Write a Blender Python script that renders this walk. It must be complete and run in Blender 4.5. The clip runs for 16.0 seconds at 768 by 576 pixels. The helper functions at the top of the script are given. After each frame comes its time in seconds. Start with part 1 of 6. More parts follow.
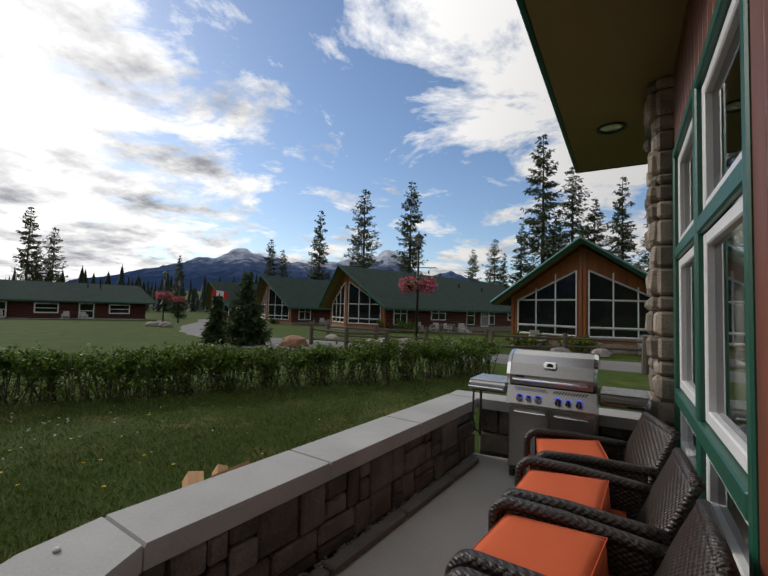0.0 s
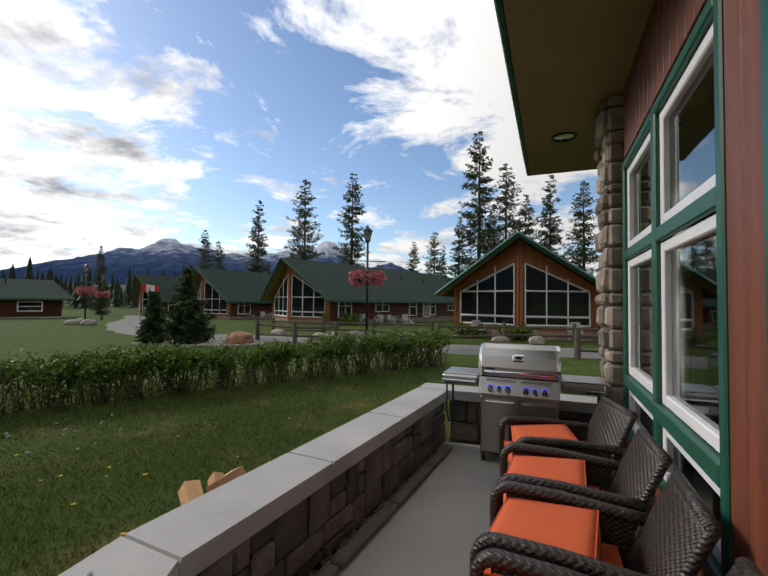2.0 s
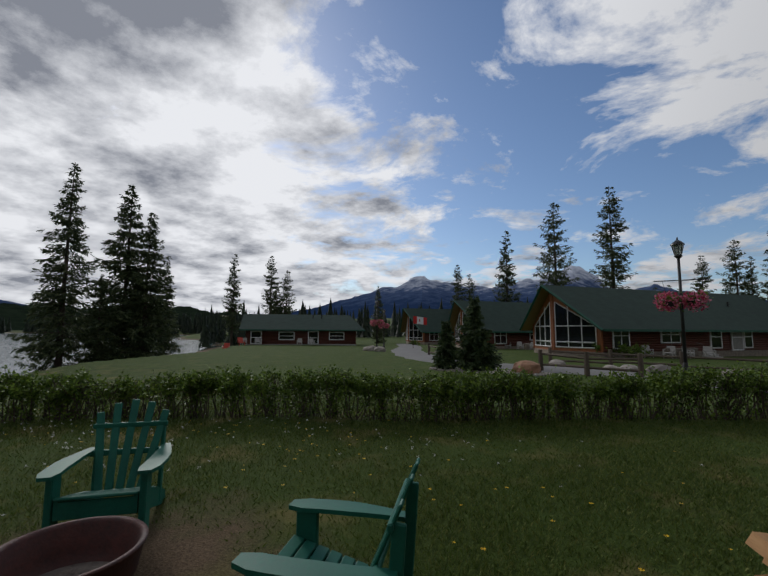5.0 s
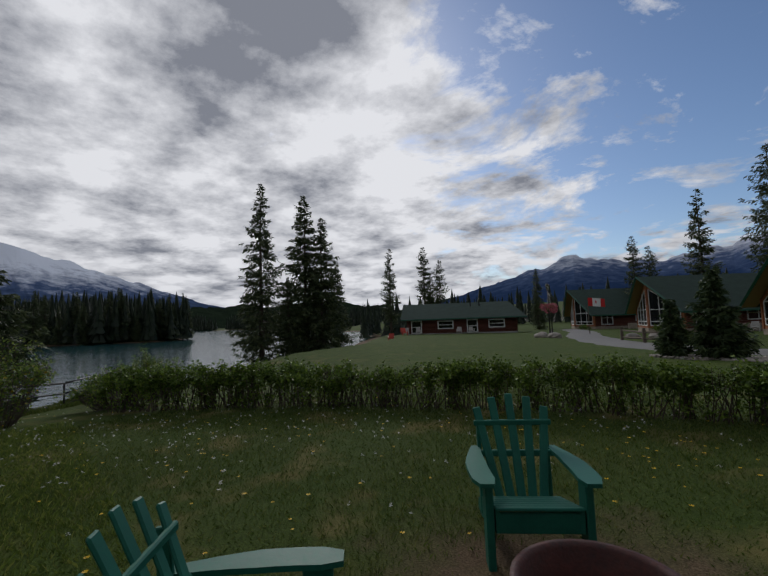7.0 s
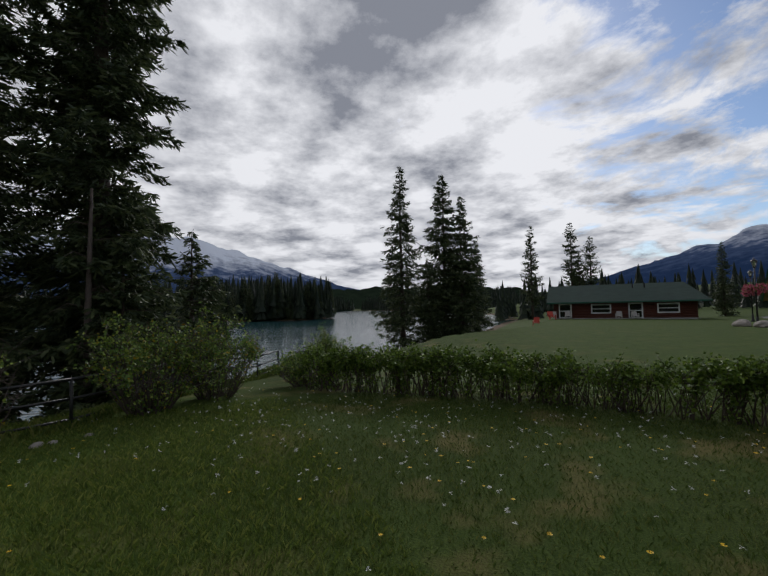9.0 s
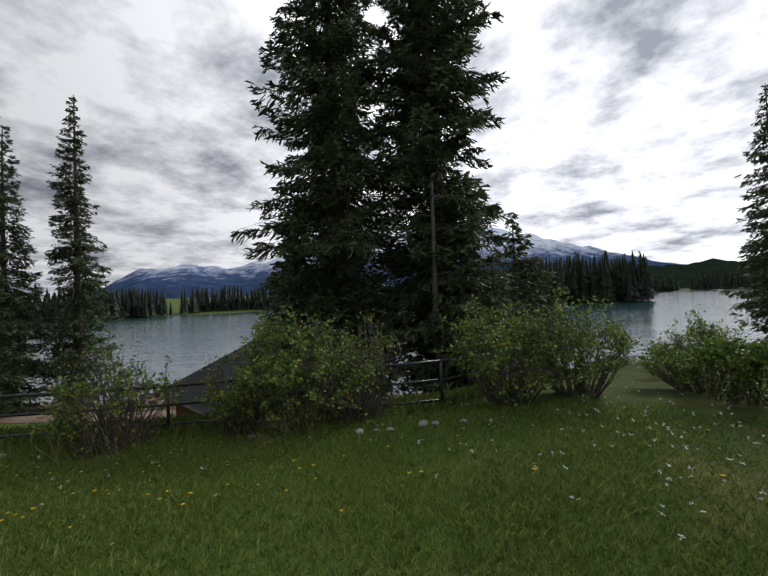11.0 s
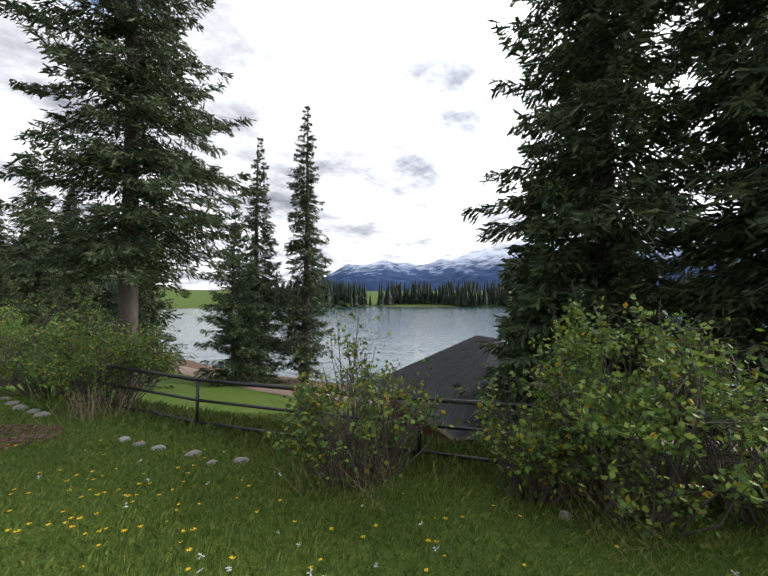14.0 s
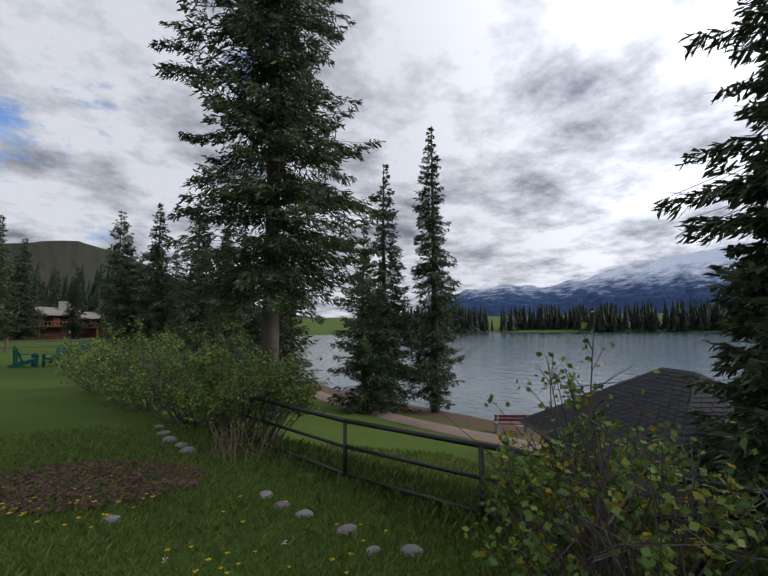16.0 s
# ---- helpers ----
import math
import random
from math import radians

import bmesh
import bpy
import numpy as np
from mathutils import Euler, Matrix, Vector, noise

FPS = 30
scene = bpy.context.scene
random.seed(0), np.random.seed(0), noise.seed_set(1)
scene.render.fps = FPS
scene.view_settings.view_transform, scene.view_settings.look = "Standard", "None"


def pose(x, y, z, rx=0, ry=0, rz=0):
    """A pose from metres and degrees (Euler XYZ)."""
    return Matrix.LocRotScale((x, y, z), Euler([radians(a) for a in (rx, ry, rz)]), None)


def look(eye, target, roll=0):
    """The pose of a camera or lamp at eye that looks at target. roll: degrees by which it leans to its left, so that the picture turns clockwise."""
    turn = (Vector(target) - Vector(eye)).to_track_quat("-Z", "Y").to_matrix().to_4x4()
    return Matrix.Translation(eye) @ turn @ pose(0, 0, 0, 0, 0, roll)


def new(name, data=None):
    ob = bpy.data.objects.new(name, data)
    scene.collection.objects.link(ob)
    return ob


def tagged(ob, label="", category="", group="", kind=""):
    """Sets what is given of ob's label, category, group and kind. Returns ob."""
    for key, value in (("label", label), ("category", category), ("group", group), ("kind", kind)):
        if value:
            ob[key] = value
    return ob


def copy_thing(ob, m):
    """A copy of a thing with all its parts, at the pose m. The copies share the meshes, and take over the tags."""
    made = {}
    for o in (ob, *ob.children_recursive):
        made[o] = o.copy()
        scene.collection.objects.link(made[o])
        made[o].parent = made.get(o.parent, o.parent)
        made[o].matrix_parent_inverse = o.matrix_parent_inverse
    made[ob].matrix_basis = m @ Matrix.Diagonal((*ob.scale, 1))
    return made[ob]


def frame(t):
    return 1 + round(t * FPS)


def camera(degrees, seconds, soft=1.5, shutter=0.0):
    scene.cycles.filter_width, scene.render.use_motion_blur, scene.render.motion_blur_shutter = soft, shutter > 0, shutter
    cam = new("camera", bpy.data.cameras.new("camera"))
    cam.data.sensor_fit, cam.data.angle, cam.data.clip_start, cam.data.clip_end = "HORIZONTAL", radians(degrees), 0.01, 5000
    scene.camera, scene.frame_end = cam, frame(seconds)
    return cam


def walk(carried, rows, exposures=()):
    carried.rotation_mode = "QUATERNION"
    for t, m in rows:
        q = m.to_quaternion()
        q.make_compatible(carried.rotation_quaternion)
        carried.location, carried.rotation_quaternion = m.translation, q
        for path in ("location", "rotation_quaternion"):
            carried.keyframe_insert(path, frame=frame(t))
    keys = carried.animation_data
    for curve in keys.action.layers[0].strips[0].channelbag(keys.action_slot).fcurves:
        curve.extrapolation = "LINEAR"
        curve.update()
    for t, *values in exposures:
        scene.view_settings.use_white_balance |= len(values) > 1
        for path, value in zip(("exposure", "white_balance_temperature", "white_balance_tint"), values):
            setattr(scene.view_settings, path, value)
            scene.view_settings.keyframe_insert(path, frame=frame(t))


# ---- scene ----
cam = camera(86.6, 16.0)
PATH = [
    (0, (0.628, 0.487, 1.583), (0.467, 2.478, 1.686), 1.6),
    (0.5, (0.471, 0.407, 1.603), (0.533, 2.404, 1.695), 1.7),
    (1, (0.378, 0.349, 1.625), (0.587, 2.337, 1.693), 1.6),
    (1.5, (0.325, 0.365, 1.642), (0.569, 2.349, 1.699), 1.2),
    (2, (0.244, 0.383, 1.651), (0.376, 2.377, 1.718), 0.7),
    (2.5, (0.09, 0.386, 1.658), (0.004, 2.382, 1.737), 0.8),
    (3, (-0.142, 0.349, 1.683), (-0.397, 2.329, 1.789), 1.4),
    (3.5, (-0.408, 0.253, 1.696), (-0.81, 2.207, 1.832), 1.8),
    (4, (-0.683, 0.283, 1.672), (-1.3, 2.179, 1.826), 1.7),
    (4.5, (-0.913, 0.357, 1.714), (-1.724, 2.178, 1.868), 2.1),
    (4.7, (-1.135, 0.268, 1.591), (-2.009, 2.058, 1.766), 1.4),
    (6.8, (-3.292, -0.622, 1.525), (-4.757, 0.729, 1.702), -2.0),
    (7, (-3.485, -0.642, 1.542), (-4.987, 0.669, 1.701), -2.0),
    (7.5, (-3.855, -0.766, 1.581), (-5.426, 0.465, 1.717), -1.8),
    (8, (-4.282, -0.893, 1.581), (-5.922, 0.247, 1.676), -0.9),
    (8.5, (-4.708, -0.993, 1.591), (-6.444, -0.005, 1.694), -1.0),
    (9, (-5.109, -1.199, 1.559), (-6.946, -0.415, 1.649), -1.3),
    (9.5, (-5.502, -1.371, 1.547), (-7.435, -0.859, 1.594), -2.0),
    (10, (-5.833, -1.554, 1.559), (-7.828, -1.421, 1.595), -2.5),
    (10.2, (-5.938, -1.653, 1.55), (-7.937, -1.711, 1.594), -2.8),
    (12.3, (-7.136, -2.961, 1.561), (-8.87, -3.958, 1.603), -1.2),
    (12.5, (-7.239, -3.121, 1.544), (-8.932, -4.184, 1.587), -1.1),
    (13, (-7.472, -3.571, 1.524), (-9.067, -4.776, 1.584), -0.5),
    (13.5, (-7.651, -4.029, 1.491), (-9.177, -5.321, 1.543), 0.1),
    (14, (-7.829, -4.472, 1.485), (-9.301, -5.825, 1.552), -0.0),
    (14.5, (-7.936, -4.886, 1.476), (-9.349, -6.298, 1.57), -0.4),
    (15, (-8.02, -5.302, 1.454), (-9.353, -6.788, 1.574), -1.0),
    (15.5, (-8.181, -5.671, 1.441), (-9.382, -7.263, 1.595), -1.4),
    (16, (-8.258, -6.017, 1.441), (-9.278, -7.726, 1.637), -0.5),
]
# ---------- exposure, world, sun ----------
walk(cam, [(t, look(eye, target, roll)) for t, eye, target, roll in PATH],
     [(0, -0.4, 6600, 10), (0.5, -0.22, 6650, 10), (1.5, -0.05, 6700, 10), (3, -0.5, 6400, 11), (4.7, -0.9, 6250, 11), (7, -1.05, 6250, 12), (9, -0.92, 6250, 12), (10.2, -0.62, 6250, 11), (12.3, 0.42, 6250, 12), (13.5, 0.66, 6250, 12), (14.5, 0.64, 6250, 12), (16, -0.2, 6000, 13)])

SUN_DIR = Vector((-0.74, 0.45, 0.5)).normalized()
sun = new("sun", bpy.data.lights.new("sun", "SUN"))
sun.data.energy, sun.data.angle, sun.data.color = 2.3, radians(14), (1.0, 0.95, 0.88)
sun.matrix_world = look(SUN_DIR * 50, (0, 0, 0))


def build_world():
    w = bpy.data.worlds.new("world")
    scene.world = w
    w.use_nodes = True
    nt = w.node_tree
    nt.nodes.clear()
    N, L = nt.nodes.new, nt.links.new

    def math_node(op, a, b):
        n = N("ShaderNodeMath")
        n.operation = op
        for k, v in enumerate((a, b)):
            if isinstance(v, (int, float)):
                n.inputs[k].default_value = v
            else:
                L(v, n.inputs[k])
        return n.outputs[0]

    sky = N("ShaderNodeTexSky")
    sky.sky_type, sky.sun_disc = "NISHITA", False
    sky.sun_elevation, sky.sun_rotation = radians(30), radians(-59)
    sky.air_density, sky.dust_density, sky.ozone_density = 1.0, 0.6, 2.0
    tc = N("ShaderNodeTexCoord")
    sep = N("ShaderNodeSeparateXYZ")
    L(tc.outputs["Generated"], sep.inputs[0])
    up = math_node("ADD", math_node("MAXIMUM", sep.outputs[2], 0.0), 0.16)
    comb = N("ShaderNodeCombineXYZ")
    L(math_node("DIVIDE", sep.outputs[0], up), comb.inputs[0])
    L(math_node("DIVIDE", sep.outputs[1], up), comb.inputs[1])
    noise1 = N("ShaderNodeTexNoise")
    noise1.inputs["Scale"].default_value, noise1.inputs["Detail"].default_value = 1.75, 10
    noise1.inputs["Roughness"].default_value, noise1.inputs["Distortion"].default_value = 0.64, 0.35
    L(comb.outputs[0], noise1.inputs["Vector"])
    # weather front: cloudier towards the lake
    sides = math_node("MULTIPLY", math_node("MULTIPLY", sep.outputs[0], sep.outputs[0]), 0.13)
    lean = math_node("ADD", math_node("MULTIPLY", sep.outputs[0], -0.03), math_node("MULTIPLY", sep.outputs[1], -0.05))
    def towards(bearing, elevation, inner, outer):
        """1 round a direction of the sky, falling to 0 away from it; the angles in degrees."""
        e, b = radians(elevation), radians(bearing)
        d = N("ShaderNodeVectorMath")
        d.operation = "DOT_PRODUCT"
        d.inputs[1].default_value = (-math.sin(b) * math.cos(e), math.cos(b) * math.cos(e), math.sin(e))
        L(tc.outputs["Generated"], d.inputs[0])
        r = N("ShaderNodeMapRange")
        r.interpolation_type = "SMOOTHSTEP"
        r.inputs[1].default_value, r.inputs[2].default_value = math.cos(radians(outer)), math.cos(radians(inner))
        L(d.outputs["Value"], r.inputs[0])
        return r.outputs[0]

    # a cloud bank over the cabins, a clear gap beside it, overcast to the south
    bank = math_node("MULTIPLY", towards(-30, 42, 12, 34), 0.20)
    gap = math_node("MULTIPLY", towards(14, 25, 6, 30), -0.05)
    south = math_node("MULTIPLY", towards(135, 25, 20, 75), 0.10)
    west = math_node("MULTIPLY", towards(66, 22, 14, 42), 0.10)
    low = N("ShaderNodeMapRange")
    low.interpolation_type = "SMOOTHSTEP"
    low.inputs[1].default_value, low.inputs[2].default_value, low.inputs[4].default_value = 0.30, 0.08, 0.075
    L(sep.outputs[2], low.inputs[0])
    sides = math_node("ADD", sides, low.outputs[0])
    side = math_node("ADD", math_node("ADD", math_node("ADD", sides, lean), math_node("ADD", bank, gap)), math_node("ADD", south, west))
    cover = math_node("ADD", noise1.outputs[0], side)
    ramp = N("ShaderNodeValToRGB")
    ramp.color_ramp.elements[0].position, ramp.color_ramp.elements[1].position = 0.46, 0.56
    L(cover, ramp.inputs[0])
    noise2 = N("ShaderNodeTexNoise")
    noise2.inputs["Scale"].default_value, noise2.inputs["Detail"].default_value = 2.3, 10
    noise2.inputs["Roughness"].default_value = 0.62
    shift = N("ShaderNodeVectorMath")
    shift.inputs[1].default_value = (3.7, 1.9, 0.4)
    L(comb.outputs[0], shift.inputs[0])
    L(shift.outputs[0], noise2.inputs["Vector"])
    shade = N("ShaderNodeValToRGB")
    e = shade.color_ramp.elements
    e[0].position, e[0].color = 0.33, (0.36, 0.38, 0.43, 1)
    e[1].position, e[1].color = 0.57, (1.3, 1.3, 1.3, 1)
    heavy = math_node("ADD", math_node("MULTIPLY", towards(72, 48, 8, 28), -0.12), math_node("MULTIPLY", towards(-30, 38, 15, 45), 0.20))
    L(math_node("ADD", noise2.outputs[0], heavy), shade.inputs[0])
    # clouds shine towards the hidden sun
    shine = math_node("ADD", math_node("MULTIPLY", towards(59, 30, 0, 85), 0.60), 0.62)
    mul = N("ShaderNodeMixRGB")
    mul.blend_type = "MULTIPLY"
    mul.inputs[0].default_value = 1
    mul.inputs[2].default_value = (0.15, 0.16, 0.172, 1)
    L(sky.outputs[0], mul.inputs[1])
    mix = N("ShaderNodeMixRGB")
    L(ramp.outputs[0], mix.inputs[0])
    L(mul.outputs[0], mix.inputs[1])
    lit = N("ShaderNodeVectorMath")
    lit.operation = "SCALE"
    L(shade.outputs[0], lit.inputs[0])
    L(shine, lit.inputs[3])
    L(lit.outputs[0], mix.inputs[2])
    bg = N("ShaderNodeBackground")
    L(mix.outputs[0], bg.inputs[0])
    bg.inputs[1].default_value = 1.0
    out = N("ShaderNodeOutputWorld")
    L(bg.outputs[0], out.inputs[0])


build_world()


# ---------- materials ----------
def mat(name, col, rough=0.7, col2=None, scale=4.0, fine=40.0, bump=0.2, metal=0.0, trans=0.0, rnd=0.0, coat=0.0, stretch=(1, 1, 1), spec=0.5, space="Object", sub=0.0):
    m = bpy.data.materials.new(name)
    m.use_nodes = True
    nt = m.node_tree
    N, L = nt.nodes.new, nt.links.new
    b = nt.nodes["Principled BSDF"]
    b.inputs["Metallic"].default_value = metal
    b.inputs["Transmission Weight"].default_value = trans
    b.inputs["Coat Weight"].default_value = coat
    b.inputs["Specular IOR Level"].default_value = spec
    col2 = col2 or tuple(c * 0.7 for c in col)
    tc = N("ShaderNodeTexCoord")
    mp = N("ShaderNodeMapping")
    mp.inputs["Scale"].default_value = stretch
    L(tc.outputs[space], mp.inputs[0])
    big, small = N("ShaderNodeTexNoise"), N("ShaderNodeTexNoise")
    for n, s in ((big, scale), (small, fine)):
        n.inputs["Scale"].default_value, n.inputs["Detail"].default_value = s, 5
        L(mp.outputs[0], n.inputs["Vector"])
    add = N("ShaderNodeMath")
    add.operation = "MULTIPLY_ADD"
    L(small.outputs[0], add.inputs[0])
    add.inputs[1].default_value = 0.5
    half = N("ShaderNodeMath")
    half.operation = "MULTIPLY"
    L(big.outputs[0], half.inputs[0])
    half.inputs[1].default_value = 0.75
    L(half.outputs[0], add.inputs[2])
    ramp = N("ShaderNodeValToRGB")
    ramp.color_ramp.elements[0].position, ramp.color_ramp.elements[1].position = 0.42, 0.82
    ramp.color_ramp.elements[0].color, ramp.color_ramp.elements[1].color = (*col2, 1), (*col, 1)
    L(add.outputs[0], ramp.inputs[0])
    last = ramp.outputs[0]
    if rnd:
        info = N("ShaderNodeObjectInfo")
        hsv = N("ShaderNodeHueSaturation")
        k = N("ShaderNodeMath")
        k.operation = "MULTIPLY_ADD"
        L(info.outputs["Random"], k.inputs[0])
        k.inputs[1].default_value, k.inputs[2].default_value = 2 * rnd, 1 - rnd
        L(k.outputs[0], hsv.inputs["Value"])
        L(last, hsv.inputs["Color"])
        last = hsv.outputs[0]
    L(last, b.inputs["Base Color"])
    r = N("ShaderNodeMapRange")
    r.inputs[3].default_value, r.inputs[4].default_value = max(rough - 0.1, 0.02), min(rough + 0.1, 1)
    L(small.outputs[0], r.inputs[0])
    L(r.outputs[0], b.inputs["Roughness"])
    if bump:
        bp = N("ShaderNodeBump")
        bp.inputs["Strength"].default_value, bp.inputs["Distance"].default_value = bump, 0.02
        L(add.outputs[0], bp.inputs["Height"])
        L(bp.outputs[0], b.inputs["Normal"])
    return m


def leaf_mat(name, a, b_col, c, rough=0.55):
    """Foliage: three tones spread over the leaves."""
    m = bpy.data.materials.new(name)
    m.use_nodes = True
    nt = m.node_tree
    N, L = nt.nodes.new, nt.links.new
    b = nt.nodes["Principled BSDF"]
    geo = N("ShaderNodeNewGeometry")
    ramp = N("ShaderNodeValToRGB")
    e = ramp.color_ramp.elements
    e[0].color, e[1].color = (*a, 1), (*c, 1)
    mid = e.new(0.55)
    mid.color = (*b_col, 1)
    L(geo.outputs["Random Per Island"], ramp.inputs[0])
    L(ramp.outputs[0], b.inputs["Base Color"])
    b.inputs["Roughness"].default_value = rough
    b.inputs["Specular IOR Level"].default_value = 0.25
    tr = N("ShaderNodeBsdfTranslucent")
    L(ramp.outputs[0], tr.inputs[0])
    mix = N("ShaderNodeMixShader")
    mix.inputs[0].default_value = 0.25
    L(b.outputs[0], mix.inputs[1])
    L(tr.outputs[0], mix.inputs[2])
    L(mix.outputs[0], nt.nodes["Material Output"].inputs[0])
    return m


def ground_mat():
    """Mown lawn with dry patches and bare earth round the fire pit and down by the shore."""
    m = bpy.data.materials.new("lawn")
    m.use_nodes = True
    nt = m.node_tree
    N, L = nt.nodes.new, nt.links.new
    b = nt.nodes["Principled BSDF"]
    tc = N("ShaderNodeTexCoord")

    def tex(scale, detail=5):
        n = N("ShaderNodeTexNoise")
        n.inputs["Scale"].default_value, n.inputs["Detail"].default_value = scale, detail
        L(tc.outputs["Object"], n.inputs["Vector"])
        return n.outputs[0]

    def ramp(src, p0, p1, c0, c1):
        r = N("ShaderNodeValToRGB")
        r.color_ramp.elements[0].position, r.color_ramp.elements[1].position = p0, p1
        r.color_ramp.elements[0].color, r.color_ramp.elements[1].color = (*c0, 1), (*c1, 1)
        L(src, r.inputs[0])
        return r.outputs[0]

    def mix(f, a, c):
        n = N("ShaderNodeMixRGB")
        L(f, n.inputs[0])
        L(a, n.inputs[1])
        if isinstance(c, tuple):
            n.inputs[2].default_value = (*c, 1)
        else:
            L(c, n.inputs[2])
        return n.outputs[0]

    fine = tex(60, 6)
    grass = ramp(fine, 0.35, 0.7, (0.022, 0.036, 0.007), (0.075, 0.105, 0.02))
    tall = ramp(tex(0.6), 0.4, 0.7, (0.02, 0.02, 0.02), (0.65, 0.65, 0.65))
    grass = mix(tall, grass, (0.042, 0.072, 0.012))
    dry = ramp(tex(1.1, 8), 0.53, 0.68, (0, 0, 0), (0.55, 0.55, 0.55))
    grass = mix(dry, grass, (0.19, 0.145, 0.06))
    # brighter and greener towards the bank
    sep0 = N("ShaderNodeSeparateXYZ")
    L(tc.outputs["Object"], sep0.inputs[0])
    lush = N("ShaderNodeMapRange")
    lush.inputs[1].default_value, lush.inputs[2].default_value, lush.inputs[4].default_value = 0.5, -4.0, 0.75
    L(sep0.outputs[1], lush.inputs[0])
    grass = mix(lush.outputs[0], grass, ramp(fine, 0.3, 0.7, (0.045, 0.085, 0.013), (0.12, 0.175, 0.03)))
    field = N("ShaderNodeMapRange")
    field.inputs[1].default_value, field.inputs[2].default_value, field.inputs[4].default_value = 7.0, 11.0, 0.7
    L(sep0.outputs[1], field.inputs[0])
    grass = mix(field.outputs[0], grass, ramp(tex(3.0), 0.3, 0.7, (0.036, 0.062, 0.011), (0.072, 0.105, 0.02)))
    # trodden earth round the fire pit
    dist = N("ShaderNodeVectorMath")
    dist.operation = "DISTANCE"
    dist.inputs[1].default_value = (-4.3, 1.4, -0.05)
    L(tc.outputs["Object"], dist.inputs[0])
    wob = N("ShaderNodeMath")
    wob.operation = "MULTIPLY_ADD"
    L(tex(2.2, 7), wob.inputs[0])
    wob.inputs[1].default_value = 2.2
    L(dist.outputs["Value"], wob.inputs[2])
    mr = N("ShaderNodeMapRange")
    mr.inputs[1].default_value, mr.inputs[2].default_value = 1.9, 2.9
    mr.inputs[3].default_value, mr.inputs[4].default_value = 0.9, 0.0
    L(wob.outputs[0], mr.inputs[0])
    earth = ramp(fine, 0.3, 0.7, (0.07, 0.045, 0.028), (0.17, 0.115, 0.075))
    col = mix(mr.outputs[0], grass, earth)
    # stony shore
    sep = N("ShaderNodeSeparateXYZ")
    L(tc.outputs["Object"], sep.inputs[0])
    sh = N("ShaderNodeMapRange")
    sh.inputs[1].default_value, sh.inputs[2].default_value = -3.5, -3.75
    L(sep.outputs[2], sh.inputs[0])
    col = mix(sh.outputs[0], col, earth)
    L(col, b.inputs["Base Color"])
    b.inputs["Roughness"].default_value = 0.95
    b.inputs["Specular IOR Level"].default_value = 0.1
    bp = N("ShaderNodeBump")
    bp.inputs["Strength"].default_value, bp.inputs["Distance"].default_value = 0.6, 0.03
    L(fine, bp.inputs["Height"])
    L(bp.outputs[0], b.inputs["Normal"])
    return m


def water_mat():
    m = bpy.data.materials.new("lake_water")
    m.use_nodes = True
    nt = m.node_tree
    N, L = nt.nodes.new, nt.links.new
    b = nt.nodes["Principled BSDF"]
    b.inputs["Base Color"].default_value = (0.012, 0.055, 0.06, 1)
    b.inputs["Roughness"].default_value = 0.12
    b.inputs["IOR"].default_value = 1.33
    tc = N("ShaderNodeTexCoord")
    mp = N("ShaderNodeMapping")
    mp.inputs["Scale"].default_value = (1.0, 0.45, 1)
    L(tc.outputs["Object"], mp.inputs[0])
    n1, n2 = N("ShaderNodeTexNoise"), N("ShaderNodeTexNoise")
    for n, s in ((n1, 0.9), (n2, 0.02)):
        n.inputs["Scale"].default_value, n.inputs["Detail"].default_value = s, 4
        L(mp.outputs[0], n.inputs["Vector"])
    mul = N("ShaderNodeMath")
    mul.operation = "MULTIPLY"
    L(n1.outputs[0], mul.inputs[0])
    L(n2.outputs[0], mul.inputs[1])
    bp = N("ShaderNodeBump")
    bp.inputs["Strength"].default_value, bp.inputs["Distance"].default_value = 0.6, 0.35
    L(mul.outputs[0], bp.inputs["Height"])
    L(bp.outputs[0], b.inputs["Normal"])
    return m


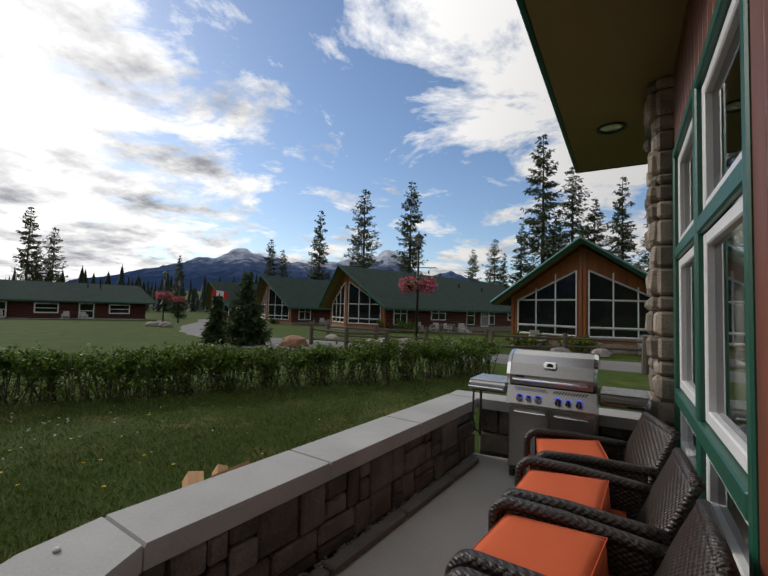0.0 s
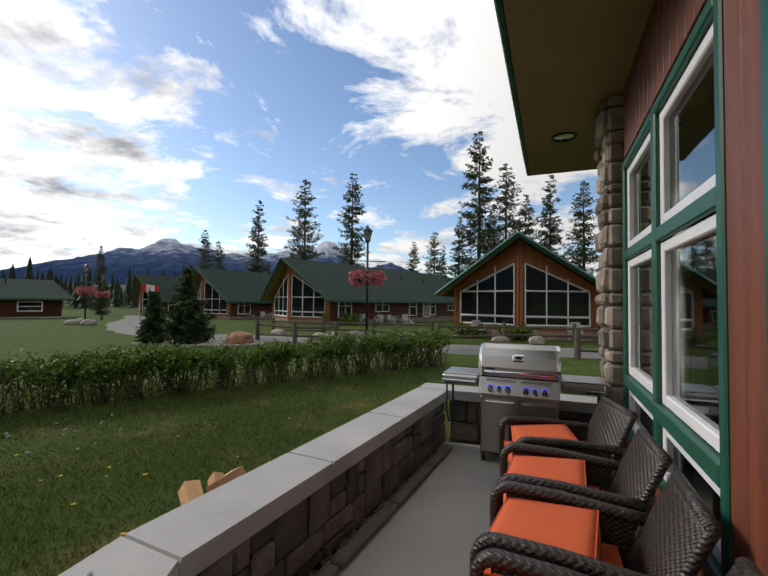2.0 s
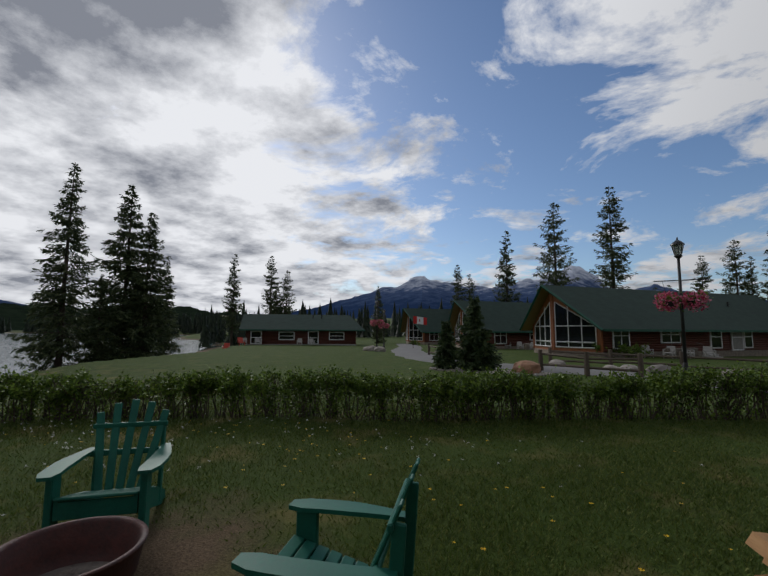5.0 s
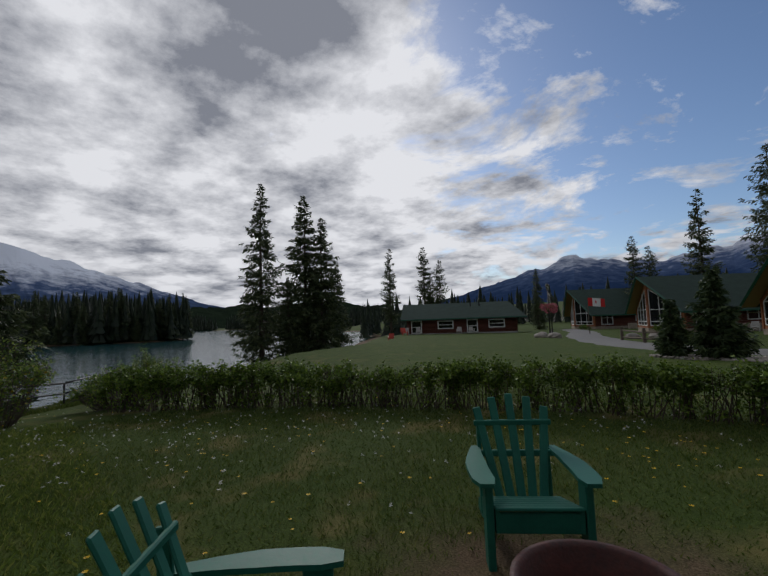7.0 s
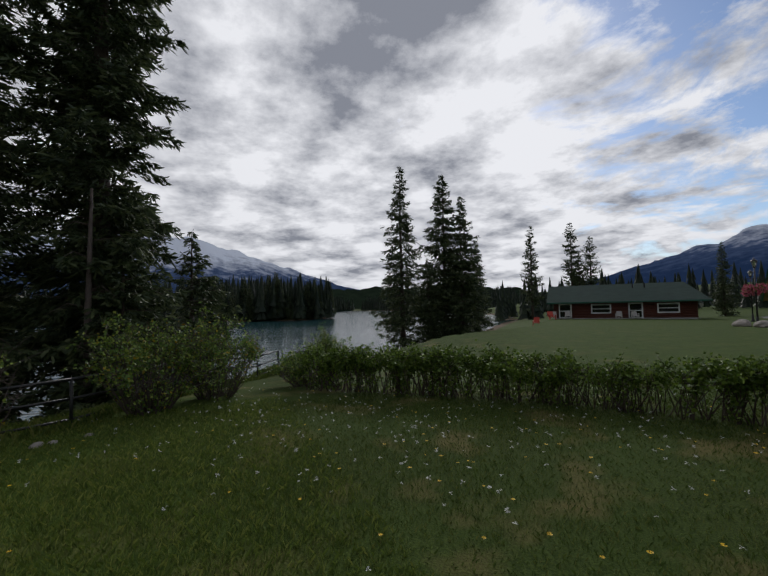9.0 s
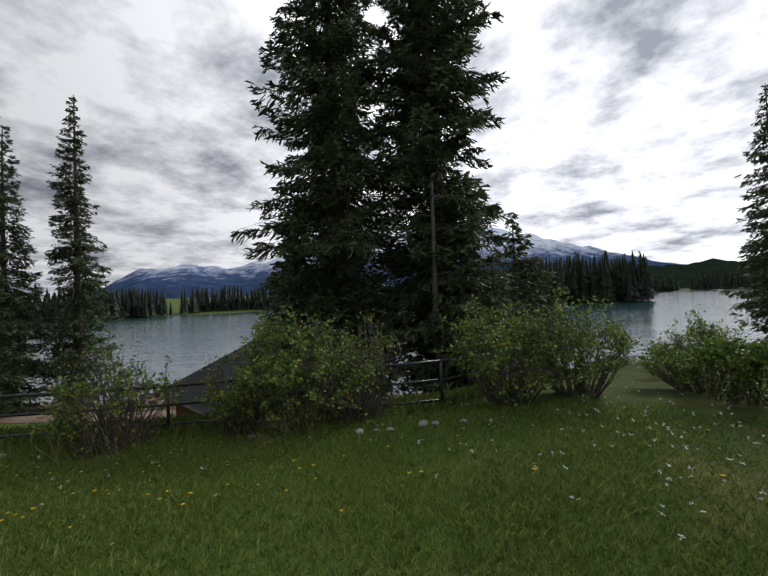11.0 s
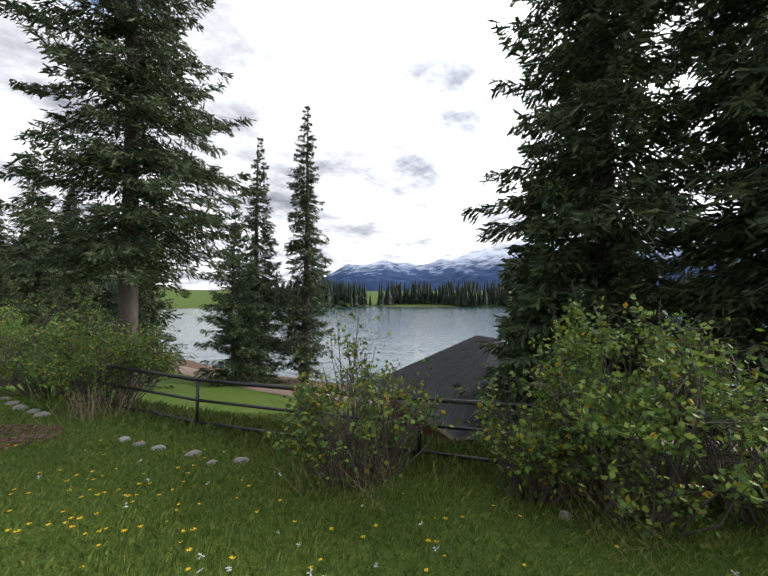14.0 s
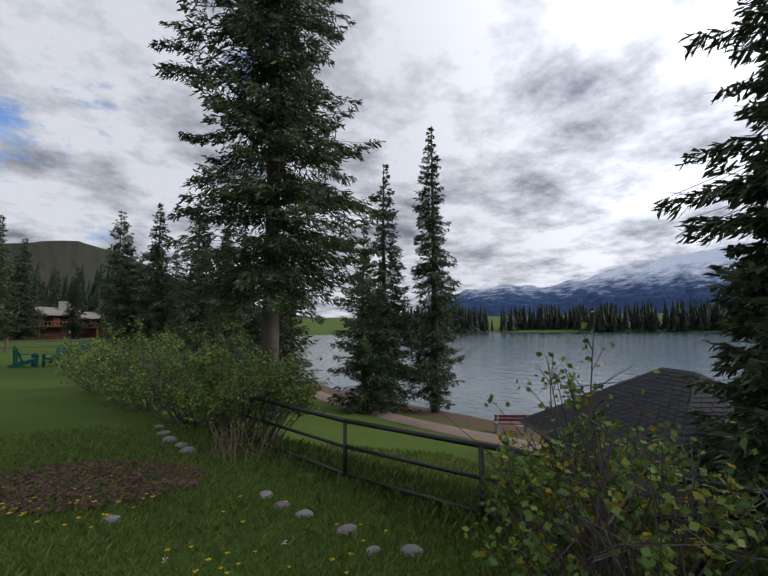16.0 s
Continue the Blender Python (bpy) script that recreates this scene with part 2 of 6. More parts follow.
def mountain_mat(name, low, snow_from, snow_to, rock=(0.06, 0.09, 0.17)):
    """Far slopes: woods below, bare rock above, snow in the gullies; the default rock is blue with painted haze."""
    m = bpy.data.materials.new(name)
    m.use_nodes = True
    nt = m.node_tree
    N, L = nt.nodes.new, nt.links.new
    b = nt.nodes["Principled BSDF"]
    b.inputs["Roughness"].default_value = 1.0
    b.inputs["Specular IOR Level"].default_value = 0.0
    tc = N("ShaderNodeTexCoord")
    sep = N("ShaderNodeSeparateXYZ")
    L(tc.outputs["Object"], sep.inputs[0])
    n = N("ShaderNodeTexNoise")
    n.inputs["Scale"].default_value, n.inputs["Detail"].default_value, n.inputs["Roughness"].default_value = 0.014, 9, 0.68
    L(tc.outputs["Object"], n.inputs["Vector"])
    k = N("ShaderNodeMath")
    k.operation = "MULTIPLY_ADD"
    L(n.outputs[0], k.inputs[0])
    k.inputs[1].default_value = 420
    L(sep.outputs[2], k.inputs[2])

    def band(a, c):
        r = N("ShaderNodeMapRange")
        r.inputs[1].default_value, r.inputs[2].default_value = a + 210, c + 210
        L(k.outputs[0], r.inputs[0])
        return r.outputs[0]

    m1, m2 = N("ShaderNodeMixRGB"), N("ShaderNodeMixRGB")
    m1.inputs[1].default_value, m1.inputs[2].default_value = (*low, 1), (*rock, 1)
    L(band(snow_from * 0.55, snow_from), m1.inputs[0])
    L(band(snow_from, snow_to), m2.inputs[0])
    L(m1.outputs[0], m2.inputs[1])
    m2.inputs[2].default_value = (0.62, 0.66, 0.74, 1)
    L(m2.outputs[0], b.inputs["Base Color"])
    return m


DARKWOOD = mat("dark_woods", (0.02, 0.03, 0.018), 1.0, (0.008, 0.014, 0.009), 0.05, 0.4, 0, spec=0.0)
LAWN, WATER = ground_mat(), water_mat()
# distance haze painted in: both ranges get blue for their woods and rock
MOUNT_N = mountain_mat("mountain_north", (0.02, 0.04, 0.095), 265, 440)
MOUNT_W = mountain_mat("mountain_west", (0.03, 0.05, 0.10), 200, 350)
HILL = mountain_mat("wooded_hill", (0.05, 0.05, 0.035), 500, 900, (0.09, 0.075, 0.06))
CONCRETE = mat("concrete", (0.44, 0.43, 0.42), 0.85, (0.32, 0.315, 0.31), 2.5, 90, 0.15)
FLOORC = mat("painted_floor", (0.40, 0.385, 0.35), 0.7, (0.32, 0.305, 0.28), 1.2, 60, 0.08)
STONE = mat("wall_stone", (0.17, 0.145, 0.125), 0.85, (0.06, 0.052, 0.047), 5, 60, 0.6, rnd=0.45)
PALE = mat("pale_stone", (0.36, 0.30, 0.24), 0.85, (0.15, 0.12, 0.095), 5, 50, 0.6, rnd=0.4)
MORTAR = mat("mortar", (0.16, 0.145, 0.13), 0.95, None, 6, 90, 0.4)
RED = mat("stained_boards", (0.20, 0.058, 0.026), 0.5, (0.095, 0.028, 0.015), 2, 30, 0.25, stretch=(6, 6, 0.4))
LOG = mat("dark_log", (0.13, 0.035, 0.018), 0.65, (0.07, 0.02, 0.012), 2, 25, 0.3, stretch=(0.4, 0.4, 7))
CEDAR = mat("cedar_gable", (0.34, 0.115, 0.035), 0.6, (0.2, 0.06, 0.02), 1.5, 12, 0.3, stretch=(4, 4, 0.3))
SOFFIT = mat("soffit_board", (0.29, 0.20, 0.085), 0.7, (0.24, 0.165, 0.07), 1.2, 20, 0.06)
GREEN = mat("green_trim", (0.012, 0.095, 0.06), 0.4, (0.008, 0.07, 0.045), 3, 50, 0.05)
WHITE = mat("white_frame", (0.74, 0.74, 0.75), 0.4, (0.62, 0.62, 0.63), 2, 40, 0.03)
ROOF = mat("green_shingle", (0.03, 0.058, 0.043), 0.9, (0.018, 0.036, 0.028), 1.2, 18, 0.4, stretch=(1, 1, 3))
DARKROOF = mat("dark_shingle", (0.05, 0.05, 0.052), 0.9, (0.028, 0.028, 0.03), 2, 30, 0.5)
STEEL = mat("brushed_steel", (0.46, 0.45, 0.44), 0.3, (0.40, 0.39, 0.38), 3, 60, 0.03, metal=1.0, stretch=(1, 1, 12))
CHROME = mat("chrome", (0.72, 0.72, 0.72), 0.12, (0.66, 0.66, 0.66), 3, 60, 0.0, metal=1.0)
BLACK = mat("black_metal", (0.012, 0.012, 0.013), 0.42, (0.008, 0.008, 0.009), 6, 80, 0.1)
RUBBER = mat("black_plastic", (0.02, 0.02, 0.021), 0.6, None, 6, 80, 0.1)


def weave_mat():
    """Flat brown strands woven over and under."""
    m = bpy.data.materials.new("woven_strands")
    m.use_nodes = True
    nt = m.node_tree
    N, L = nt.nodes.new, nt.links.new
    b = nt.nodes["Principled BSDF"]
    tc = N("ShaderNodeTexCoord")
    sep = N("ShaderNodeSeparateXYZ")
    L(tc.outputs["Object"], sep.inputs[0])

    def calc(op, a, c):
        n = N("ShaderNodeMath")
        n.operation = op
        for k, v in enumerate((a, c)):
            if isinstance(v, (int, float)):
                n.inputs[k].default_value = v
            else:
                L(v, n.inputs[k])
        return n.outputs[0]

    u = calc("MULTIPLY", calc("ADD", sep.outputs[0], sep.outputs[1]), 2 * math.pi / 0.04)
    v = calc("MULTIPLY", calc("ADD", sep.outputs[2], calc("MULTIPLY", sep.outputs[1], 0.35)), 2 * math.pi / 0.026)
    strands = calc("MULTIPLY", calc("SINE", u, 0), calc("SINE", v, 0))
    n = N("ShaderNodeTexNoise")
    n.inputs["Scale"].default_value = 70
    L(tc.outputs["Object"], n.inputs["Vector"])
    h = calc("ADD", calc("MULTIPLY", strands, 0.4), n.outputs[0])
    r = N("ShaderNodeValToRGB")
    r.color_ramp.elements[0].position, r.color_ramp.elements[1].position = 0.2, 0.95
    r.color_ramp.elements[0].color, r.color_ramp.elements[1].color = (0.012, 0.009, 0.008, 1), (0.062, 0.042, 0.033, 1)
    L(h, r.inputs[0])
    L(r.outputs[0], b.inputs["Base Color"])
    b.inputs["Roughness"].default_value = 0.42
    bp = N("ShaderNodeBump")
    bp.inputs["Strength"].default_value, bp.inputs["Distance"].default_value = 0.9, 0.006
    L(h, bp.inputs["Height"])
    L(bp.outputs[0], b.inputs["Normal"])
    return m


WOVEN = weave_mat()
ORANGE = mat("orange_cushion", (0.60, 0.105, 0.028), 0.9, (0.52, 0.085, 0.022), 3, 160, 0.12)
TEAL = mat("green_painted_wood", (0.016, 0.14, 0.095), 0.55, (0.011, 0.10, 0.07), 3, 40, 0.1, spec=0.25, stretch=(1, 1, 1))
RUST = mat("rusty_steel", (0.085, 0.022, 0.016), 0.7, (0.03, 0.01, 0.008), 5, 40, 0.35)
ASH = mat("ash", (0.2, 0.17, 0.14), 0.95, (0.08, 0.06, 0.05), 8, 60, 0.6)
SPLIT = mat("split_wood", (0.50, 0.29, 0.13), 0.8, (0.36, 0.19, 0.08), 3, 30, 0.4, stretch=(1, 8, 8), rnd=0.15)
WEATHER = mat("weathered_rail", (0.13, 0.10, 0.075), 0.9, (0.07, 0.055, 0.042), 2, 25, 0.5)
BARK = mat("bark", (0.10, 0.075, 0.058), 0.95, (0.04, 0.03, 0.024), 3, 22, 1.0, stretch=(1, 1, 0.35))
TWIG = mat("grey_twigs", (0.115, 0.09, 0.075), 0.9, (0.06, 0.046, 0.04), 3, 30, 0.2)
ROAD = mat("asphalt", (0.165, 0.16, 0.155), 0.9, (0.12, 0.118, 0.115), 0.8, 60, 0.2)
DIRT = mat("dirt_path", (0.24, 0.165, 0.12), 0.95, (0.15, 0.10, 0.07), 0.8, 30, 0.3)
ROCK = mat("grey_boulder", (0.32, 0.29, 0.26), 0.9, (0.18, 0.16, 0.14), 4, 40, 0.6, rnd=0.25)
ORROCK = mat("rust_boulder", (0.34, 0.19, 0.11), 0.9, (0.2, 0.1, 0.06), 4, 40, 0.6)
MULCH = mat("red_mulch", (0.16, 0.075, 0.055), 0.95, (0.08, 0.035, 0.027), 4, 50, 0.4)
WICKW = mat("white_wicker", (0.50, 0.48, 0.46), 0.8, None, 12, 60, 0.2)
CURTAIN = mat("curtain", (0.30, 0.29, 0.27), 0.9, (0.2, 0.19, 0.18), 3, 40, 0.2)
DARK = mat("room_shade", (0.03, 0.028, 0.027), 0.8, None, 3, 30, 0.0)
FLAGRED = mat("flag_red", (0.55, 0.02, 0.02), 0.8, (0.45, 0.015, 0.015), 3, 30, 0)
REDSEAT = mat("red_paint", (0.5, 0.05, 0.02), 0.5, (0.4, 0.04, 0.02), 3, 30, 0)
BENCHRED = mat("red_bench_paint", (0.2, 0.035, 0.022), 0.55, None, 3, 30, 0.1)
STRAW = mat("dry_stems", (0.30, 0.22, 0.12), 0.9, None, 3, 30, 0.0)
PINE = leaf_mat("spruce_needles", (0.026, 0.04, 0.018), (0.06, 0.085, 0.036), (0.13, 0.155, 0.065))
PINE_L = leaf_mat("young_spruce_needles", (0.026, 0.048, 0.022), (0.055, 0.085, 0.034), (0.10, 0.135, 0.05))
FARPINE = leaf_mat("far_spruce", (0.012, 0.022, 0.012), (0.018, 0.032, 0.016), (0.035, 0.052, 0.024))
HEDGE = leaf_mat("hedge_leaves", (0.04, 0.075, 0.012), (0.10, 0.165, 0.022), (0.18, 0.26, 0.035))
SHRUB = leaf_mat("currant_leaves", (0.06, 0.11, 0.025), (0.13, 0.21, 0.04), (0.26, 0.32, 0.055))
YELLOW = leaf_mat("yellow_leaves", (0.30, 0.23, 0.02), (0.40, 0.28, 0.02), (0.30, 0.17, 0.01))
BLADE = leaf_mat("grass_blades", (0.045, 0.075, 0.013), (0.09, 0.135, 0.025), (0.18, 0.19, 0.055), 0.7)
LUSH = leaf_mat("lush_grass_blades", (0.068, 0.106, 0.018), (0.135, 0.19, 0.032), (0.24, 0.26, 0.06), 0.6)
DANDY = leaf_mat("dandelion_yellow", (0.75, 0.45, 0.01), (0.8, 0.5, 0.01), (0.85, 0.55, 0.02))
PUFF = leaf_mat("dandelion_seed", (0.4, 0.4, 0.38), (0.5, 0.5, 0.48), (0.6, 0.6, 0.58))
PINK = leaf_mat("pink_petals", (0.40, 0.03, 0.09), (0.62, 0.10, 0.20), (0.75, 0.35, 0.42))


def glass_mat(name, tint, trans):
    m = bpy.data.materials.new(name)
    m.use_nodes = True
    b = m.node_tree.nodes["Principled BSDF"]
    b.inputs["Base Color"].default_value = (*tint, 1)
    b.inputs["Roughness"].default_value = 0.02
    b.inputs["IOR"].default_value = 1.5
    b.inputs["Transmission Weight"].default_value = trans
    return m


GLASS = glass_mat("window_glass", (0.75, 0.82, 0.8), 1.0)
FARGLASS = glass_mat("far_window_glass", (0.012, 0.014, 0.015), 0.0)
LAMPGLASS = glass_mat("lamp_glass", (0.9, 0.9, 0.88), 0.8)


def glow_mat(name, col, power):
    m = bpy.data.materials.new(name)
    m.use_nodes = True
    b = m.node_tree.nodes["Principled BSDF"]
    b.inputs["Base Color"].default_value = (*col, 1)
    b.inputs["Emission Color"].default_value = (*col, 1)
    b.inputs["Emission Strength"].default_value = power
    return m


BLUE_LED = glow_mat("blue_led", (0.1, 0.15, 1.0), 0.6)


# ---------- mesh helpers ----------
class Mesh:
    """Gathers vertices and faces of one part."""

    def __init__(self):
        self.v, self.f = [], []

    def add(self, verts, faces):
        k = len(self.v)
        self.v += [tuple(p) for p in verts]
        self.f += [tuple(i + k for i in face) for face in faces]
        return self

    def box(self, c, s, b=0.0, m=None):
        """Box at centre c of size s, edges chamfered by b, turned by the matrix m about its centre."""
        h = [a / 2 for a in s]
        b = min(b, min(h) * 0.9)
        verts, faces = [], []
        if b <= 0:
            verts = [(x * h[0], y * h[1], z * h[2]) for x in (-1, 1) for y in (-1, 1) for z in (-1, 1)]
            faces = [(0, 1, 3, 2), (4, 6, 7, 5), (0, 4, 5, 1), (2, 3, 7, 6), (0, 2, 6, 4), (1, 5, 7, 3)]
        else:
            idx = {}
            for x in (-1, 1):
                for y in (-1, 1):
                    for z in (-1, 1):
                        for a in range(3):
                            p = [(h[i] - (0 if i == a else b)) * (x, y, z)[i] for i in range(3)]
                            idx[x, y, z, a] = len(verts)
                            verts.append(p)
            for a in range(3):
                o, q = [i for i in range(3) if i != a]
                for s1 in (-1, 1):
                    loop = []
                    for (i, j) in ((-1, -1), (1, -1), (1, 1), (-1, 1)):
                        k = [0, 0, 0]
                        k[a], k[o], k[q] = s1, i, j
                        loop.append(idx[(*k, a)])
                    faces.append(loop)
                    for s2 in (-1, 1):
                        e = []
                        for w in (-1, 1):
                            k = [0, 0, 0]
                            k[o], k[q], k[a] = s1, s2, w
                            e.append(((*k, o), (*k, q)))
                        faces.append([idx[e[0][0]], idx[e[1][0]], idx[e[1][1]], idx[e[0][1]]])
            for x in (-1, 1):
                for y in (-1, 1):
                    for z in (-1, 1):
                        faces.append([idx[x, y, z, a] for a in range(3)])
        mm = Matrix.Translation(c) @ (m.to_4x4() if m else Matrix.Identity(4))
        return self.add([mm @ Vector(p) for p in verts], faces)

    def tube(self, pts, radii, n=8, cap=True):
        pts = [Vector(p) for p in pts]
        if isinstance(radii, (int, float)):
            radii = [radii] * len(pts)
        k0 = len(self.v)
        for i, p in enumerate(pts):
            d = (pts[min(i + 1, len(pts) - 1)] - pts[max(i - 1, 0)]).normalized()
            a = d.orthogonal().normalized() if abs(d.z) > 0.9 else d.cross(Vector((0, 0, 1))).normalized()
            b = d.cross(a)
            for j in range(n):
                t = 2 * math.pi * j / n
                self.v.append(tuple(p + radii[i] * (math.cos(t) * a + math.sin(t) * b)))
        for i in range(len(pts) - 1):
            for j in range(n):
                q = (j + 1) % n
                self.f.append((k0 + i * n + j, k0 + i * n + q, k0 + (i + 1) * n + q, k0 + (i + 1) * n + j))
        if cap:
            self.f.append(tuple(k0 + j for j in range(n))[::-1])
            self.f.append(tuple(k0 + (len(pts) - 1) * n + j for j in range(n)))
        return self

    def lathe(self, rings, n=24, c=(0, 0, 0)):
        """Turned shape about z from (radius, height) rings."""
        k0 = len(self.v)
        for r, z in rings:
            for j in range(n):
                t = 2 * math.pi * j / n
                self.v.append((c[0] + r * math.cos(t), c[1] + r * math.sin(t), c[2] + z))
        for i in range(len(rings) - 1):
            for j in range(n):
                q = (j + 1) % n
                self.f.append((k0 + i * n + j, k0 + i * n + q, k0 + (i + 1) * n + q, k0 + (i + 1) * n + j))
        return self

    def slab(self, outline, z0, z1):
        """Upright prism over an outline of (x, y)."""
        n = len(outline)
        verts = [(x, y, z0) for x, y in outline] + [(x, y, z1) for x, y in outline]
        faces = [tuple(range(n))[::-1], tuple(range(n, 2 * n))]
        faces += [(i, (i + 1) % n, n + (i + 1) % n, n + i) for i in range(n)]
        return self.add(verts, faces)

    def blob(self, c, s, rng, rough=0.25, seg=7, rings=5):
        """Uneven rounded stone."""
        verts = [(c[0], c[1], c[2] - s[2])]
        ph = rng.random() * 9
        for i in range(1, rings):
            a = math.pi * i / rings
            for j in range(seg):
                t = 2 * math.pi * j / seg
                k = 1 + rough * (rng.random() - 0.5) + 0.15 * math.sin(2 * t + ph)
                verts.append((c[0] + s[0] * k * math.sin(a) * math.cos(t), c[1] + s[1] * k * math.sin(a) * math.sin(t), c[2] - s[2] * math.cos(a)))
        verts.append((c[0], c[1], c[2] + s[2]))
        faces = []
        for j in range(seg):
            q = (j + 1) % seg
            faces.append((0, 1 + q, 1 + j))
            for i in range(rings - 2):
                faces.append((1 + i * seg + j, 1 + i * seg + q, 1 + (i + 1) * seg + q, 1 + (i + 1) * seg + j))
            faces.append((1 + (rings - 2) * seg + j, 1 + (rings - 2) * seg + q, len(verts) - 1))
        return self.add(verts, faces)

    def data(self, name, material, smooth=False):
        me = bpy.data.meshes.new(name)
        me.from_pydata(self.v, [], self.f)
        me.materials.append(material)
        bm = bmesh.new()
        bm.from_mesh(me)
        bmesh.ops.recalc_face_normals(bm, faces=bm.faces)
        bm.to_mesh(me)
        bm.free()
        if smooth:
            me.polygons.foreach_set("use_smooth", [True] * len(me.polygons))
        return me


def part(name, mesh, material, parent=None, label="", smooth=False):
    """Links a Mesh as one object under a thing or a part."""
    ob = new(name, mesh.data(name, material, smooth))
    if parent is not None:
        ob.parent = parent
    if label:
        ob["label"] = label
    return ob


def thing(name, m, label, category, group="", kind=""):
    ob = new(name)
    ob.empty_display_size = 0.1
    ob.matrix_world = m
    return tagged(ob, label, category, group, kind)


def quads(name, P, material):
    """Mesh from an array of separate quads, shape (n, 4, 3)."""
    n = len(P)
    me = bpy.data.meshes.new(name)
    me.vertices.add(4 * n)
    me.vertices.foreach_set("co", np.asarray(P, np.float32).ravel())
    me.loops.add(4 * n)
    me.loops.foreach_set("vertex_index", np.arange(4 * n, dtype=np.int32))
    me.polygons.add(n)
    me.polygons.foreach_set("loop_start", np.arange(0, 4 * n, 4, dtype=np.int32))
    me.polygons.foreach_set("loop_total", np.full(n, 4, np.int32))
    me.materials.append(material)
    me.update(calc_edges=True)
    return me


def leaf_quads(C, length, width, rs, lift=0.3):
    """Leaves as folded diamonds at centres C, turned at random."""
    n = len(C)
    d = rs.normal(size=(n, 3))
    d[:, 2] = d[:, 2] * 0.6 + lift
    d /= np.linalg.norm(d, axis=1)[:, None]
    s = np.cross(d, rs.normal(size=(n, 3)))
    s /= np.linalg.norm(s, axis=1)[:, None] + 1e-9
    k = rs.uniform(0.6, 1.25, (n, 1))
    l, w = d * length * k, s * width * k
    return np.stack([C - l / 2, C + w / 2, C + l / 2, C - w / 2], 1)


def needle_quads(base, direction, length, width, rs):
    """Drooping needle sprays: tapered quads from base along direction."""
    s = np.cross(direction, rs.normal(size=base.shape))
    s /= np.linalg.norm(s, axis=1)[:, None] + 1e-9
    tip = base + direction * length[:, None]
    w = width[:, None] * s
    return np.stack([base - 0.3 * w, base + 0.3 * w, base * 0.35 + tip * 0.65 + w, tip - 0.2 * w], 1)
# ---------- ground, lake, distance ----------
FENCE = [(-9.75, -12.5), (-10.43, -10.6), (-11.1, -9.0), (-11.75, -7.5), (-12.15, -6.1), (-12.5, -4.7), (-12.95, -3.2), (-14.9, -1.95), (-17.0, -0.85), (-19.0, 0.2), (-20.6, 1.1)]
EDGE = [(-4, -70), (-6, -30), (-8.2, -17), *[(x - 0.6, y - 0.2) for x, y in FENCE], (-22, 6), (-26, 13), (-32, 24), (-46, 40), (-80, 80)]
SHORE = [(-70, -330), (-45, -160), (-30, -90), (-24, -50), (-23.5, -38), (-25.5, -28), (-27, -20), (-28.5, -12), (-31, -4), (-36, 5), (-45, 12), (-53, 20), (-60, 30), (-72, 48), (-100, 75)]
FARSHORE = [(-300, 230), (-560, 190), (-560, 105), (-300, 62), (-196, 56), (-186, 38), (-205, 8), (-290, -25), (-430, -70), (-400, -190), (-330, -313), (-200, -350)]
LAKE_Z = -4.0


def poly_dist(X, Y, line):
    best = np.full(X.shape, 1e9)
    for (ax, ay), (bx, by) in zip(line, line[1:]):
        dx, dy = bx - ax, by - ay
        t = np.clip(((X - ax) * dx + (Y - ay) * dy) / (dx * dx + dy * dy), 0, 1)
        best = np.minimum(best, np.hypot(X - ax - t * dx, Y - ay - t * dy))
    return best


def inside(X, Y, poly):
    res = np.zeros(X.shape, bool)
    for (ax, ay), (bx, by) in zip(poly, poly[1:] + poly[:1]):
        if ay != by:
            res ^= ((ay > Y) != (by > Y)) & (X < (bx - ax) * (Y - ay) / (by - ay) + ax)
    return res


def heights(X, Y):
    X, Y = np.asarray(X, float), np.asarray(Y, float)
    ramp = lambda a: np.clip(a, 0, 1)
    plateau = -0.05 - 0.32 * ramp((-X - 7.5) / 3) * ramp((-Y - 1.5) / 6) - 0.015 * np.clip(Y - 8, 0, 60) - 0.05 * ramp((-X - 8) / 5) - 0.6 * ramp((-X - 13.5) / 5.5) * ramp((11 - Y) / 8)
    east = ~inside(X, Y, EDGE + [(-4000, 4000), (-4000, -4000), (-4, -4000)])
    a = np.where(east, 0, poly_dist(X, Y, EDGE))
    b = poly_dist(X, Y, SHORE)
    w = a / (a + b + 1e-6)
    f = np.where(a > 0, np.clip(w, 0, 1) ** 0.62, 0)
    bank = plateau * (1 - f) + LAKE_Z * f
    wet = inside(X, Y, SHORE + FARSHORE)
    far = poly_dist(X, Y, FARSHORE)
    # land across the water rises gently from its own shore
    nearside = b < far
    rise = LAKE_Z + 0.6 * (1 - np.exp(-far / 8)) + 0.045 * np.clip(far, 0, 900)
    z = np.where(nearside, bank, rise)
    z = np.where(wet, LAKE_Z - np.minimum(0.15 * np.minimum(b, far), 3), z)
    return z


def ground_z(x, y):
    return float(heights(np.array([x]), np.array([y]))[0])


def axis_steps(lo, hi, step, reach):
    grow = [hi]
    s = step
    while grow[-1] < reach:
        s *= 1.22
        grow.append(grow[-1] + s)
    down = [lo]
    s = step
    while down[-1] > -reach:
        s *= 1.22
        down.append(down[-1] - s)
    return np.array(down[:0:-1] + list(np.arange(lo, hi, step)) + grow)


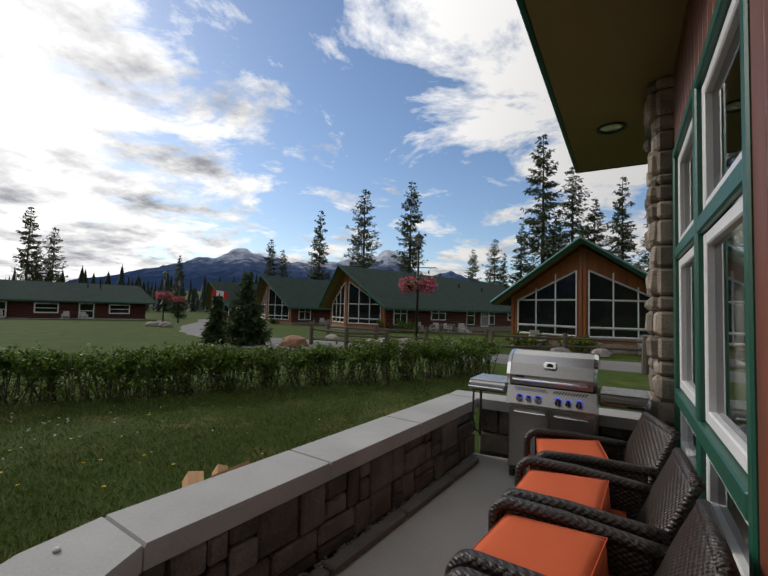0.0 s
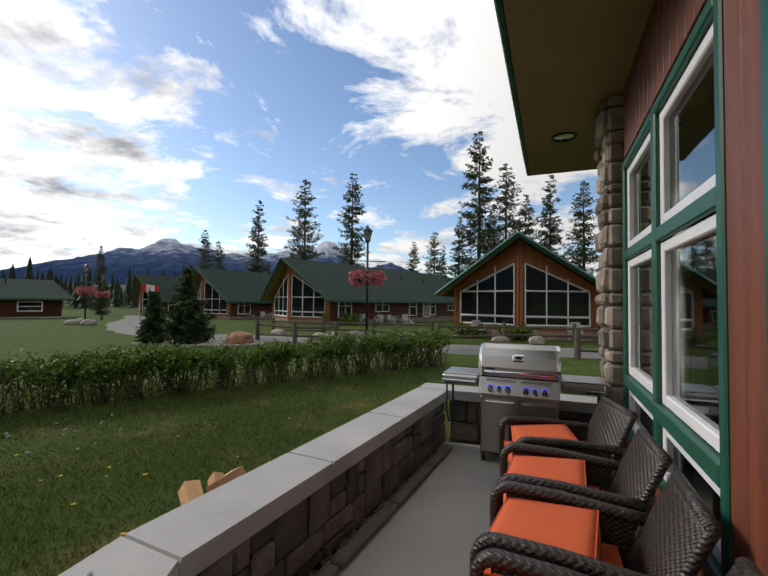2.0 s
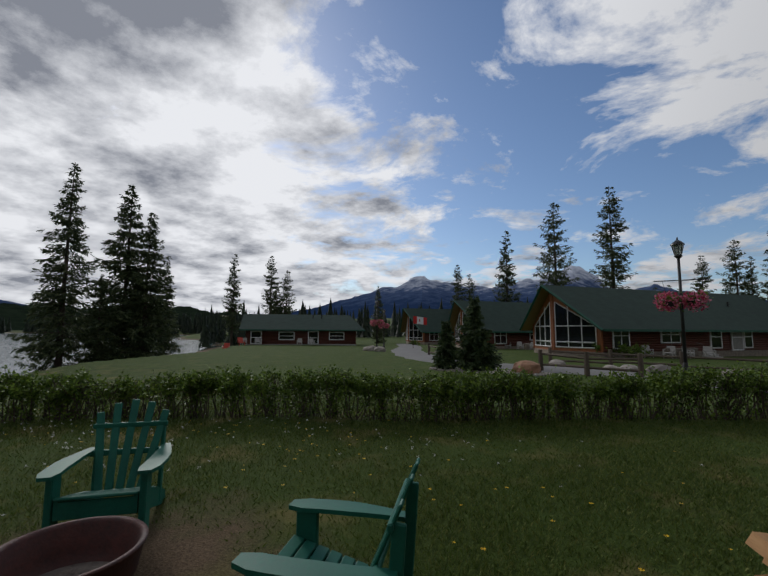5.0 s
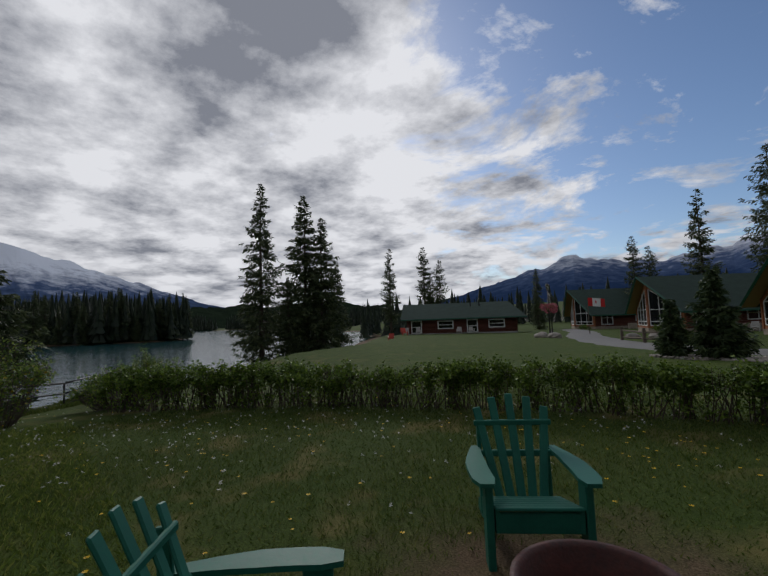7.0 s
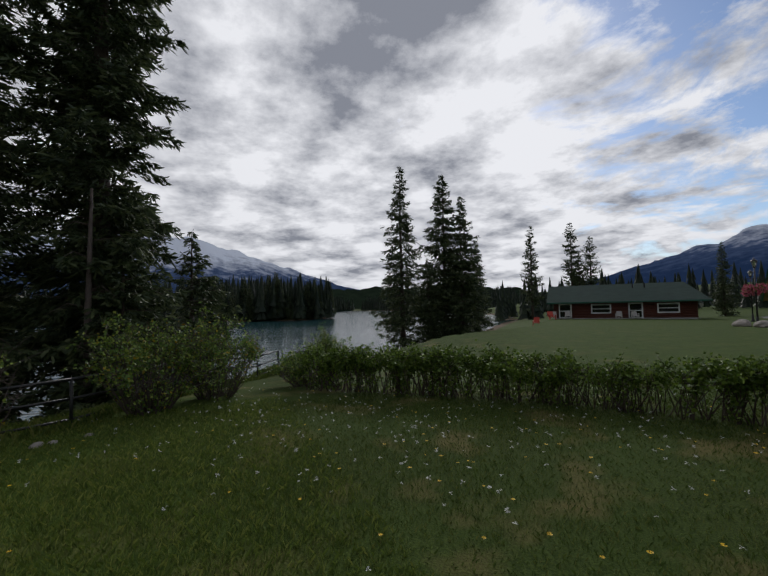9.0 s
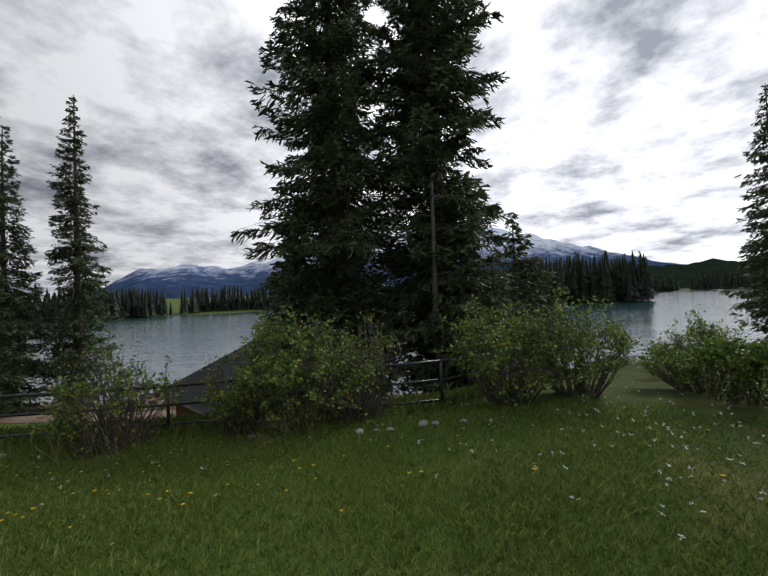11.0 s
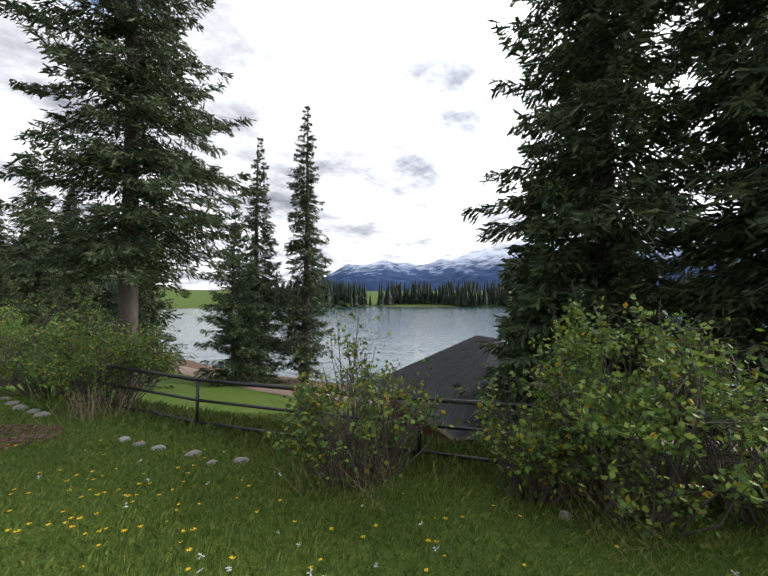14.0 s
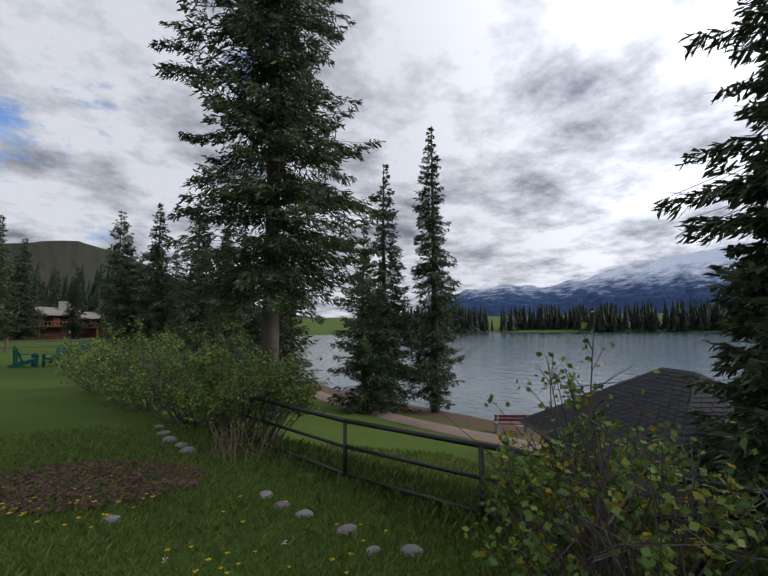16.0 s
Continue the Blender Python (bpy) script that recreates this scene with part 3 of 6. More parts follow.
def build_ground():
    xs, ys = axis_steps(-38, 14, 0.5, 4500), axis_steps(-44, 32, 0.5, 4500)
    X, Y = np.meshgrid(xs, ys)
    Z = heights(X, Y)
    Z += 0.015 * np.sin(X * 1.7 + np.cos(Y * 1.3)) * np.cos(Y * 1.1)
    me = bpy.data.meshes.new("ground")
    nx, ny = len(xs), len(ys)
    V = np.stack([X, Y, Z], -1).reshape(-1, 3)
    i = np.arange(nx * ny).reshape(ny, nx)
    F = np.stack([i[:-1, :-1], i[:-1, 1:], i[1:, 1:], i[1:, :-1]], -1).reshape(-1, 4)
    me.from_pydata(V.tolist(), [], F.tolist())
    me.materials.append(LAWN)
    me.polygons.foreach_set("use_smooth", [True] * len(me.polygons))
    tagged(new("ground", me), "mown green lawn with dry patches sloping to a lake", "ground", kind="structure")
    w = Mesh().add([(-900, -700, LAKE_Z), (-15, -700, LAKE_Z), (-15, 500, LAKE_Z), (-900, 500, LAKE_Z)], [(0, 1, 2, 3)])
    tagged(part("water", w, WATER), "calm grey-blue mountain lake water", "lake", kind="structure")


build_ground()


def strip(name, line, width, material, lift, label, category):
    """A road or path laid along a line over the ground."""
    pts = []
    for (a, b) in zip(line, line[1:]):
        n = max(2, int(math.hypot(b[0] - a[0], b[1] - a[1]) / 0.7))
        pts += [(a[0] + (b[0] - a[0]) * k / n, a[1] + (b[1] - a[1]) * k / n) for k in range(n)]
    for _ in range(12):
        pts = [pts[0]] + [((p[0] + 2 * q[0] + r[0]) / 4, (p[1] + 2 * q[1] + r[1]) / 4) for p, q, r in zip(pts, pts[1:], pts[2:])] + [pts[-1]]
    m = Mesh()
    rows = []
    for i, p in enumerate(pts):
        q, r = pts[max(i - 1, 0)], pts[min(i + 1, len(pts) - 1)]
        d = Vector((r[0] - q[0], r[1] - q[1])).normalized()
        row = []
        for k in range(5):
            o = (k / 4 - 0.5) * width * (1 + 0.05 * math.sin(i * 0.9 + k))
            x, y = p[0] - d.y * o, p[1] + d.x * o
            row.append((x, y, ground_z(x, y) + lift - (0.12 if k in (0, 4) else 0)))
        rows.append(row)
    verts = [v for row in rows for v in row]
    faces = [(i * 5 + k, i * 5 + k + 1, i * 5 + k + 6, i * 5 + k + 5) for i in range(len(rows) - 1) for k in range(4)]
    return tagged(part(name, m.add(verts, faces), material, smooth=True), label, category, kind="structure")


strip("road", [(22, 9), (14, 12.5), (8, 15.2), (3.5, 16.2), (-2, 20.6), (-8, 21.5), (-14, 28), (-20, 38), (-26, 52), (-34, 66)], 3.4, ROAD, 0.10, "grey asphalt lane curving past the cabins", "road")
strip("path", [(-8, -68), (-17, -48), (-20.5, -40), (-20.0, -30), (-20.4, -23.5), (-22.2, -18), (-23.5, -10), (-25, -3), (-29, 4)], 2.0, DIRT, 0.14, "trodden brown earth path along the shore", "path")


def range_of(name, b0, b1, table, dist, material, label, seed, jag=0.16, steps=260, foot=-10):
    """A mountain range seen round the horizon: bearing and height of its crest."""
    rs = np.random.RandomState(seed)
    bs = np.linspace(b0, b1, steps)
    crest = np.interp(bs, [t[0] for t in table], [t[1] for t in table])
    rows = 16
    V = []
    for i, b in enumerate(bs):
        for j in range(rows):
            k = j / (rows - 1)
            p = Vector((b * 0.33, k * 2.2, seed))
            rough = noise.fractal(p, 0.9, 2.1, 6)
            r = dist * (1 - 0.42 * (1 - k)) * (1 + 0.03 * rough)
            z = foot + (crest[i] - foot) * (k ** 1.25) * (1 + jag * rough * (0.3 + 0.7 * k))
            a = radians(b)
            V.append((-math.sin(a) * r, math.cos(a) * r, z))
    for i, b in enumerate(bs):
        V.append((-math.sin(radians(b)) * dist * 1.2, math.cos(radians(b)) * dist * 1.2, foot))
    F = []
    n = rows
    for i in range(steps - 1):
        for j in range(rows - 1):
            F.append((i * n + j, (i + 1) * n + j, (i + 1) * n + j + 1, i * n + j + 1))
        F.append((i * n + n - 1, (i + 1) * n + n - 1, steps * n + i + 1, steps * n + i))
    me = bpy.data.meshes.new(name)
    me.from_pydata(V, [], F)
    me.materials.append(material)
    tagged(new(name, me), label, "mountain", kind="structure")


range_of("backdrop_north", -40, 62, [(-40, 120), (-20, 190), (-10, 180), (-4.6, 300), (-1, 230), (4.3, 450), (8, 350), (12, 330), (16, 300), (20, 340), (23.8, 385), (30, 290), (37, 180), (46, 60), (62, 5)], 3000, MOUNT_N, "haze-blue mountain range with snow patches near its crest", 3)
range_of("backdrop_west", 64, 152, [(64, 20), (70, 120), (73, 160), (76, 215), (84, 360), (91, 480), (100, 500), (108, 440), (116, 390), (122, 330), (128, 270), (132, 310), (138, 264), (143, 120), (152, 20)], 3000, MOUNT_W, "long haze-blue mountain range with snowy top", 8, jag=0.10)
range_of("backdrop_south", 150, 215, [(150, 20), (160, 40), (170, 90), (178, 165), (183, 215), (186, 232), (189, 222), (193, 200), (198, 190), (206, 235), (215, 150)], 1300, HILL, "bare brown rounded hill behind woods", 5, jag=0.05, steps=120)
range_of("backdrop_woods", 44, 100, [(44, 20), (50, 34), (58, 46), (66, 40), (74, 42), (82, 20), (90, 12), (100, 8)], 900, DARKWOOD, "dark wooded hill across the lake", 12, jag=0.2, steps=300)


# ---------- terrace and lodge ----------
HOUSE = pose(0.662, 0.470, 0, 0, 0, -26)  # local x away from the lawn, y along the wall


def build_lodge():
    t = thing("lodge", HOUSE, "lodge with red stained boards, green trim and stone pillar", "building")
    face, back = 0.36, 0.56
    walls = [(-4.5, -0.75, -0.1, 3.85), (-0.75, 1.5, 3.06, 3.85), (-0.75, 1.5, 2.12, 2.24), (1.5, 1.86, -0.1, 3.85), (1.86, 4.42, 3.06, 3.85), (1.86, 4.42, -0.1, 0.42), (4.42, 5.1, -0.1, 3.85)]
    w = Mesh()
    for y0, y1, z0, z1 in walls:
        w.box(((face + back) / 2, (y0 + y1) / 2, (z0 + z1) / 2), (back - face, y1 - y0, z1 - z0))
    wall = part("wall", w, RED, t)
    # board joints: narrow upright battens above and beside the openings
    for y, w2 in ((1.595, 0.185), (1.772, 0.162)):
        part("board", Mesh().box((face - 0.006, y, 1.9), (0.014, w2, 3.9), 0.003), RED, wall)
    for k in range(16):
        part("batten", Mesh().box((face - 0.006, 1.98 + 0.155 * k, 3.48), (0.014, 0.14, 0.74), 0.004), RED, wall)
    for k in range(12):
        part("board", Mesh().box((face - 0.008, 3.13, 0.0 + 0.035 * k), (0.02, 2.56, 0.033), 0.003), RED, wall)
    # big window: green casing, white sashes, glass
    def sash(y0, y1, z0, z1, th=0.075):
        win = None
        x = face + 0.03
        for c, sz in (((x, y0 + th / 2, (z0 + z1) / 2), (0.05, th, z1 - z0)), ((x, y1 - th / 2, (z0 + z1) / 2), (0.05, th, z1 - z0)), ((x, (y0 + y1) / 2, z0 + th / 2), (0.046, y1 - y0 - 2 * th, th)), ((x, (y0 + y1) / 2, z1 - th / 2), (0.046, y1 - y0 - 2 * th, th))):
            if win is None:
                win = part("window", Mesh().box(c, sz, 0.008), WHITE, t, "white framed window")
            else:
                part("sash_rail", Mesh().box(c, sz, 0.008), WHITE, win)
        pane = part("pane", Mesh().box((face + 0.05, (y0 + y1) / 2, (z0 + z1) / 2), (0.008, y1 - y0 - th, z1 - z0 - th)), GLASS, win)
        pane.visible_shadow = False

    for y0, y1 in ((1.93, 3.04), (3.16, 4.32)):
        for z0, z1 in ((0.48, 0.86), (0.98, 2.08), (2.19, 2.98)):
            sash(y0, y1, z0, z1)
    for c, s in (((0.357, 1.89, 1.74), (0.05, 0.075, 2.66)), ((0.357, 3.1, 1.74), (0.05, 0.11, 2.66)), ((0.357, 4.37, 1.74), (0.05, 0.09, 2.66)), ((0.357, 3.13, 0.45), (0.045, 2.4, 0.06)), ((0.357, 3.13, 0.92), (0.06, 2.4, 0.11)), ((0.357, 3.13, 2.135), (0.045, 2.4, 0.10)), ((0.357, 3.13, 3.02), (0.05, 2.4, 0.075))):
        part("window_casing", Mesh().box(c, s, 0.01), GREEN, t, "green painted casing")
    # sliding door with window over it
    sash(0.45, 1.4, 2.32, 3.0)
    sash(-0.65, 0.4, 2.32, 3.0)
    for y0, y1 in ((0.42, 1.4), (-0.66, 0.4)):
        sash(y0, y1, 0.02, 2.06, 0.09)
    for c, s in (((0.357, 1.45, 1.56), (0.05, 0.10, 3.1)), ((0.357, -0.7, 1.56), (0.05, 0.10, 3.1)), ((0.357, 0.37, 2.18), (0.055, 2.05, 0.16)), ((0.357, 0.37, 3.05), (0.05, 2.05, 0.10))):
        part("door_casing", Mesh().box(c, s, 0.01), GREEN, t, "green painted casing")
    part("door_handle", Mesh().box((0.355, 1.36, 1.02), (0.02, 0.02, 0.09), 0.006), WHITE, t)
    # room behind the glass; its indoor shade is painted, all faces near-black
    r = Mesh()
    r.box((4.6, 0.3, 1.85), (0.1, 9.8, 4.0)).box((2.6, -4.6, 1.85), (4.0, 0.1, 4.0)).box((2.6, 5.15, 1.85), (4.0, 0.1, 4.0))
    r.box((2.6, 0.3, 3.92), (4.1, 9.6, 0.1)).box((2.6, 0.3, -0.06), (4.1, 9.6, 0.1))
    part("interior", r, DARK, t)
    for y0 in (1.0, 4.0):
        cu = Mesh()
        for k in range(9):
            cu.tube([(0.75 + 0.03 * (k % 2), y0 + k * 0.035, 0.05), (0.75 + 0.03 * (k % 2), y0 + k * 0.035, 2.9)], 0.028, 6)
        part("curtain", cu, CURTAIN, t, "grey curtain drawn aside", smooth=True)
    # stone pillar: core and single stones
    pil = part("pillar", Mesh().box((0.42, 4.78, 1.83), (0.36, 0.58, 4.0)), MORTAR, t)
    rng = random.Random(4)
    z = -0.1
    while z < 3.78:
        h = min(rng.uniform(0.07, 0.26), 3.82 - z)
        y = 4.47
        while y < 5.05:
            wd = min(rng.uniform(0.14, 0.36), 5.09 - y)
            if 5.09 - (y + wd) < 0.12:
                wd = 5.09 - y
            d = rng.uniform(0.0, 0.065)
            s = Mesh().box((0.25 - d / 2, y + wd / 2, z + h / 2), (0.10 + d, wd - 0.018, h - 0.016), 0.035, Euler((rng.uniform(-0.13, 0.13), rng.uniform(-0.12, 0.12), rng.uniform(-0.14, 0.14))).to_matrix())
            part("stone", s, PALE, pil, smooth=False)
            y += wd
        wd = rng.uniform(0.14, 0.2)
        part("stone", Mesh().box((0.28 + wd / 2 - 0.06, 4.475, z + h / 2), (wd, 0.07, h - 0.016), 0.025), PALE, pil)
        part("stone", Mesh().box((0.36 + wd / 2, 4.475, z + h / 2), (0.18, 0.06, h - 0.016), 0.025), PALE, pil)
        z += h
    # overhanging roof
    part("roof", Mesh().box((1.9, 1.2, 4.10), (5.3, 11.7, 0.14), 0.02), ROOF, t)
    part("soffit", Mesh().box((-0.14, 1.2, 3.835), (1.02, 11.44, 0.05)), SOFFIT, t, "tan painted soffit")
    fa = Mesh().box((-0.68, 1.2, 3.93), (0.05, 11.54, 0.24), 0.008).box((1.9, 6.97, 3.93), (5.2, 0.05, 0.24), 0.008)
    part("fascia", fa, GREEN, t, "dark green fascia board")
    part("drip_edge", Mesh().box((-0.72, 1.2, 4.03), (0.03, 11.6, 0.05), 0.005), BLACK, t)
    li = part("recessed_light", Mesh().lathe([(0.16, 0.0), (0.165, -0.014), (0.13, -0.016), (0.115, 0.0)], 24, (-0.17, 5.43, 3.81)), BLACK, t, "round recessed soffit light", True)
    part("bulb", Mesh().lathe([(0.11, 0.0), (0.08, -0.01), (0.001, -0.014)], 16, (-0.17, 5.43, 3.809)), LAMPGLASS, li, smooth=True)


build_lodge()

A_IN, B_IN = Vector((-0.48, 2.135)), Vector((1.30, 5.22))
ALONG = (B_IN - A_IN).normalized()
OUT = Vector((-ALONG.y, ALONG.x))


def build_terrace():
    def hv(y, x):  # lodge frame to world
        p = HOUSE @ Vector((x, y, 0))
        return (p.x, p.y)

    floor = Mesh().slab([(A_IN.x - 0.1, 1.3), tuple(A_IN - 0.05 * OUT), tuple(B_IN), hv(4.75, 0.34), hv(-4.5, 0.34), hv(-4.5, -1.9), (-1.0, 0.2)], -0.4, 0.0)
    tagged(part("floor", floor, FLOORC), "grey painted concrete terrace floor", "floor", kind="structure")
    wall = thing("stone_parapet", pose(0, 0, 0), "low dark stone parapet with pale concrete cap", "wall", kind="structure")
    TH = 0.30
    n_end = Vector((-0.49, 1.50))
    p0 = A_IN
    ret_a, ret_b = Vector(hv(4.66, -1.48)), Vector(hv(4.66, 0.26))
    u = Vector((math.sin(radians(26)), math.cos(radians(26))))
    core = Mesh()
    core.slab([tuple(p0 + 0.05 * OUT), tuple(B_IN + 0.05 * OUT), tuple(B_IN + (TH - 0.05) * OUT), tuple(p0 + (TH - 0.05) * OUT)], -0.3, 0.49)
    core.slab([(p0.x - 0.05, p0.y), (p0.x - TH + 0.05, p0.y + 0.1), (n_end.x - TH + 0.05, n_end.y), (n_end.x - 0.05, n_end.y)], -0.3, 0.49)
    core.slab([tuple(ret_a + 0.05 * u), tuple(ret_b + 0.05 * u), tuple(ret_b + 0.25 * u), tuple(ret_a + 0.25 * u)], -0.3, 0.49)
    part("core", core, MORTAR, wall)
    rng = random.Random(7)

    def course(a, b, normal, z0, z1):
        d = (b - a).normalized()
        L, s = (b - a).length, 0.0
        while s < L - 0.02:
            w = rng.choice([0.12, 0.18, 0.22, 0.3, 0.36])
            if L - s - w < 0.1:
                w = L - s
            parts = [(z0, z1)] if rng.random() < 0.5 else [(z0, z0 + (z1 - z0) * rng.uniform(0.35, 0.65))]
            if parts[0][1] != z1:
                parts.append((parts[0][1], z1))
            for q0, q1 in parts:
                c = a + d * (s + w / 2) + normal * 0.03
                proud = rng.uniform(-0.012, 0.014)
                c = c + normal * -proud
                ang = math.atan2(d.y, d.x)
                st = Mesh().box((c.x, c.y, (q0 + q1) / 2), (w - 0.014, 0.09, q1 - q0 - 0.014), 0.014, Euler((rng.uniform(-0.03, 0.03), 0, ang + rng.uniform(-0.03, 0.03))).to_matrix())
                part("stone", st, STONE, wall)
            s += w

    for z0, z1 in ((0.0, 0.22), (0.22, 0.49)):
        course(p0, B_IN, OUT, z0, z1)
        course(ret_a, ret_b, u, z0, z1)
        course(n_end, p0, Vector((-1, 0)), z0, z1)
    # cap slabs with open joints
    def cap(pts):
        c = sum((Vector(p) for p in pts), Vector((0, 0))) / len(pts)
        low = [tuple(c + (Vector(p) - c) * 1.0) for p in pts]
        m = Mesh()
        top = [tuple(c + (Vector(p) - c) * 0.986) for p in pts]
        k = len(pts)
        verts = [(x, y, 0.49) for x, y in low] + [(x, y, 0.58) for x, y in low] + [(x, y, 0.598) for x, y in top]
        faces = [tuple(range(k))[::-1], tuple(range(2 * k, 3 * k))]
        for o in (0, k):
            faces += [(o + i, o + (i + 1) % k, o + k + (i + 1) % k, o + k + i) for i in range(k)]
        part("capstone", m.add(verts, faces), CONCRETE, wall, "pale cast concrete capstone")

    i0, o0 = -0.03, TH + 0.05
    segs = [0.0, 1.13, 2.3, (B_IN - A_IN).length + 0.05]
    for s0, s1 in zip(segs, segs[1:]):
        g = 0.0025
        cap([p0 + ALONG * (s0 + g) + OUT * i0, p0 + ALONG * (s1 - g) + OUT * i0, p0 + ALONG * (s1 - g) + OUT * o0, p0 + ALONG * (s0 + g) + OUT * o0])
    cap([p0 - ALONG * 0.006 + OUT * i0, p0 - ALONG * 0.006 + OUT * o0, Vector((-0.89, 2.0)), Vector((n_end.x - 0.4, n_end.y - 0.03)), Vector((n_end.x + 0.03, n_end.y - 0.03)), Vector((-0.465, 1.9))])
    e = B_IN + ALONG * 0.055
    cap([e + OUT * i0, ret_b - u * 0.03, ret_b + u * 0.33, B_IN + OUT * (o0 + 0.03) + ALONG * 0.36, e + OUT * o0])
    part("anchor_bolt", Mesh().lathe([(0.014, 0), (0.014, 0.012), (0.006, 0.018), (0.001, 0.018)], 10, (-0.755, 2.03, 0.597)), STEEL, wall, "small steel bolt")
    # gravel gutter edging along the foot of the wall
    kerb = thing("drain_edging", pose(0, 0, 0), "grey concrete drain edging lying along the wall foot", "edging")
    L = (B_IN - A_IN).length
    s = 0.15
    while s < L - 0.4:
        q = min(0.85, L - 0.25 - s)
        c = p0 + ALONG * (s + q / 2) - OUT * 0.13
        part("edging_block", Mesh().box((c.x, c.y, 0.03), (q - 0.02, 0.09, 0.06), 0.012, Euler((0, 0, math.atan2(ALONG.y, ALONG.x) + rng.uniform(-0.02, 0.02))).to_matrix()), MORTAR, kerb)
        s += q
    gr = Mesh()
    for _ in range(420):
        c = p0 + ALONG * rng.uniform(0.1, L - 0.3) - OUT * rng.uniform(0.015, 0.085)
        r = rng.uniform(0.008, 0.02)
        gr.blob((c.x, c.y, r * 0.6), (r, r, r * 0.7), rng, 0.4, 5, 3)
    tagged(part("gravel", gr, ROCK), "loose brown gravel in the drain strip", "gravel", kind="stuff")


build_terrace()


def build_grill():
    g = thing("gas_grill", HOUSE @ pose(-0.64, 4.36, 0), "stainless steel gas grill on a terrace beside a stone wall", "grill")
    # local x along its width, y to its back
    body = part("cabinet", Mesh().box((0, 0, 0.42), (0.76, 0.5, 0.64), 0.012), STEEL, g)
    for sx in (-1, 1):
        d = part("door", Mesh().box((0.19 * sx, -0.257, 0.40), (0.365, 0.022, 0.57), 0.008), STEEL, body)
        part("handle", Mesh().tube([(0.04 * sx, -0.285, 0.64), (0.32 * sx, -0.285, 0.64)], 0.009), CHROME, d)
    panel = part("control_panel", Mesh().add([(-0.39, -0.30, 0.72), (0.39, -0.30, 0.72), (0.39, -0.24, 0.88), (-0.39, -0.24, 0.88), (-0.39, 0.2, 0.72), (0.39, 0.2, 0.72), (0.39, 0.2, 0.88), (-0.39, 0.2, 0.88)], [(0, 1, 2, 3), (4, 7, 6, 5), (0, 4, 5, 1), (3, 2, 6, 7), (0, 3, 7, 4), (1, 5, 6, 2)]), STEEL, g)
    tilt = Euler((radians(-20.5), 0, 0)).to_matrix()
    for x, r in ((-0.27, 0.03), (-0.185, 0.024), (-0.10, 0.03), (0.075, 0.03), (0.16, 0.024), (0.25, 0.03)):
        k = Mesh()
        a, b2 = Vector((x, -0.285, 0.785)), Vector((x, -0.325, 0.77))
        k.tube([a, b2], [r, r * 0.86], 20)
        kn = part("knob", k, CHROME, panel, smooth=False)
        part("knob_ring", Mesh().tube([a + Vector((0, 0.001, 0)), a + Vector((0, -0.008, -0.003))], [r * 1.16, r * 1.1], 20), BLUE_LED, kn, "blue lit ring")
        part("knob_grip", Mesh().box(b2, (0.007, 0.018, r * 1.5), 0.002), STEEL, kn)
    for sx in (-1, 1):
        for k in range(12):
            part("vent_slot", Mesh().box((sx * 0.04 + sx * 0.024 * k, -0.254, 0.855), (0.008, 0.006, 0.036), 0, Euler((radians(-20), radians(35 * sx), 0)).to_matrix()), BLACK, panel)
    # lid: rounded front profile swept across
    prof = [(-0.27, 0.90), (-0.275, 0.99), (-0.235, 1.10), (-0.16, 1.175), (-0.05, 1.21), (0.1, 1.205), (0.2, 1.14), (0.22, 0.90)]
    n = len(prof)
    lid = Mesh().add([(-0.36, y, z) for y, z in prof] + [(0.36, y, z) for y, z in prof], [(i, i + 1, n + i + 1, n + i) for i in range(n - 1)] + [tuple(range(n)), tuple(range(n, 2 * n))[::-1]])
    lo = part("lid", lid, STEEL, g)
    for sx in (-1, 1):
        e = Mesh().add([(sx * 0.36, y * 1.03, 0.9 + (z - 0.9) * 1.03) for y, z in prof] + [(sx * 0.395, y * 1.0, 0.9 + (z - 0.9) * 0.98) for y, z in prof], [(i, i + 1, n + i + 1, n + i) for i in range(n - 1)] + [tuple(range(n)), tuple(range(n, 2 * n))[::-1]])
        part("lid_end", e, CHROME, lo)
    part("lid_handle", Mesh().tube([(-0.33, -0.30, 0.945), (0.33, -0.30, 0.945)], 0.014, 12), CHROME, lo)
    ga = part("thermometer", Mesh().box((0, -0.245, 1.09), (0.12, 0.03, 0.075), 0.014, Euler((radians(-20), 0, 0)).to_matrix()), CHROME, lo)
    part("dial", Mesh().tube([(0, -0.256, 1.092), (0, -0.266, 1.088)], 0.029, 20), RUBBER, ga, "dark dial face")
    part("badge", Mesh().box((-0.27, -0.279, 0.975), (0.085, 0.006, 0.018), 0.002), BLACK, lo)
    part("fire_box", Mesh().box((0, -0.02, 0.885), (0.74, 0.44, 0.05), 0.01), BLACK, g)
    for sx in (-1, 1):
        s = part("side_shelf", Mesh().box((sx * 0.595, -0.02, 0.83), (0.39, 0.46, 0.10), 0.02), STEEL, g)
        part("shelf_top", Mesh().box((sx * 0.595, -0.02, 0.887), (0.37, 0.42, 0.014), 0.006), STEEL, s)
        part("towel_rail", Mesh().tube([(sx * 0.42, -0.30, 0.83), (sx * 0.77, -0.30, 0.83)], 0.011, 10), CHROME, s)
        for ex in (0.43, 0.76):
            part("rail_bracket", Mesh().tube([(sx * ex, -0.30, 0.83), (sx * ex, -0.24, 0.83)], 0.008, 8), CHROME, s)
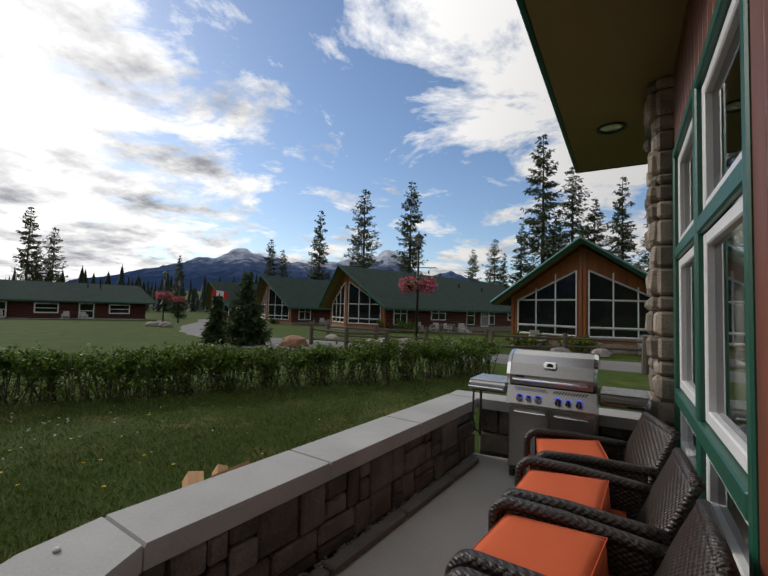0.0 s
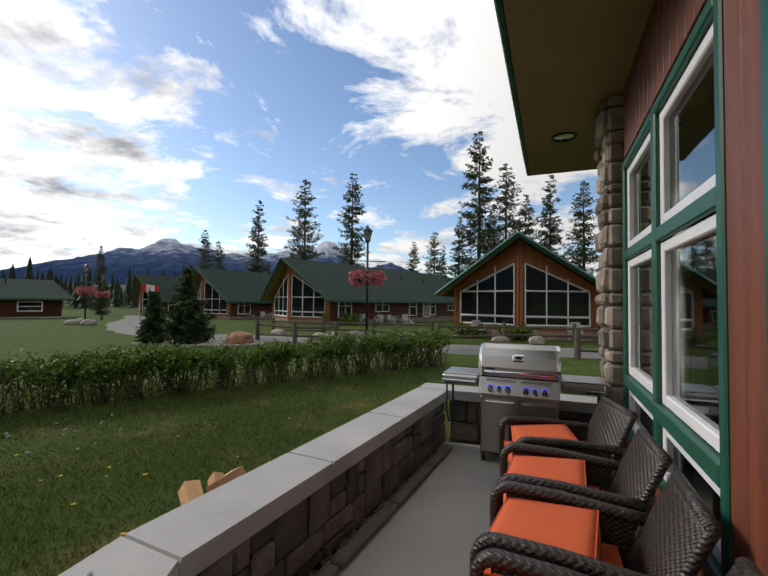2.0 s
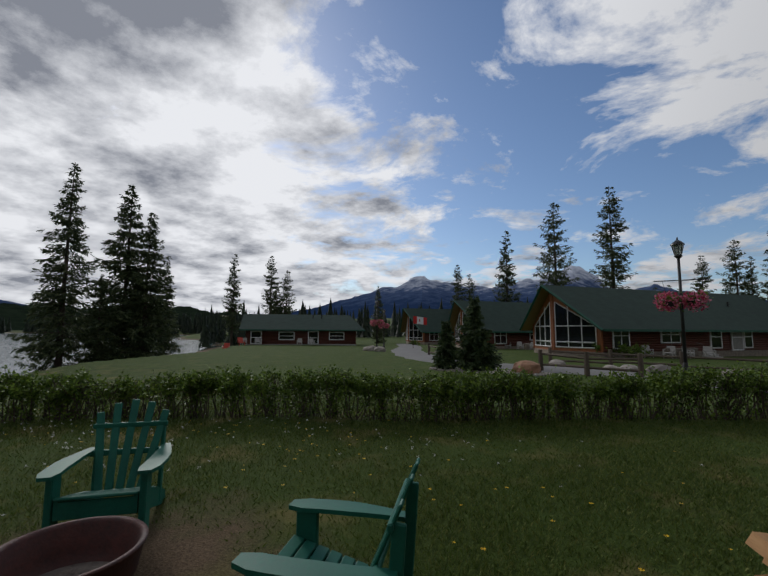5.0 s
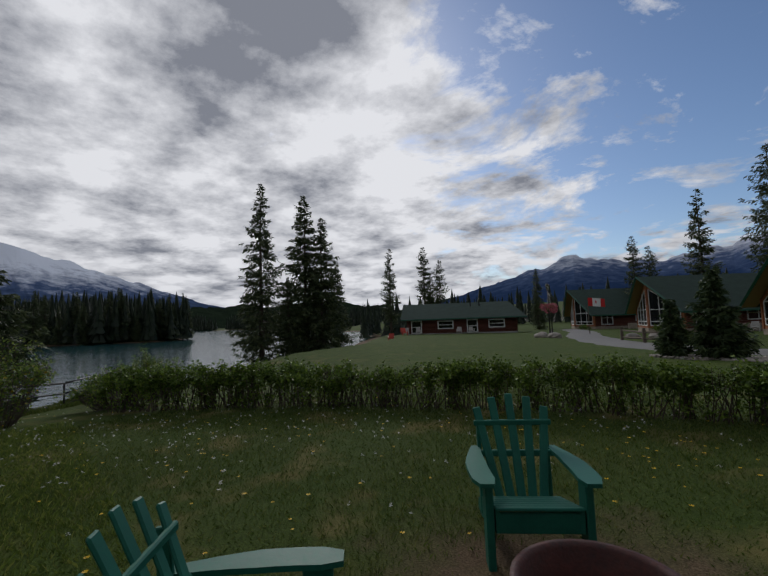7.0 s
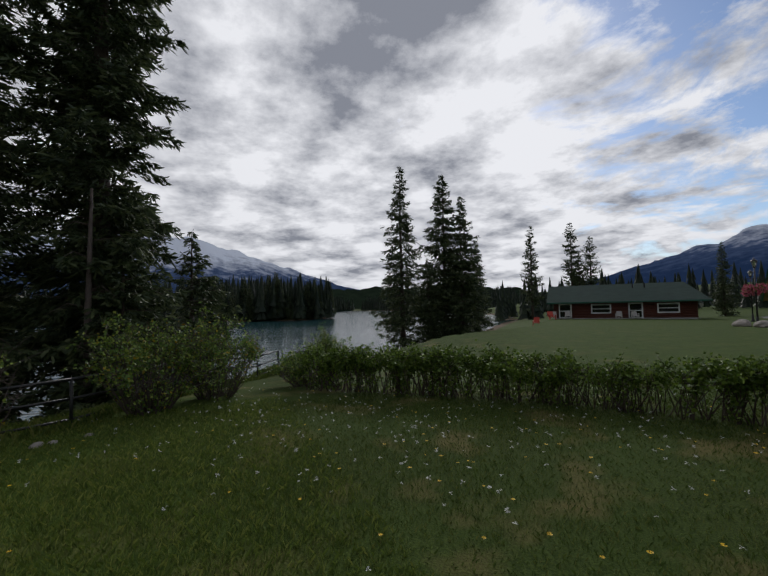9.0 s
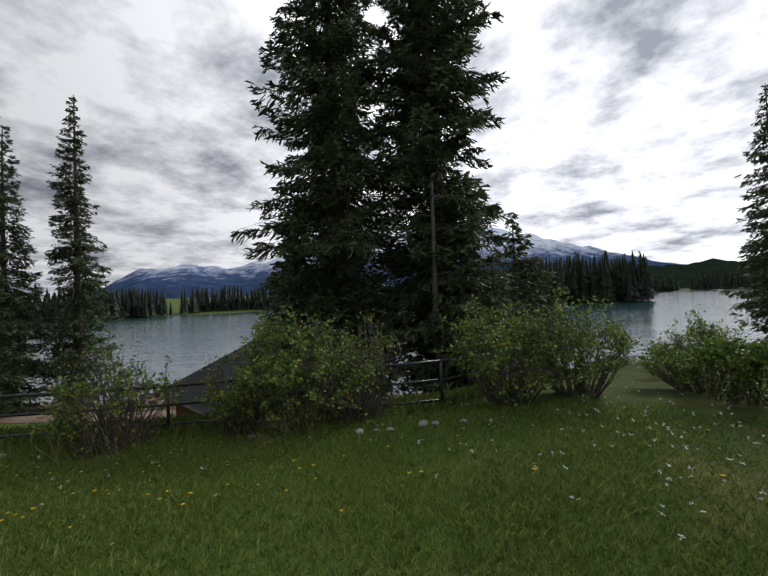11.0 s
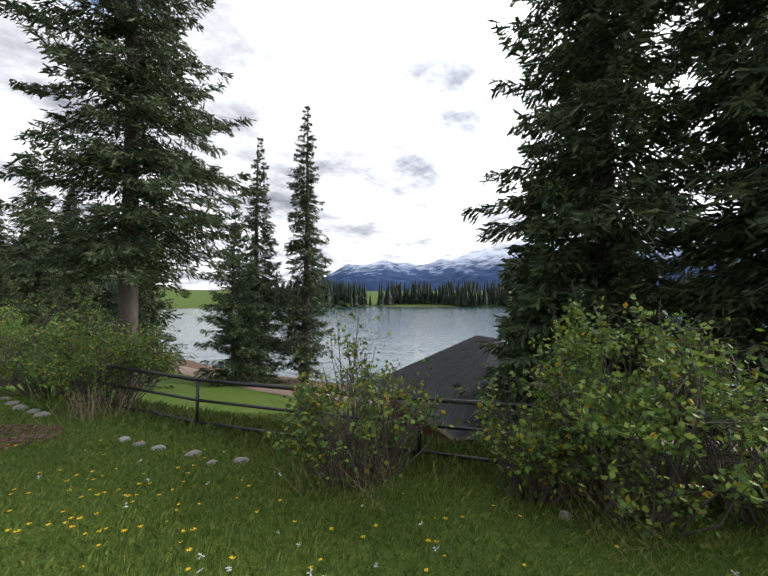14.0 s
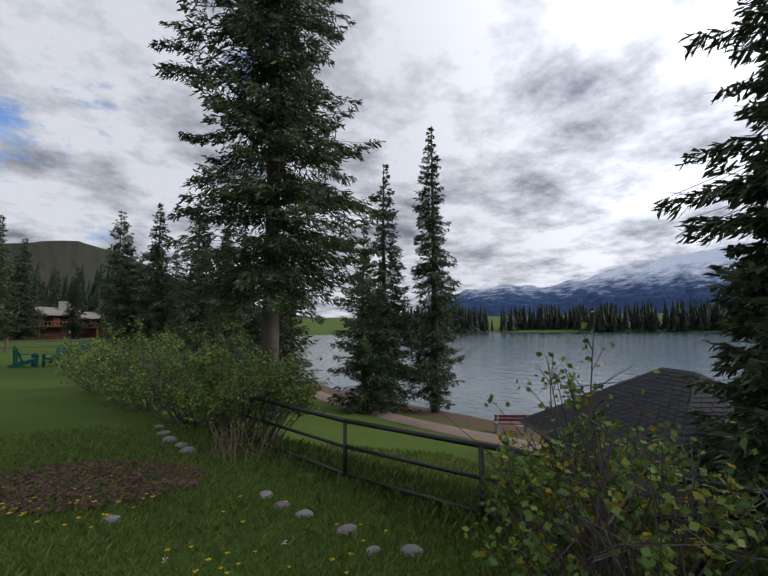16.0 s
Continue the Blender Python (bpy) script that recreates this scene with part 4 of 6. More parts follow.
    part("badge", Mesh().box((0.68, -0.252, 0.80), (0.13, 0.004, 0.016), 0.001), BLACK, g)
    ho = Mesh().tube([(-0.74, -0.22, 0.79), (-0.74, -0.24, 0.5), (-0.72, -0.2, 0.37), (-0.68, -0.18, 0.36)], 0.011, 8)
    part("hose", ho, RUBBER, g, "black gas hose hanging down", True)
    part("leg_strap", Mesh().tube([(-0.70, -0.1, 0.79), (-0.70, -0.12, 0.3)], 0.014, 8), RUBBER, g)
    part("leg_strap", Mesh().tube([(0.74, -0.1, 0.79), (0.74, -0.12, 0.45)], 0.014, 8), RUBBER, g)
    for sx in (-1, 1):
        for y in (-0.2, 0.2):
            w = part("caster", Mesh().tube([(sx * 0.35 - 0.018, y, 0.05), (sx * 0.35 + 0.018, y, 0.05)], 0.05, 16), RUBBER, g)
            part("caster_fork", Mesh().box((sx * 0.35, y, 0.09), (0.055, 0.05, 0.05), 0.008), STEEL, w)


build_grill()


def build_wicker_chair():
    """Local -x is its front, y its width."""
    t = thing("wicker_chair", HOUSE @ pose(-0.32, 3.48, 0, 0, 0, 17), "dark brown wicker armchair with orange cushions on terrace", "chair", "chairs along the lodge wall")
    W, D = 0.66, 0.70

    def ribbon(line, y0, y1, th):
        """Woven band of thickness th bent along a line of (x, z)."""
        pts = [Vector((x, 0, z)) for x, z in line]
        rows = []
        for i, p in enumerate(pts):
            d = (pts[min(i + 1, len(pts) - 1)] - pts[max(i - 1, 0)]).normalized()
            n = Vector((-d.z, 0, d.x)) * th / 2
            e = 0.012
            m = Vector((0, 1, 0))
            rows.append([p + n + m * (y0 + e), p + n + m * (y1 - e), p + n * 0.4 + m * y1, p - n * 0.4 + m * y1, p - n + m * (y1 - e), p - n + m * (y0 + e), p - n * 0.4 + m * y0, p + n * 0.4 + m * y0])
        k = 8
        faces = [(i * k + j, i * k + (j + 1) % k, (i + 1) * k + (j + 1) % k, (i + 1) * k + j) for i in range(len(rows) - 1) for j in range(k)]
        faces += [tuple(range(k))[::-1], tuple((len(rows) - 1) * k + j for j in range(k))]
        return Mesh().add([p for r in rows for p in r], faces)

    part("seat_frame", Mesh().box((0, 0, 0.235), (D, W - 0.12, 0.11), 0.02), WOVEN, t)
    part("front_apron", Mesh().box((-D / 2 - 0.01, 0, 0.225), (0.03, W - 0.12, 0.15), 0.012), WOVEN, t)
    arc = [(-D / 2 - 0.015 + 0.09 * (1 - math.cos(radians(9 * k))), 0.50 + 0.09 * math.sin(radians(9 * k))) for k in range(11)]
    for sy in (-1, 1):
        ya, yb = sorted((sy * (W / 2 - 0.075), sy * W / 2))
        line = [(-D / 2 - 0.005, 0.17), (-D / 2 - 0.015, 0.36), (-D / 2 - 0.015, 0.46)] + arc + [(-0.02, 0.585), (D / 2 - 0.05, 0.555), (D / 2 + 0.05, 0.545)]
        part("armrest", ribbon(line, ya, yb, 0.05), WOVEN, t, "curved woven armrest", True)
        part("side_panel", Mesh().box((0.02, sy * (W / 2 - 0.038), 0.37), (D - 0.06, 0.035, 0.40), 0.012), WOVEN, t)
        for x in (-D / 2 + 0.02, D / 2 - 0.03):
            part("leg", Mesh().tube([(x, sy * (W / 2 - 0.045), 0.24), (x * 1.05, sy * (W / 2 - 0.045), 0.0)], [0.028, 0.019], 8), WOVEN, t)
    back = [(D / 2 - 0.07 + 0.24 * q ** 1.2, 0.20 + 0.60 * q) for q in (0, 0.2, 0.4, 0.6, 0.8, 0.93, 1.0)]
    part("backrest", ribbon(back, -W / 2 + 0.05, W / 2 - 0.05, 0.045), WOVEN, t, "leaning woven backrest", True)
    part("top_roll", Mesh().tube([(back[-1][0], -W / 2 + 0.07, 0.80), (back[-1][0], W / 2 - 0.07, 0.80)], 0.03, 10), WOVEN, t, smooth=True)

    def cushion(name, c, s, m, lab):
        """Soft box cushion with welted edges."""
        ob = Mesh()
        nx, ny = 10, 10
        verts, faces = [], []
        for side in (1, -1):
            for i in range(nx + 1):
                for j in range(ny + 1):
                    x, y = 2 * i / nx - 1, 2 * j / ny - 1
                    puff = (1 - abs(x) ** 6) * (1 - abs(y) ** 6)
                    edge = 1 - 0.05 * (abs(x) ** 8 * abs(y) ** 8)
                    verts.append(m @ Vector((x * s[0] / 2 * edge, y * s[1] / 2 * edge, side * (s[2] * 0.44 + s[2] * 0.10 * puff))) + Vector(c))
        q = (nx + 1) * (ny + 1)
        for o in (0, q):
            for i in range(nx):
                for j in range(ny):
                    a = o + i * (ny + 1) + j
                    faces.append((a, a + 1, a + ny + 2, a + ny + 1))
        ring = [i * (ny + 1) for i in range(nx + 1)] + [nx * (ny + 1) + j for j in range(1, ny + 1)] + [i * (ny + 1) + ny for i in range(nx - 1, -1, -1)] + [j for j in range(ny - 1, 0, -1)]
        for a, b3 in zip(ring, ring[1:] + ring[:1]):
            faces.append((a, b3, b3 + q, a + q))
        o = part(name, ob.add(verts, faces), ORANGE, t, lab, True)
        corner = [m @ Vector((x * s[0] * 0.492, y * s[1] * 0.492, s[2] * 0.44)) + Vector(c) for x, y in ((-1, -1), (1, -1), (1, 1), (-1, 1))]
        part("piping", Mesh().tube(corner + [corner[0]], 0.0045, 6), ORANGE, o)

    cushion("seat_cushion", (-0.05, 0, 0.35), (0.62, 0.50, 0.12), Matrix.Identity(3), "orange seat cushion")
    cushion("back_cushion", (-0.08, 0.0, 0.495), (0.47, 0.48, 0.15), Euler((0, radians(-5), radians(-6))).to_matrix(), "orange back cushion laid flat on the seat")
    for y, x, a in ((2.66, -0.28, 3), (1.94, -0.28, -1), (1.22, -0.28, -3)):
        copy_thing(t, HOUSE @ pose(x, y, 0, 0, 0, a))


build_wicker_chair()


# ---------- fire pit, garden chairs, firewood ----------
def build_garden_chairs():
    """Slatted garden chair; local -y is its front."""
    def place(x, y, face_deg):
        return pose(x, y, ground_z(x, y) - 0.01, 0, 0, face_deg) @ Matrix.Scale(0.98, 4)

    t = thing("garden_chair", place(-5.13, 2.07, 44), "green painted slatted wooden garden chair on the lawn", "chair", "chairs round the fire pit")
    back_t = radians(-24)
    for sx in (-1, 1):
        leg = part("front_leg", Mesh().box((sx * 0.315, -0.30, 0.27), (0.05, 0.14, 0.54), 0.008), TEAL, t)
        arm = []
        for k in range(9):
            s = k / 8
            y = -0.42 + 0.80 * s
            out = sx * (0.33 + 0.035 * math.sin(math.pi * s) - 0.03 * s)
            w = 0.075 if s < 0.5 else 0.075 - 0.08 * (s - 0.5)
            if k == 0:
                w = 0.045
            arm.append((out, y, w))
        m = Mesh()
        nk = len(arm)
        verts = [(o - w, y, 0.545) for o, y, w in arm] + [(o + w, y, 0.545) for o, y, w in arm] + [(o - w, y, 0.572) for o, y, w in arm] + [(o + w, y, 0.572) for o, y, w in arm]
        faces = []
        for i in range(nk - 1):
            faces += [(i, i + 1, nk + i + 1, nk + i), (2 * nk + i, 3 * nk + i, 3 * nk + i + 1, 2 * nk + i + 1), (i, 2 * nk + i, 2 * nk + i + 1, i + 1), (nk + i, nk + i + 1, 3 * nk + i + 1, 3 * nk + i)]
        faces += [(0, nk, 3 * nk, 2 * nk), (nk - 1, 3 * nk - 1, 4 * nk - 1, 2 * nk - 1)]
        part("armrest", m.add(verts, faces), TEAL, t)
        # long sloping side rail that is the rear foot too
        part("side_rail", Mesh().add([(sx * 0.265 + d, y, z) for d in (-0.014, 0.014) for y, z in ((-0.36, 0.38), (-0.36, 0.24), (0.42, 0.0), (0.56, 0.0), (0.52, 0.1), (0.2, 0.24))], [(0, 1, 2, 3, 4, 5), (11, 10, 9, 8, 7, 6)] + [(i, (i + 1) % 6, 6 + (i + 1) % 6, 6 + i) for i in range(6)]), TEAL, t)
        part("back_post", Mesh().box((sx * 0.27, 0.36, 0.42), (0.03, 0.07, 0.72), 0.006, Euler((radians(-4), 0, 0)).to_matrix()), TEAL, t)
    part("apron", Mesh().box((0, -0.345, 0.30), (0.54, 0.024, 0.13), 0.006), TEAL, t)
    for k in range(6):
        y = -0.34 + 0.083 * k
        part("seat_slat", Mesh().box((0, y, 0.385 - 0.022 * k), (0.56, 0.076, 0.022), 0.006, Euler((radians(-14), 0, 0)).to_matrix()), TEAL, t)
    for k in range(5):
        a = (k - 2)
        m = Euler((back_t, 0, 0)).to_matrix() @ Euler((0, radians(4.8 * a), 0)).to_matrix()
        ln = 0.80 - 0.025 * a * a
        c = Vector((0.08 * a, 0.12, 0.25)) + m @ Vector((0, 0, ln / 2))
        part("back_slat", Mesh().box(c, (0.066, 0.02, ln), 0.008, m), TEAL, t)
    part("back_rail", Mesh().box((0, 0.345, 0.765), (0.62, 0.03, 0.045), 0.008), TEAL, t)
    part("back_rail", Mesh().box((0, 0.27, 0.545), (0.60, 0.03, 0.05), 0.008), TEAL, t)
    copy_thing(t, place(-2.80, 1.96, -72))
    copy_thing(t, place(-5.09, -0.05, 142))
    for x, y, a in ((-4.2, -28.6, -70), (-5.2, -28.6, 150), (-7.2, -30.6, 15), (-5.2, -38, 20), (-8.6, -37, -60)):
        c = copy_thing(t, place(x, y, a))
        c["group"] = "chairs on the far lawn"


build_garden_chairs()


def build_fire_pits():
    t = thing("fire_pit", pose(-4.36, 1.41, -0.06) @ Matrix.Scale(0.92, 4), "round rusty steel fire pit bowl on bare earth", "fire pit")
    out = [(0.30, 0.0), (0.33, 0.02), (0.40, 0.16), (0.435, 0.33), (0.45, 0.345), (0.452, 0.36), (0.42, 0.362), (0.40, 0.34), (0.37, 0.18), (0.30, 0.06), (0.001, 0.05)]
    part("bowl", Mesh().lathe(out, 40), RUST, t, smooth=True)
    part("ash", Mesh().lathe([(0.34, 0.10), (0.2, 0.13), (0.001, 0.12)], 20), ASH, t)
    for k in range(2):
        a = radians(140 + 180 * k)
        h = [(0.44 * math.cos(a + d), 0.44 * math.sin(a + d), z) for d, z in ((-0.12, 0.27), (-0.12, 0.27), (0.12, 0.27))]
        h[1] = (0.50 * math.cos(a), 0.50 * math.sin(a), 0.25)
        part("handle", Mesh().tube(h, 0.01, 6), RUST, t)
    copy_thing(t, pose(-6.6, -29.6, -0.12))


build_fire_pits()


def build_firewood():
    rng = random.Random(11)
    base = A_IN + ALONG * 0.78 + OUT * 0.66
    k = 0
    for layer in range(5):
        for i in range(7 - layer):
            k += 1
            p = base + ALONG * ((i - (6 - layer) / 2) * 0.135) + OUT * rng.uniform(-0.05, 0.05)
            r, L = rng.uniform(0.06, 0.085), rng.uniform(0.28, 0.36)
            m = Mesh()
            ang = [0, 1.7, 3.3, 4.6]
            a0 = rng.uniform(0, 6)
            verts = []
            for y in (-L / 2, L / 2):
                for q in ang:
                    rr = r * rng.uniform(0.75, 1.1)
                    verts.append((y, rr * math.cos(q + a0), rr * math.sin(q + a0)))
            m.add(verts, [(0, 1, 2, 3), (7, 6, 5, 4)] + [(j, 4 + j, 4 + (j + 1) % 4, (j + 1) % 4) for j in range(4)])
            ob = part("firewood_log", m, SPLIT)
            tilt = rng.uniform(-35, 35) if layer > 1 else rng.uniform(-12, 12)
            ob.matrix_world = pose(p.x, p.y, ground_z(p.x, p.y) + 0.05 + layer * 0.10, 0, tilt, 100 + rng.uniform(-35, 35))
            tagged(ob, "split pale orange firewood log in a pile", "firewood", "firewood pile")


build_firewood()
# ---------- cabins ----------
def prow_cabin(m, w, length, eave, peak, prow, name_label, wing=(), pad=0.7):
    """Cabin with a pointed glass gable front; local x across, y to the back, origin at its front corner on the ground."""
    t = thing("cabin", m, name_label, "cabin", "cabins along the lane")
    th = 0.2
    hw = w / 2
    apex = (hw, -prow)
    # stone footing and walls
    part("footing", Mesh().slab([(-0.05, 0), (hw, -prow - 0.05), (w + 0.05, 0), (w + 0.05, length), (-0.05, length)], -0.4, 0.45), PALE, t, "pale rubble stone footing")
    sw = Mesh()
    sw.box((th / 2, length / 2, eave / 2 + 0.2), (th, length, eave - 0.4)).box((w - th / 2, length / 2, eave / 2 + 0.2), (th, length, eave - 0.4))
    sw.box((hw, length - th / 2, eave / 2 + 0.2), (w - 2 * th, th, eave - 0.4))
    wall = part("wall", sw, LOG, t, "dark red log wall")
    n = int((eave - 0.6) / 0.2)
    for k in range(n):
        part("log", Mesh().tube([(w, 0.05, 0.6 + 0.2 * k), (w, length, 0.6 + 0.2 * k)], 0.1, 8), LOG, wall, smooth=True)
    for sx, (x0, x1) in ((-1, (0, hw)), (1, (w, hw))):
        def at(s, z, off=0.0):
            x, y = x0 + (x1 - x0) * s, -prow * s
            d = Vector((-prow * (1 if sx < 0 else -1), -hw, 0)).normalized()
            return (x + d.x * off, y + d.y * off, z)

        def top(s):
            return eave + (peak - eave) * s - 0.12

        g = Mesh().add([at(0, 0.45), at(1, 0.45), at(1, top(1)), at(0, top(0)), at(0, 0.45, -th), at(1, 0.45, -th), at(1, top(1), -th), at(0, top(0), -th)], [(0, 1, 2, 3), (7, 6, 5, 4), (0, 3, 7, 4), (0, 4, 5, 1), (1, 5, 6, 2), (3, 2, 6, 7)])
        front = part("gable_wall", g, CEDAR, t, "orange stained cedar gable wall")
        # three window columns with a sloping head
        s_lo, s_hi = 0.12, 0.93
        cut = [s_lo, s_lo + (s_hi - s_lo) / 3, s_lo + 2 * (s_hi - s_lo) / 3, s_hi]
        rows = [0.75, 1.2, min(2.55, eave + 0.25)]
        def head(s):
            return min(top(s) - 0.5, peak - 1.35)
        win = part("window", Mesh().add([at(s_lo, rows[0], 0.02), at(s_hi, rows[0], 0.02), at(s_hi, head(s_hi), 0.02), at(s_lo, head(s_lo), 0.02)], [(0, 1, 2, 3)]), FARGLASS, front, "dark reflecting glass")
        fr = Mesh()
        r = 0.045
        for s in cut:
            fr.tube([at(s, rows[0], 0.05), at(s, head(s), 0.05)], r, 4)
        for z in rows:
            s0 = s_lo
            if z > head(s_lo):
                s0 = min(s_hi, s_lo + (z - head(s_lo)) / max(0.1, (head(s_hi) - head(s_lo))) * (s_hi - s_lo))
            fr.tube([at(s0, z, 0.05), at(s_hi, z, 0.05)], r * (1.3 if z < 1.3 else 1), 4)
        fr.tube([at(s_lo, head(s_lo), 0.05), at(s_hi, head(s_hi), 0.05)], r, 4)
        part("window_frame", fr, WHITE, front, "white window frame")
        for s in (0.03, 0.98):
            part("corner_post", Mesh().tube([at(s, 0.45, 0.03), at(s, top(s), 0.03)], 0.09, 4), CEDAR, front)
    # roof planes with overhang and fascia
    over, front_over = 0.85, 1.0
    k = (peak - eave) / hw
    ez = eave - k * over
    tr = 0.16
    for sx, ex in ((-1, -over), (1, w + over)):
        a, b = (ex, -0.9, ez), (hw, -prow - front_over, peak)
        c, d = (hw, length + 0.5, peak), (ex, length + 0.5, ez)
        up = [(p[0], p[1], p[2] + tr) for p in (a, b, c, d)]
        part("roof", Mesh().add([a, b, c, d] + up, [(0, 1, 2, 3), (7, 6, 5, 4), (0, 4, 5, 1), (1, 5, 6, 2), (2, 6, 7, 3), (3, 7, 4, 0)]), ROOF, t, "dark green shingle roof")
        so = [(p[0], p[1] + 0.06, p[2] - 0.015) for p in (a, b)] + [(hw, 0.3, peak - 0.015), (ex, 0.3, ez - 0.015)]
        part("soffit", Mesh().add(so, [(0, 1, 2, 3)]), SOFFIT, t)
        part("fascia", Mesh().tube([(a[0], a[1] - 0.03, a[2] + 0.07), (b[0], b[1] - 0.03, b[2] + 0.07)], 0.12, 4), GREEN, t)
        part("eave_board", Mesh().box((ex, length / 2 - 0.2, ez + 0.07), (0.06, length + 1.2, 0.2)), GREEN, t)
    # openings along the right-hand side
    for kind, y0, y1, z0, z1 in wing:
        x = w + 0.06
        v = part(kind, Mesh().box((x + 0.03, (y0 + y1) / 2, (z0 + z1) / 2), (0.1, y1 - y0, z1 - z0)), FARGLASS if kind == "window" else CURTAIN, t)
        f = Mesh()
        for c, s in (((x + 0.06, y0, (z0 + z1) / 2), (0.12, 0.1, z1 - z0 + 0.1)), ((x + 0.06, y1, (z0 + z1) / 2), (0.12, 0.1, z1 - z0 + 0.1)), ((x + 0.06, (y0 + y1) / 2, z0), (0.12, y1 - y0 - 0.1, 0.1)), ((x + 0.06, (y0 + y1) / 2, z1), (0.12, y1 - y0 - 0.1, 0.1)), ((x + 0.06, (y0 + y1) / 2, z0 + (z1 - z0) * 0.62), (0.115, y1 - y0 - 0.1, 0.07))):
            f.box(c, s)
        if y1 - y0 > 1.6:
            f.box((x + 0.06, (y0 + y1) / 2, (z0 + z1) / 2), (0.115, 0.08, z1 - z0 - 0.1))
        part("frame", f, WHITE, v)
    for px, py in ((hw + 1.6, length * 0.55), (hw + 1.9, length * 0.72)):
        part("roof_vent", Mesh().tube([(px, py, peak - k * (px - hw)), (px, py, peak - k * (px - hw) + 0.6)], 0.09, 8), BLACK, t)
    # terrace wall and steps beside the door
    st = part("patio_wall", Mesh().box((w + 2.2, 5.5, 0.3), (0.35, 3.4, 1.1), 0.04), PALE, t, "low stone patio wall")
    for q in range(3):
        part("step", Mesh().box((w + 2.6 + 0.3 * q, 8.2, 0.25 - 0.17 * q), (0.32, 1.5, 0.17), 0.02), CONCRETE, t)
    part("handrail", Mesh().tube([(w + 2.1, 7.5, 0.35), (w + 2.1, 7.5, 1.25), (w + 3.3, 7.5, 0.75), (w + 3.3, 7.5, -0.1)], 0.025, 6), BLACK, t)
    return t


WING = (("window", 0.9, 2.6, 0.75, 2.4), ("window", 6.2, 8.4, 1.2, 2.3), ("window", 12.2, 13.6, 0.7, 2.3), ("door", 15.0, 16.5, 0.5, 2.35), ("window", 16.7, 17.8, 0.7, 2.3), ("window", 21, 23, 1.2, 2.2))
for x, y, a, w, ln, pk in ((-8.2, 42.5, -42, 8.2, 26, 6.0), (-21.2, 56.5, -42, 8.4, 26, 6.2), (-36.5, 72, -42, 8.6, 26, 6.4)):
    prow_cabin(pose(x, y, ground_z(x, y), 0, 0, a), w, ln, 2.8, pk, 1.3, "orange cedar cabin with glass gable and green roof", WING)
prow_cabin(pose(6.0, 24.2, -0.25, 0, 0, -27), 7.6, 16, 2.85, 5.35, 1.4, "orange cedar cabin at the lane bend with tall windows")


def long_cabin():
    """Low log cabin with a green roof, its long side to the lawn; local x along it, -y its front."""
    x0, y0 = -46.2, 40.8
    t = thing("log_cabin", pose(x0, y0, -0.95, 0, 0, 40.8), "long low dark red log cabin with green roof", "cabin")
    L, D = 15.5, 7.0
    part("footing", Mesh().box((L / 2, D / 2, 0.1), (L + 0.06, D + 0.06, 0.7)), CONCRETE, t)
    wall = part("wall", Mesh().box((L / 2, D / 2, 1.5), (L, D, 2.2)), LOG, t)
    for k in range(10):
        part("log", Mesh().tube([(0, 0, 0.5 + 0.2 * k), (L, 0, 0.5 + 0.2 * k)], 0.1, 8), LOG, wall, smooth=True)
    r = Mesh().add([(-0.8, -0.9, 2.45), (L + 1.2, -0.9, 2.45), (L - 0.6, D / 2, 4.75), (-0.8, D / 2, 4.75), (L + 1.2, D + 0.9, 2.45), (-0.8, D + 0.9, 2.45)], [(0, 1, 2, 3), (3, 2, 4, 5), (1, 4, 2), (0, 3, 5), (0, 5, 4, 1)])
    part("roof", r, ROOF, t)
    part("eave_board", Mesh().box((L / 2 + 0.2, -0.92, 2.4), (L + 2.0, 0.06, 0.18)), GREEN, t)
    for kind, a, b, z0, z1 in (("window", 0.7, 2.1, 0.5, 2.2), ("window", 4.5, 6.6, 1.05, 2.1), ("door", 8.6, 10.0, 0.45, 2.2), ("window", 11.6, 13.7, 1.05, 2.1)):
        v = part(kind, Mesh().box(((a + b) / 2, -0.1, (z0 + z1) / 2), (b - a, 0.12, z1 - z0)), FARGLASS, t)
        f = Mesh()
        for c, s in (((a, -0.14, (z0 + z1) / 2), (0.14, 0.12, z1 - z0 + 0.1)), ((b, -0.14, (z0 + z1) / 2), (0.14, 0.12, z1 - z0 + 0.1)), (((a + b) / 2, -0.14, z0), (b - a - 0.1, 0.12, 0.14)), (((a + b) / 2, -0.14, z1), (b - a - 0.1, 0.12, 0.14)), (((a + b) / 2, -0.14, (z0 + z1) / 2), (b - a - 0.1, 0.11, 0.08))):
            f.box(c, s)
        part("frame", f, WHITE, v)
    for q in range(4):
        part("step", Mesh().box((3.2, -0.5 - 0.3 * q, 0.35 - 0.15 * q), (1.4, 0.32, 0.15)), CONCRETE, t)
    for px in (9.3, 10.6):
        part("roof_vent", Mesh().tube([(px, 2.4, 4.0), (px, 2.4, 4.7)], 0.08, 8), BLACK, t)


long_cabin()


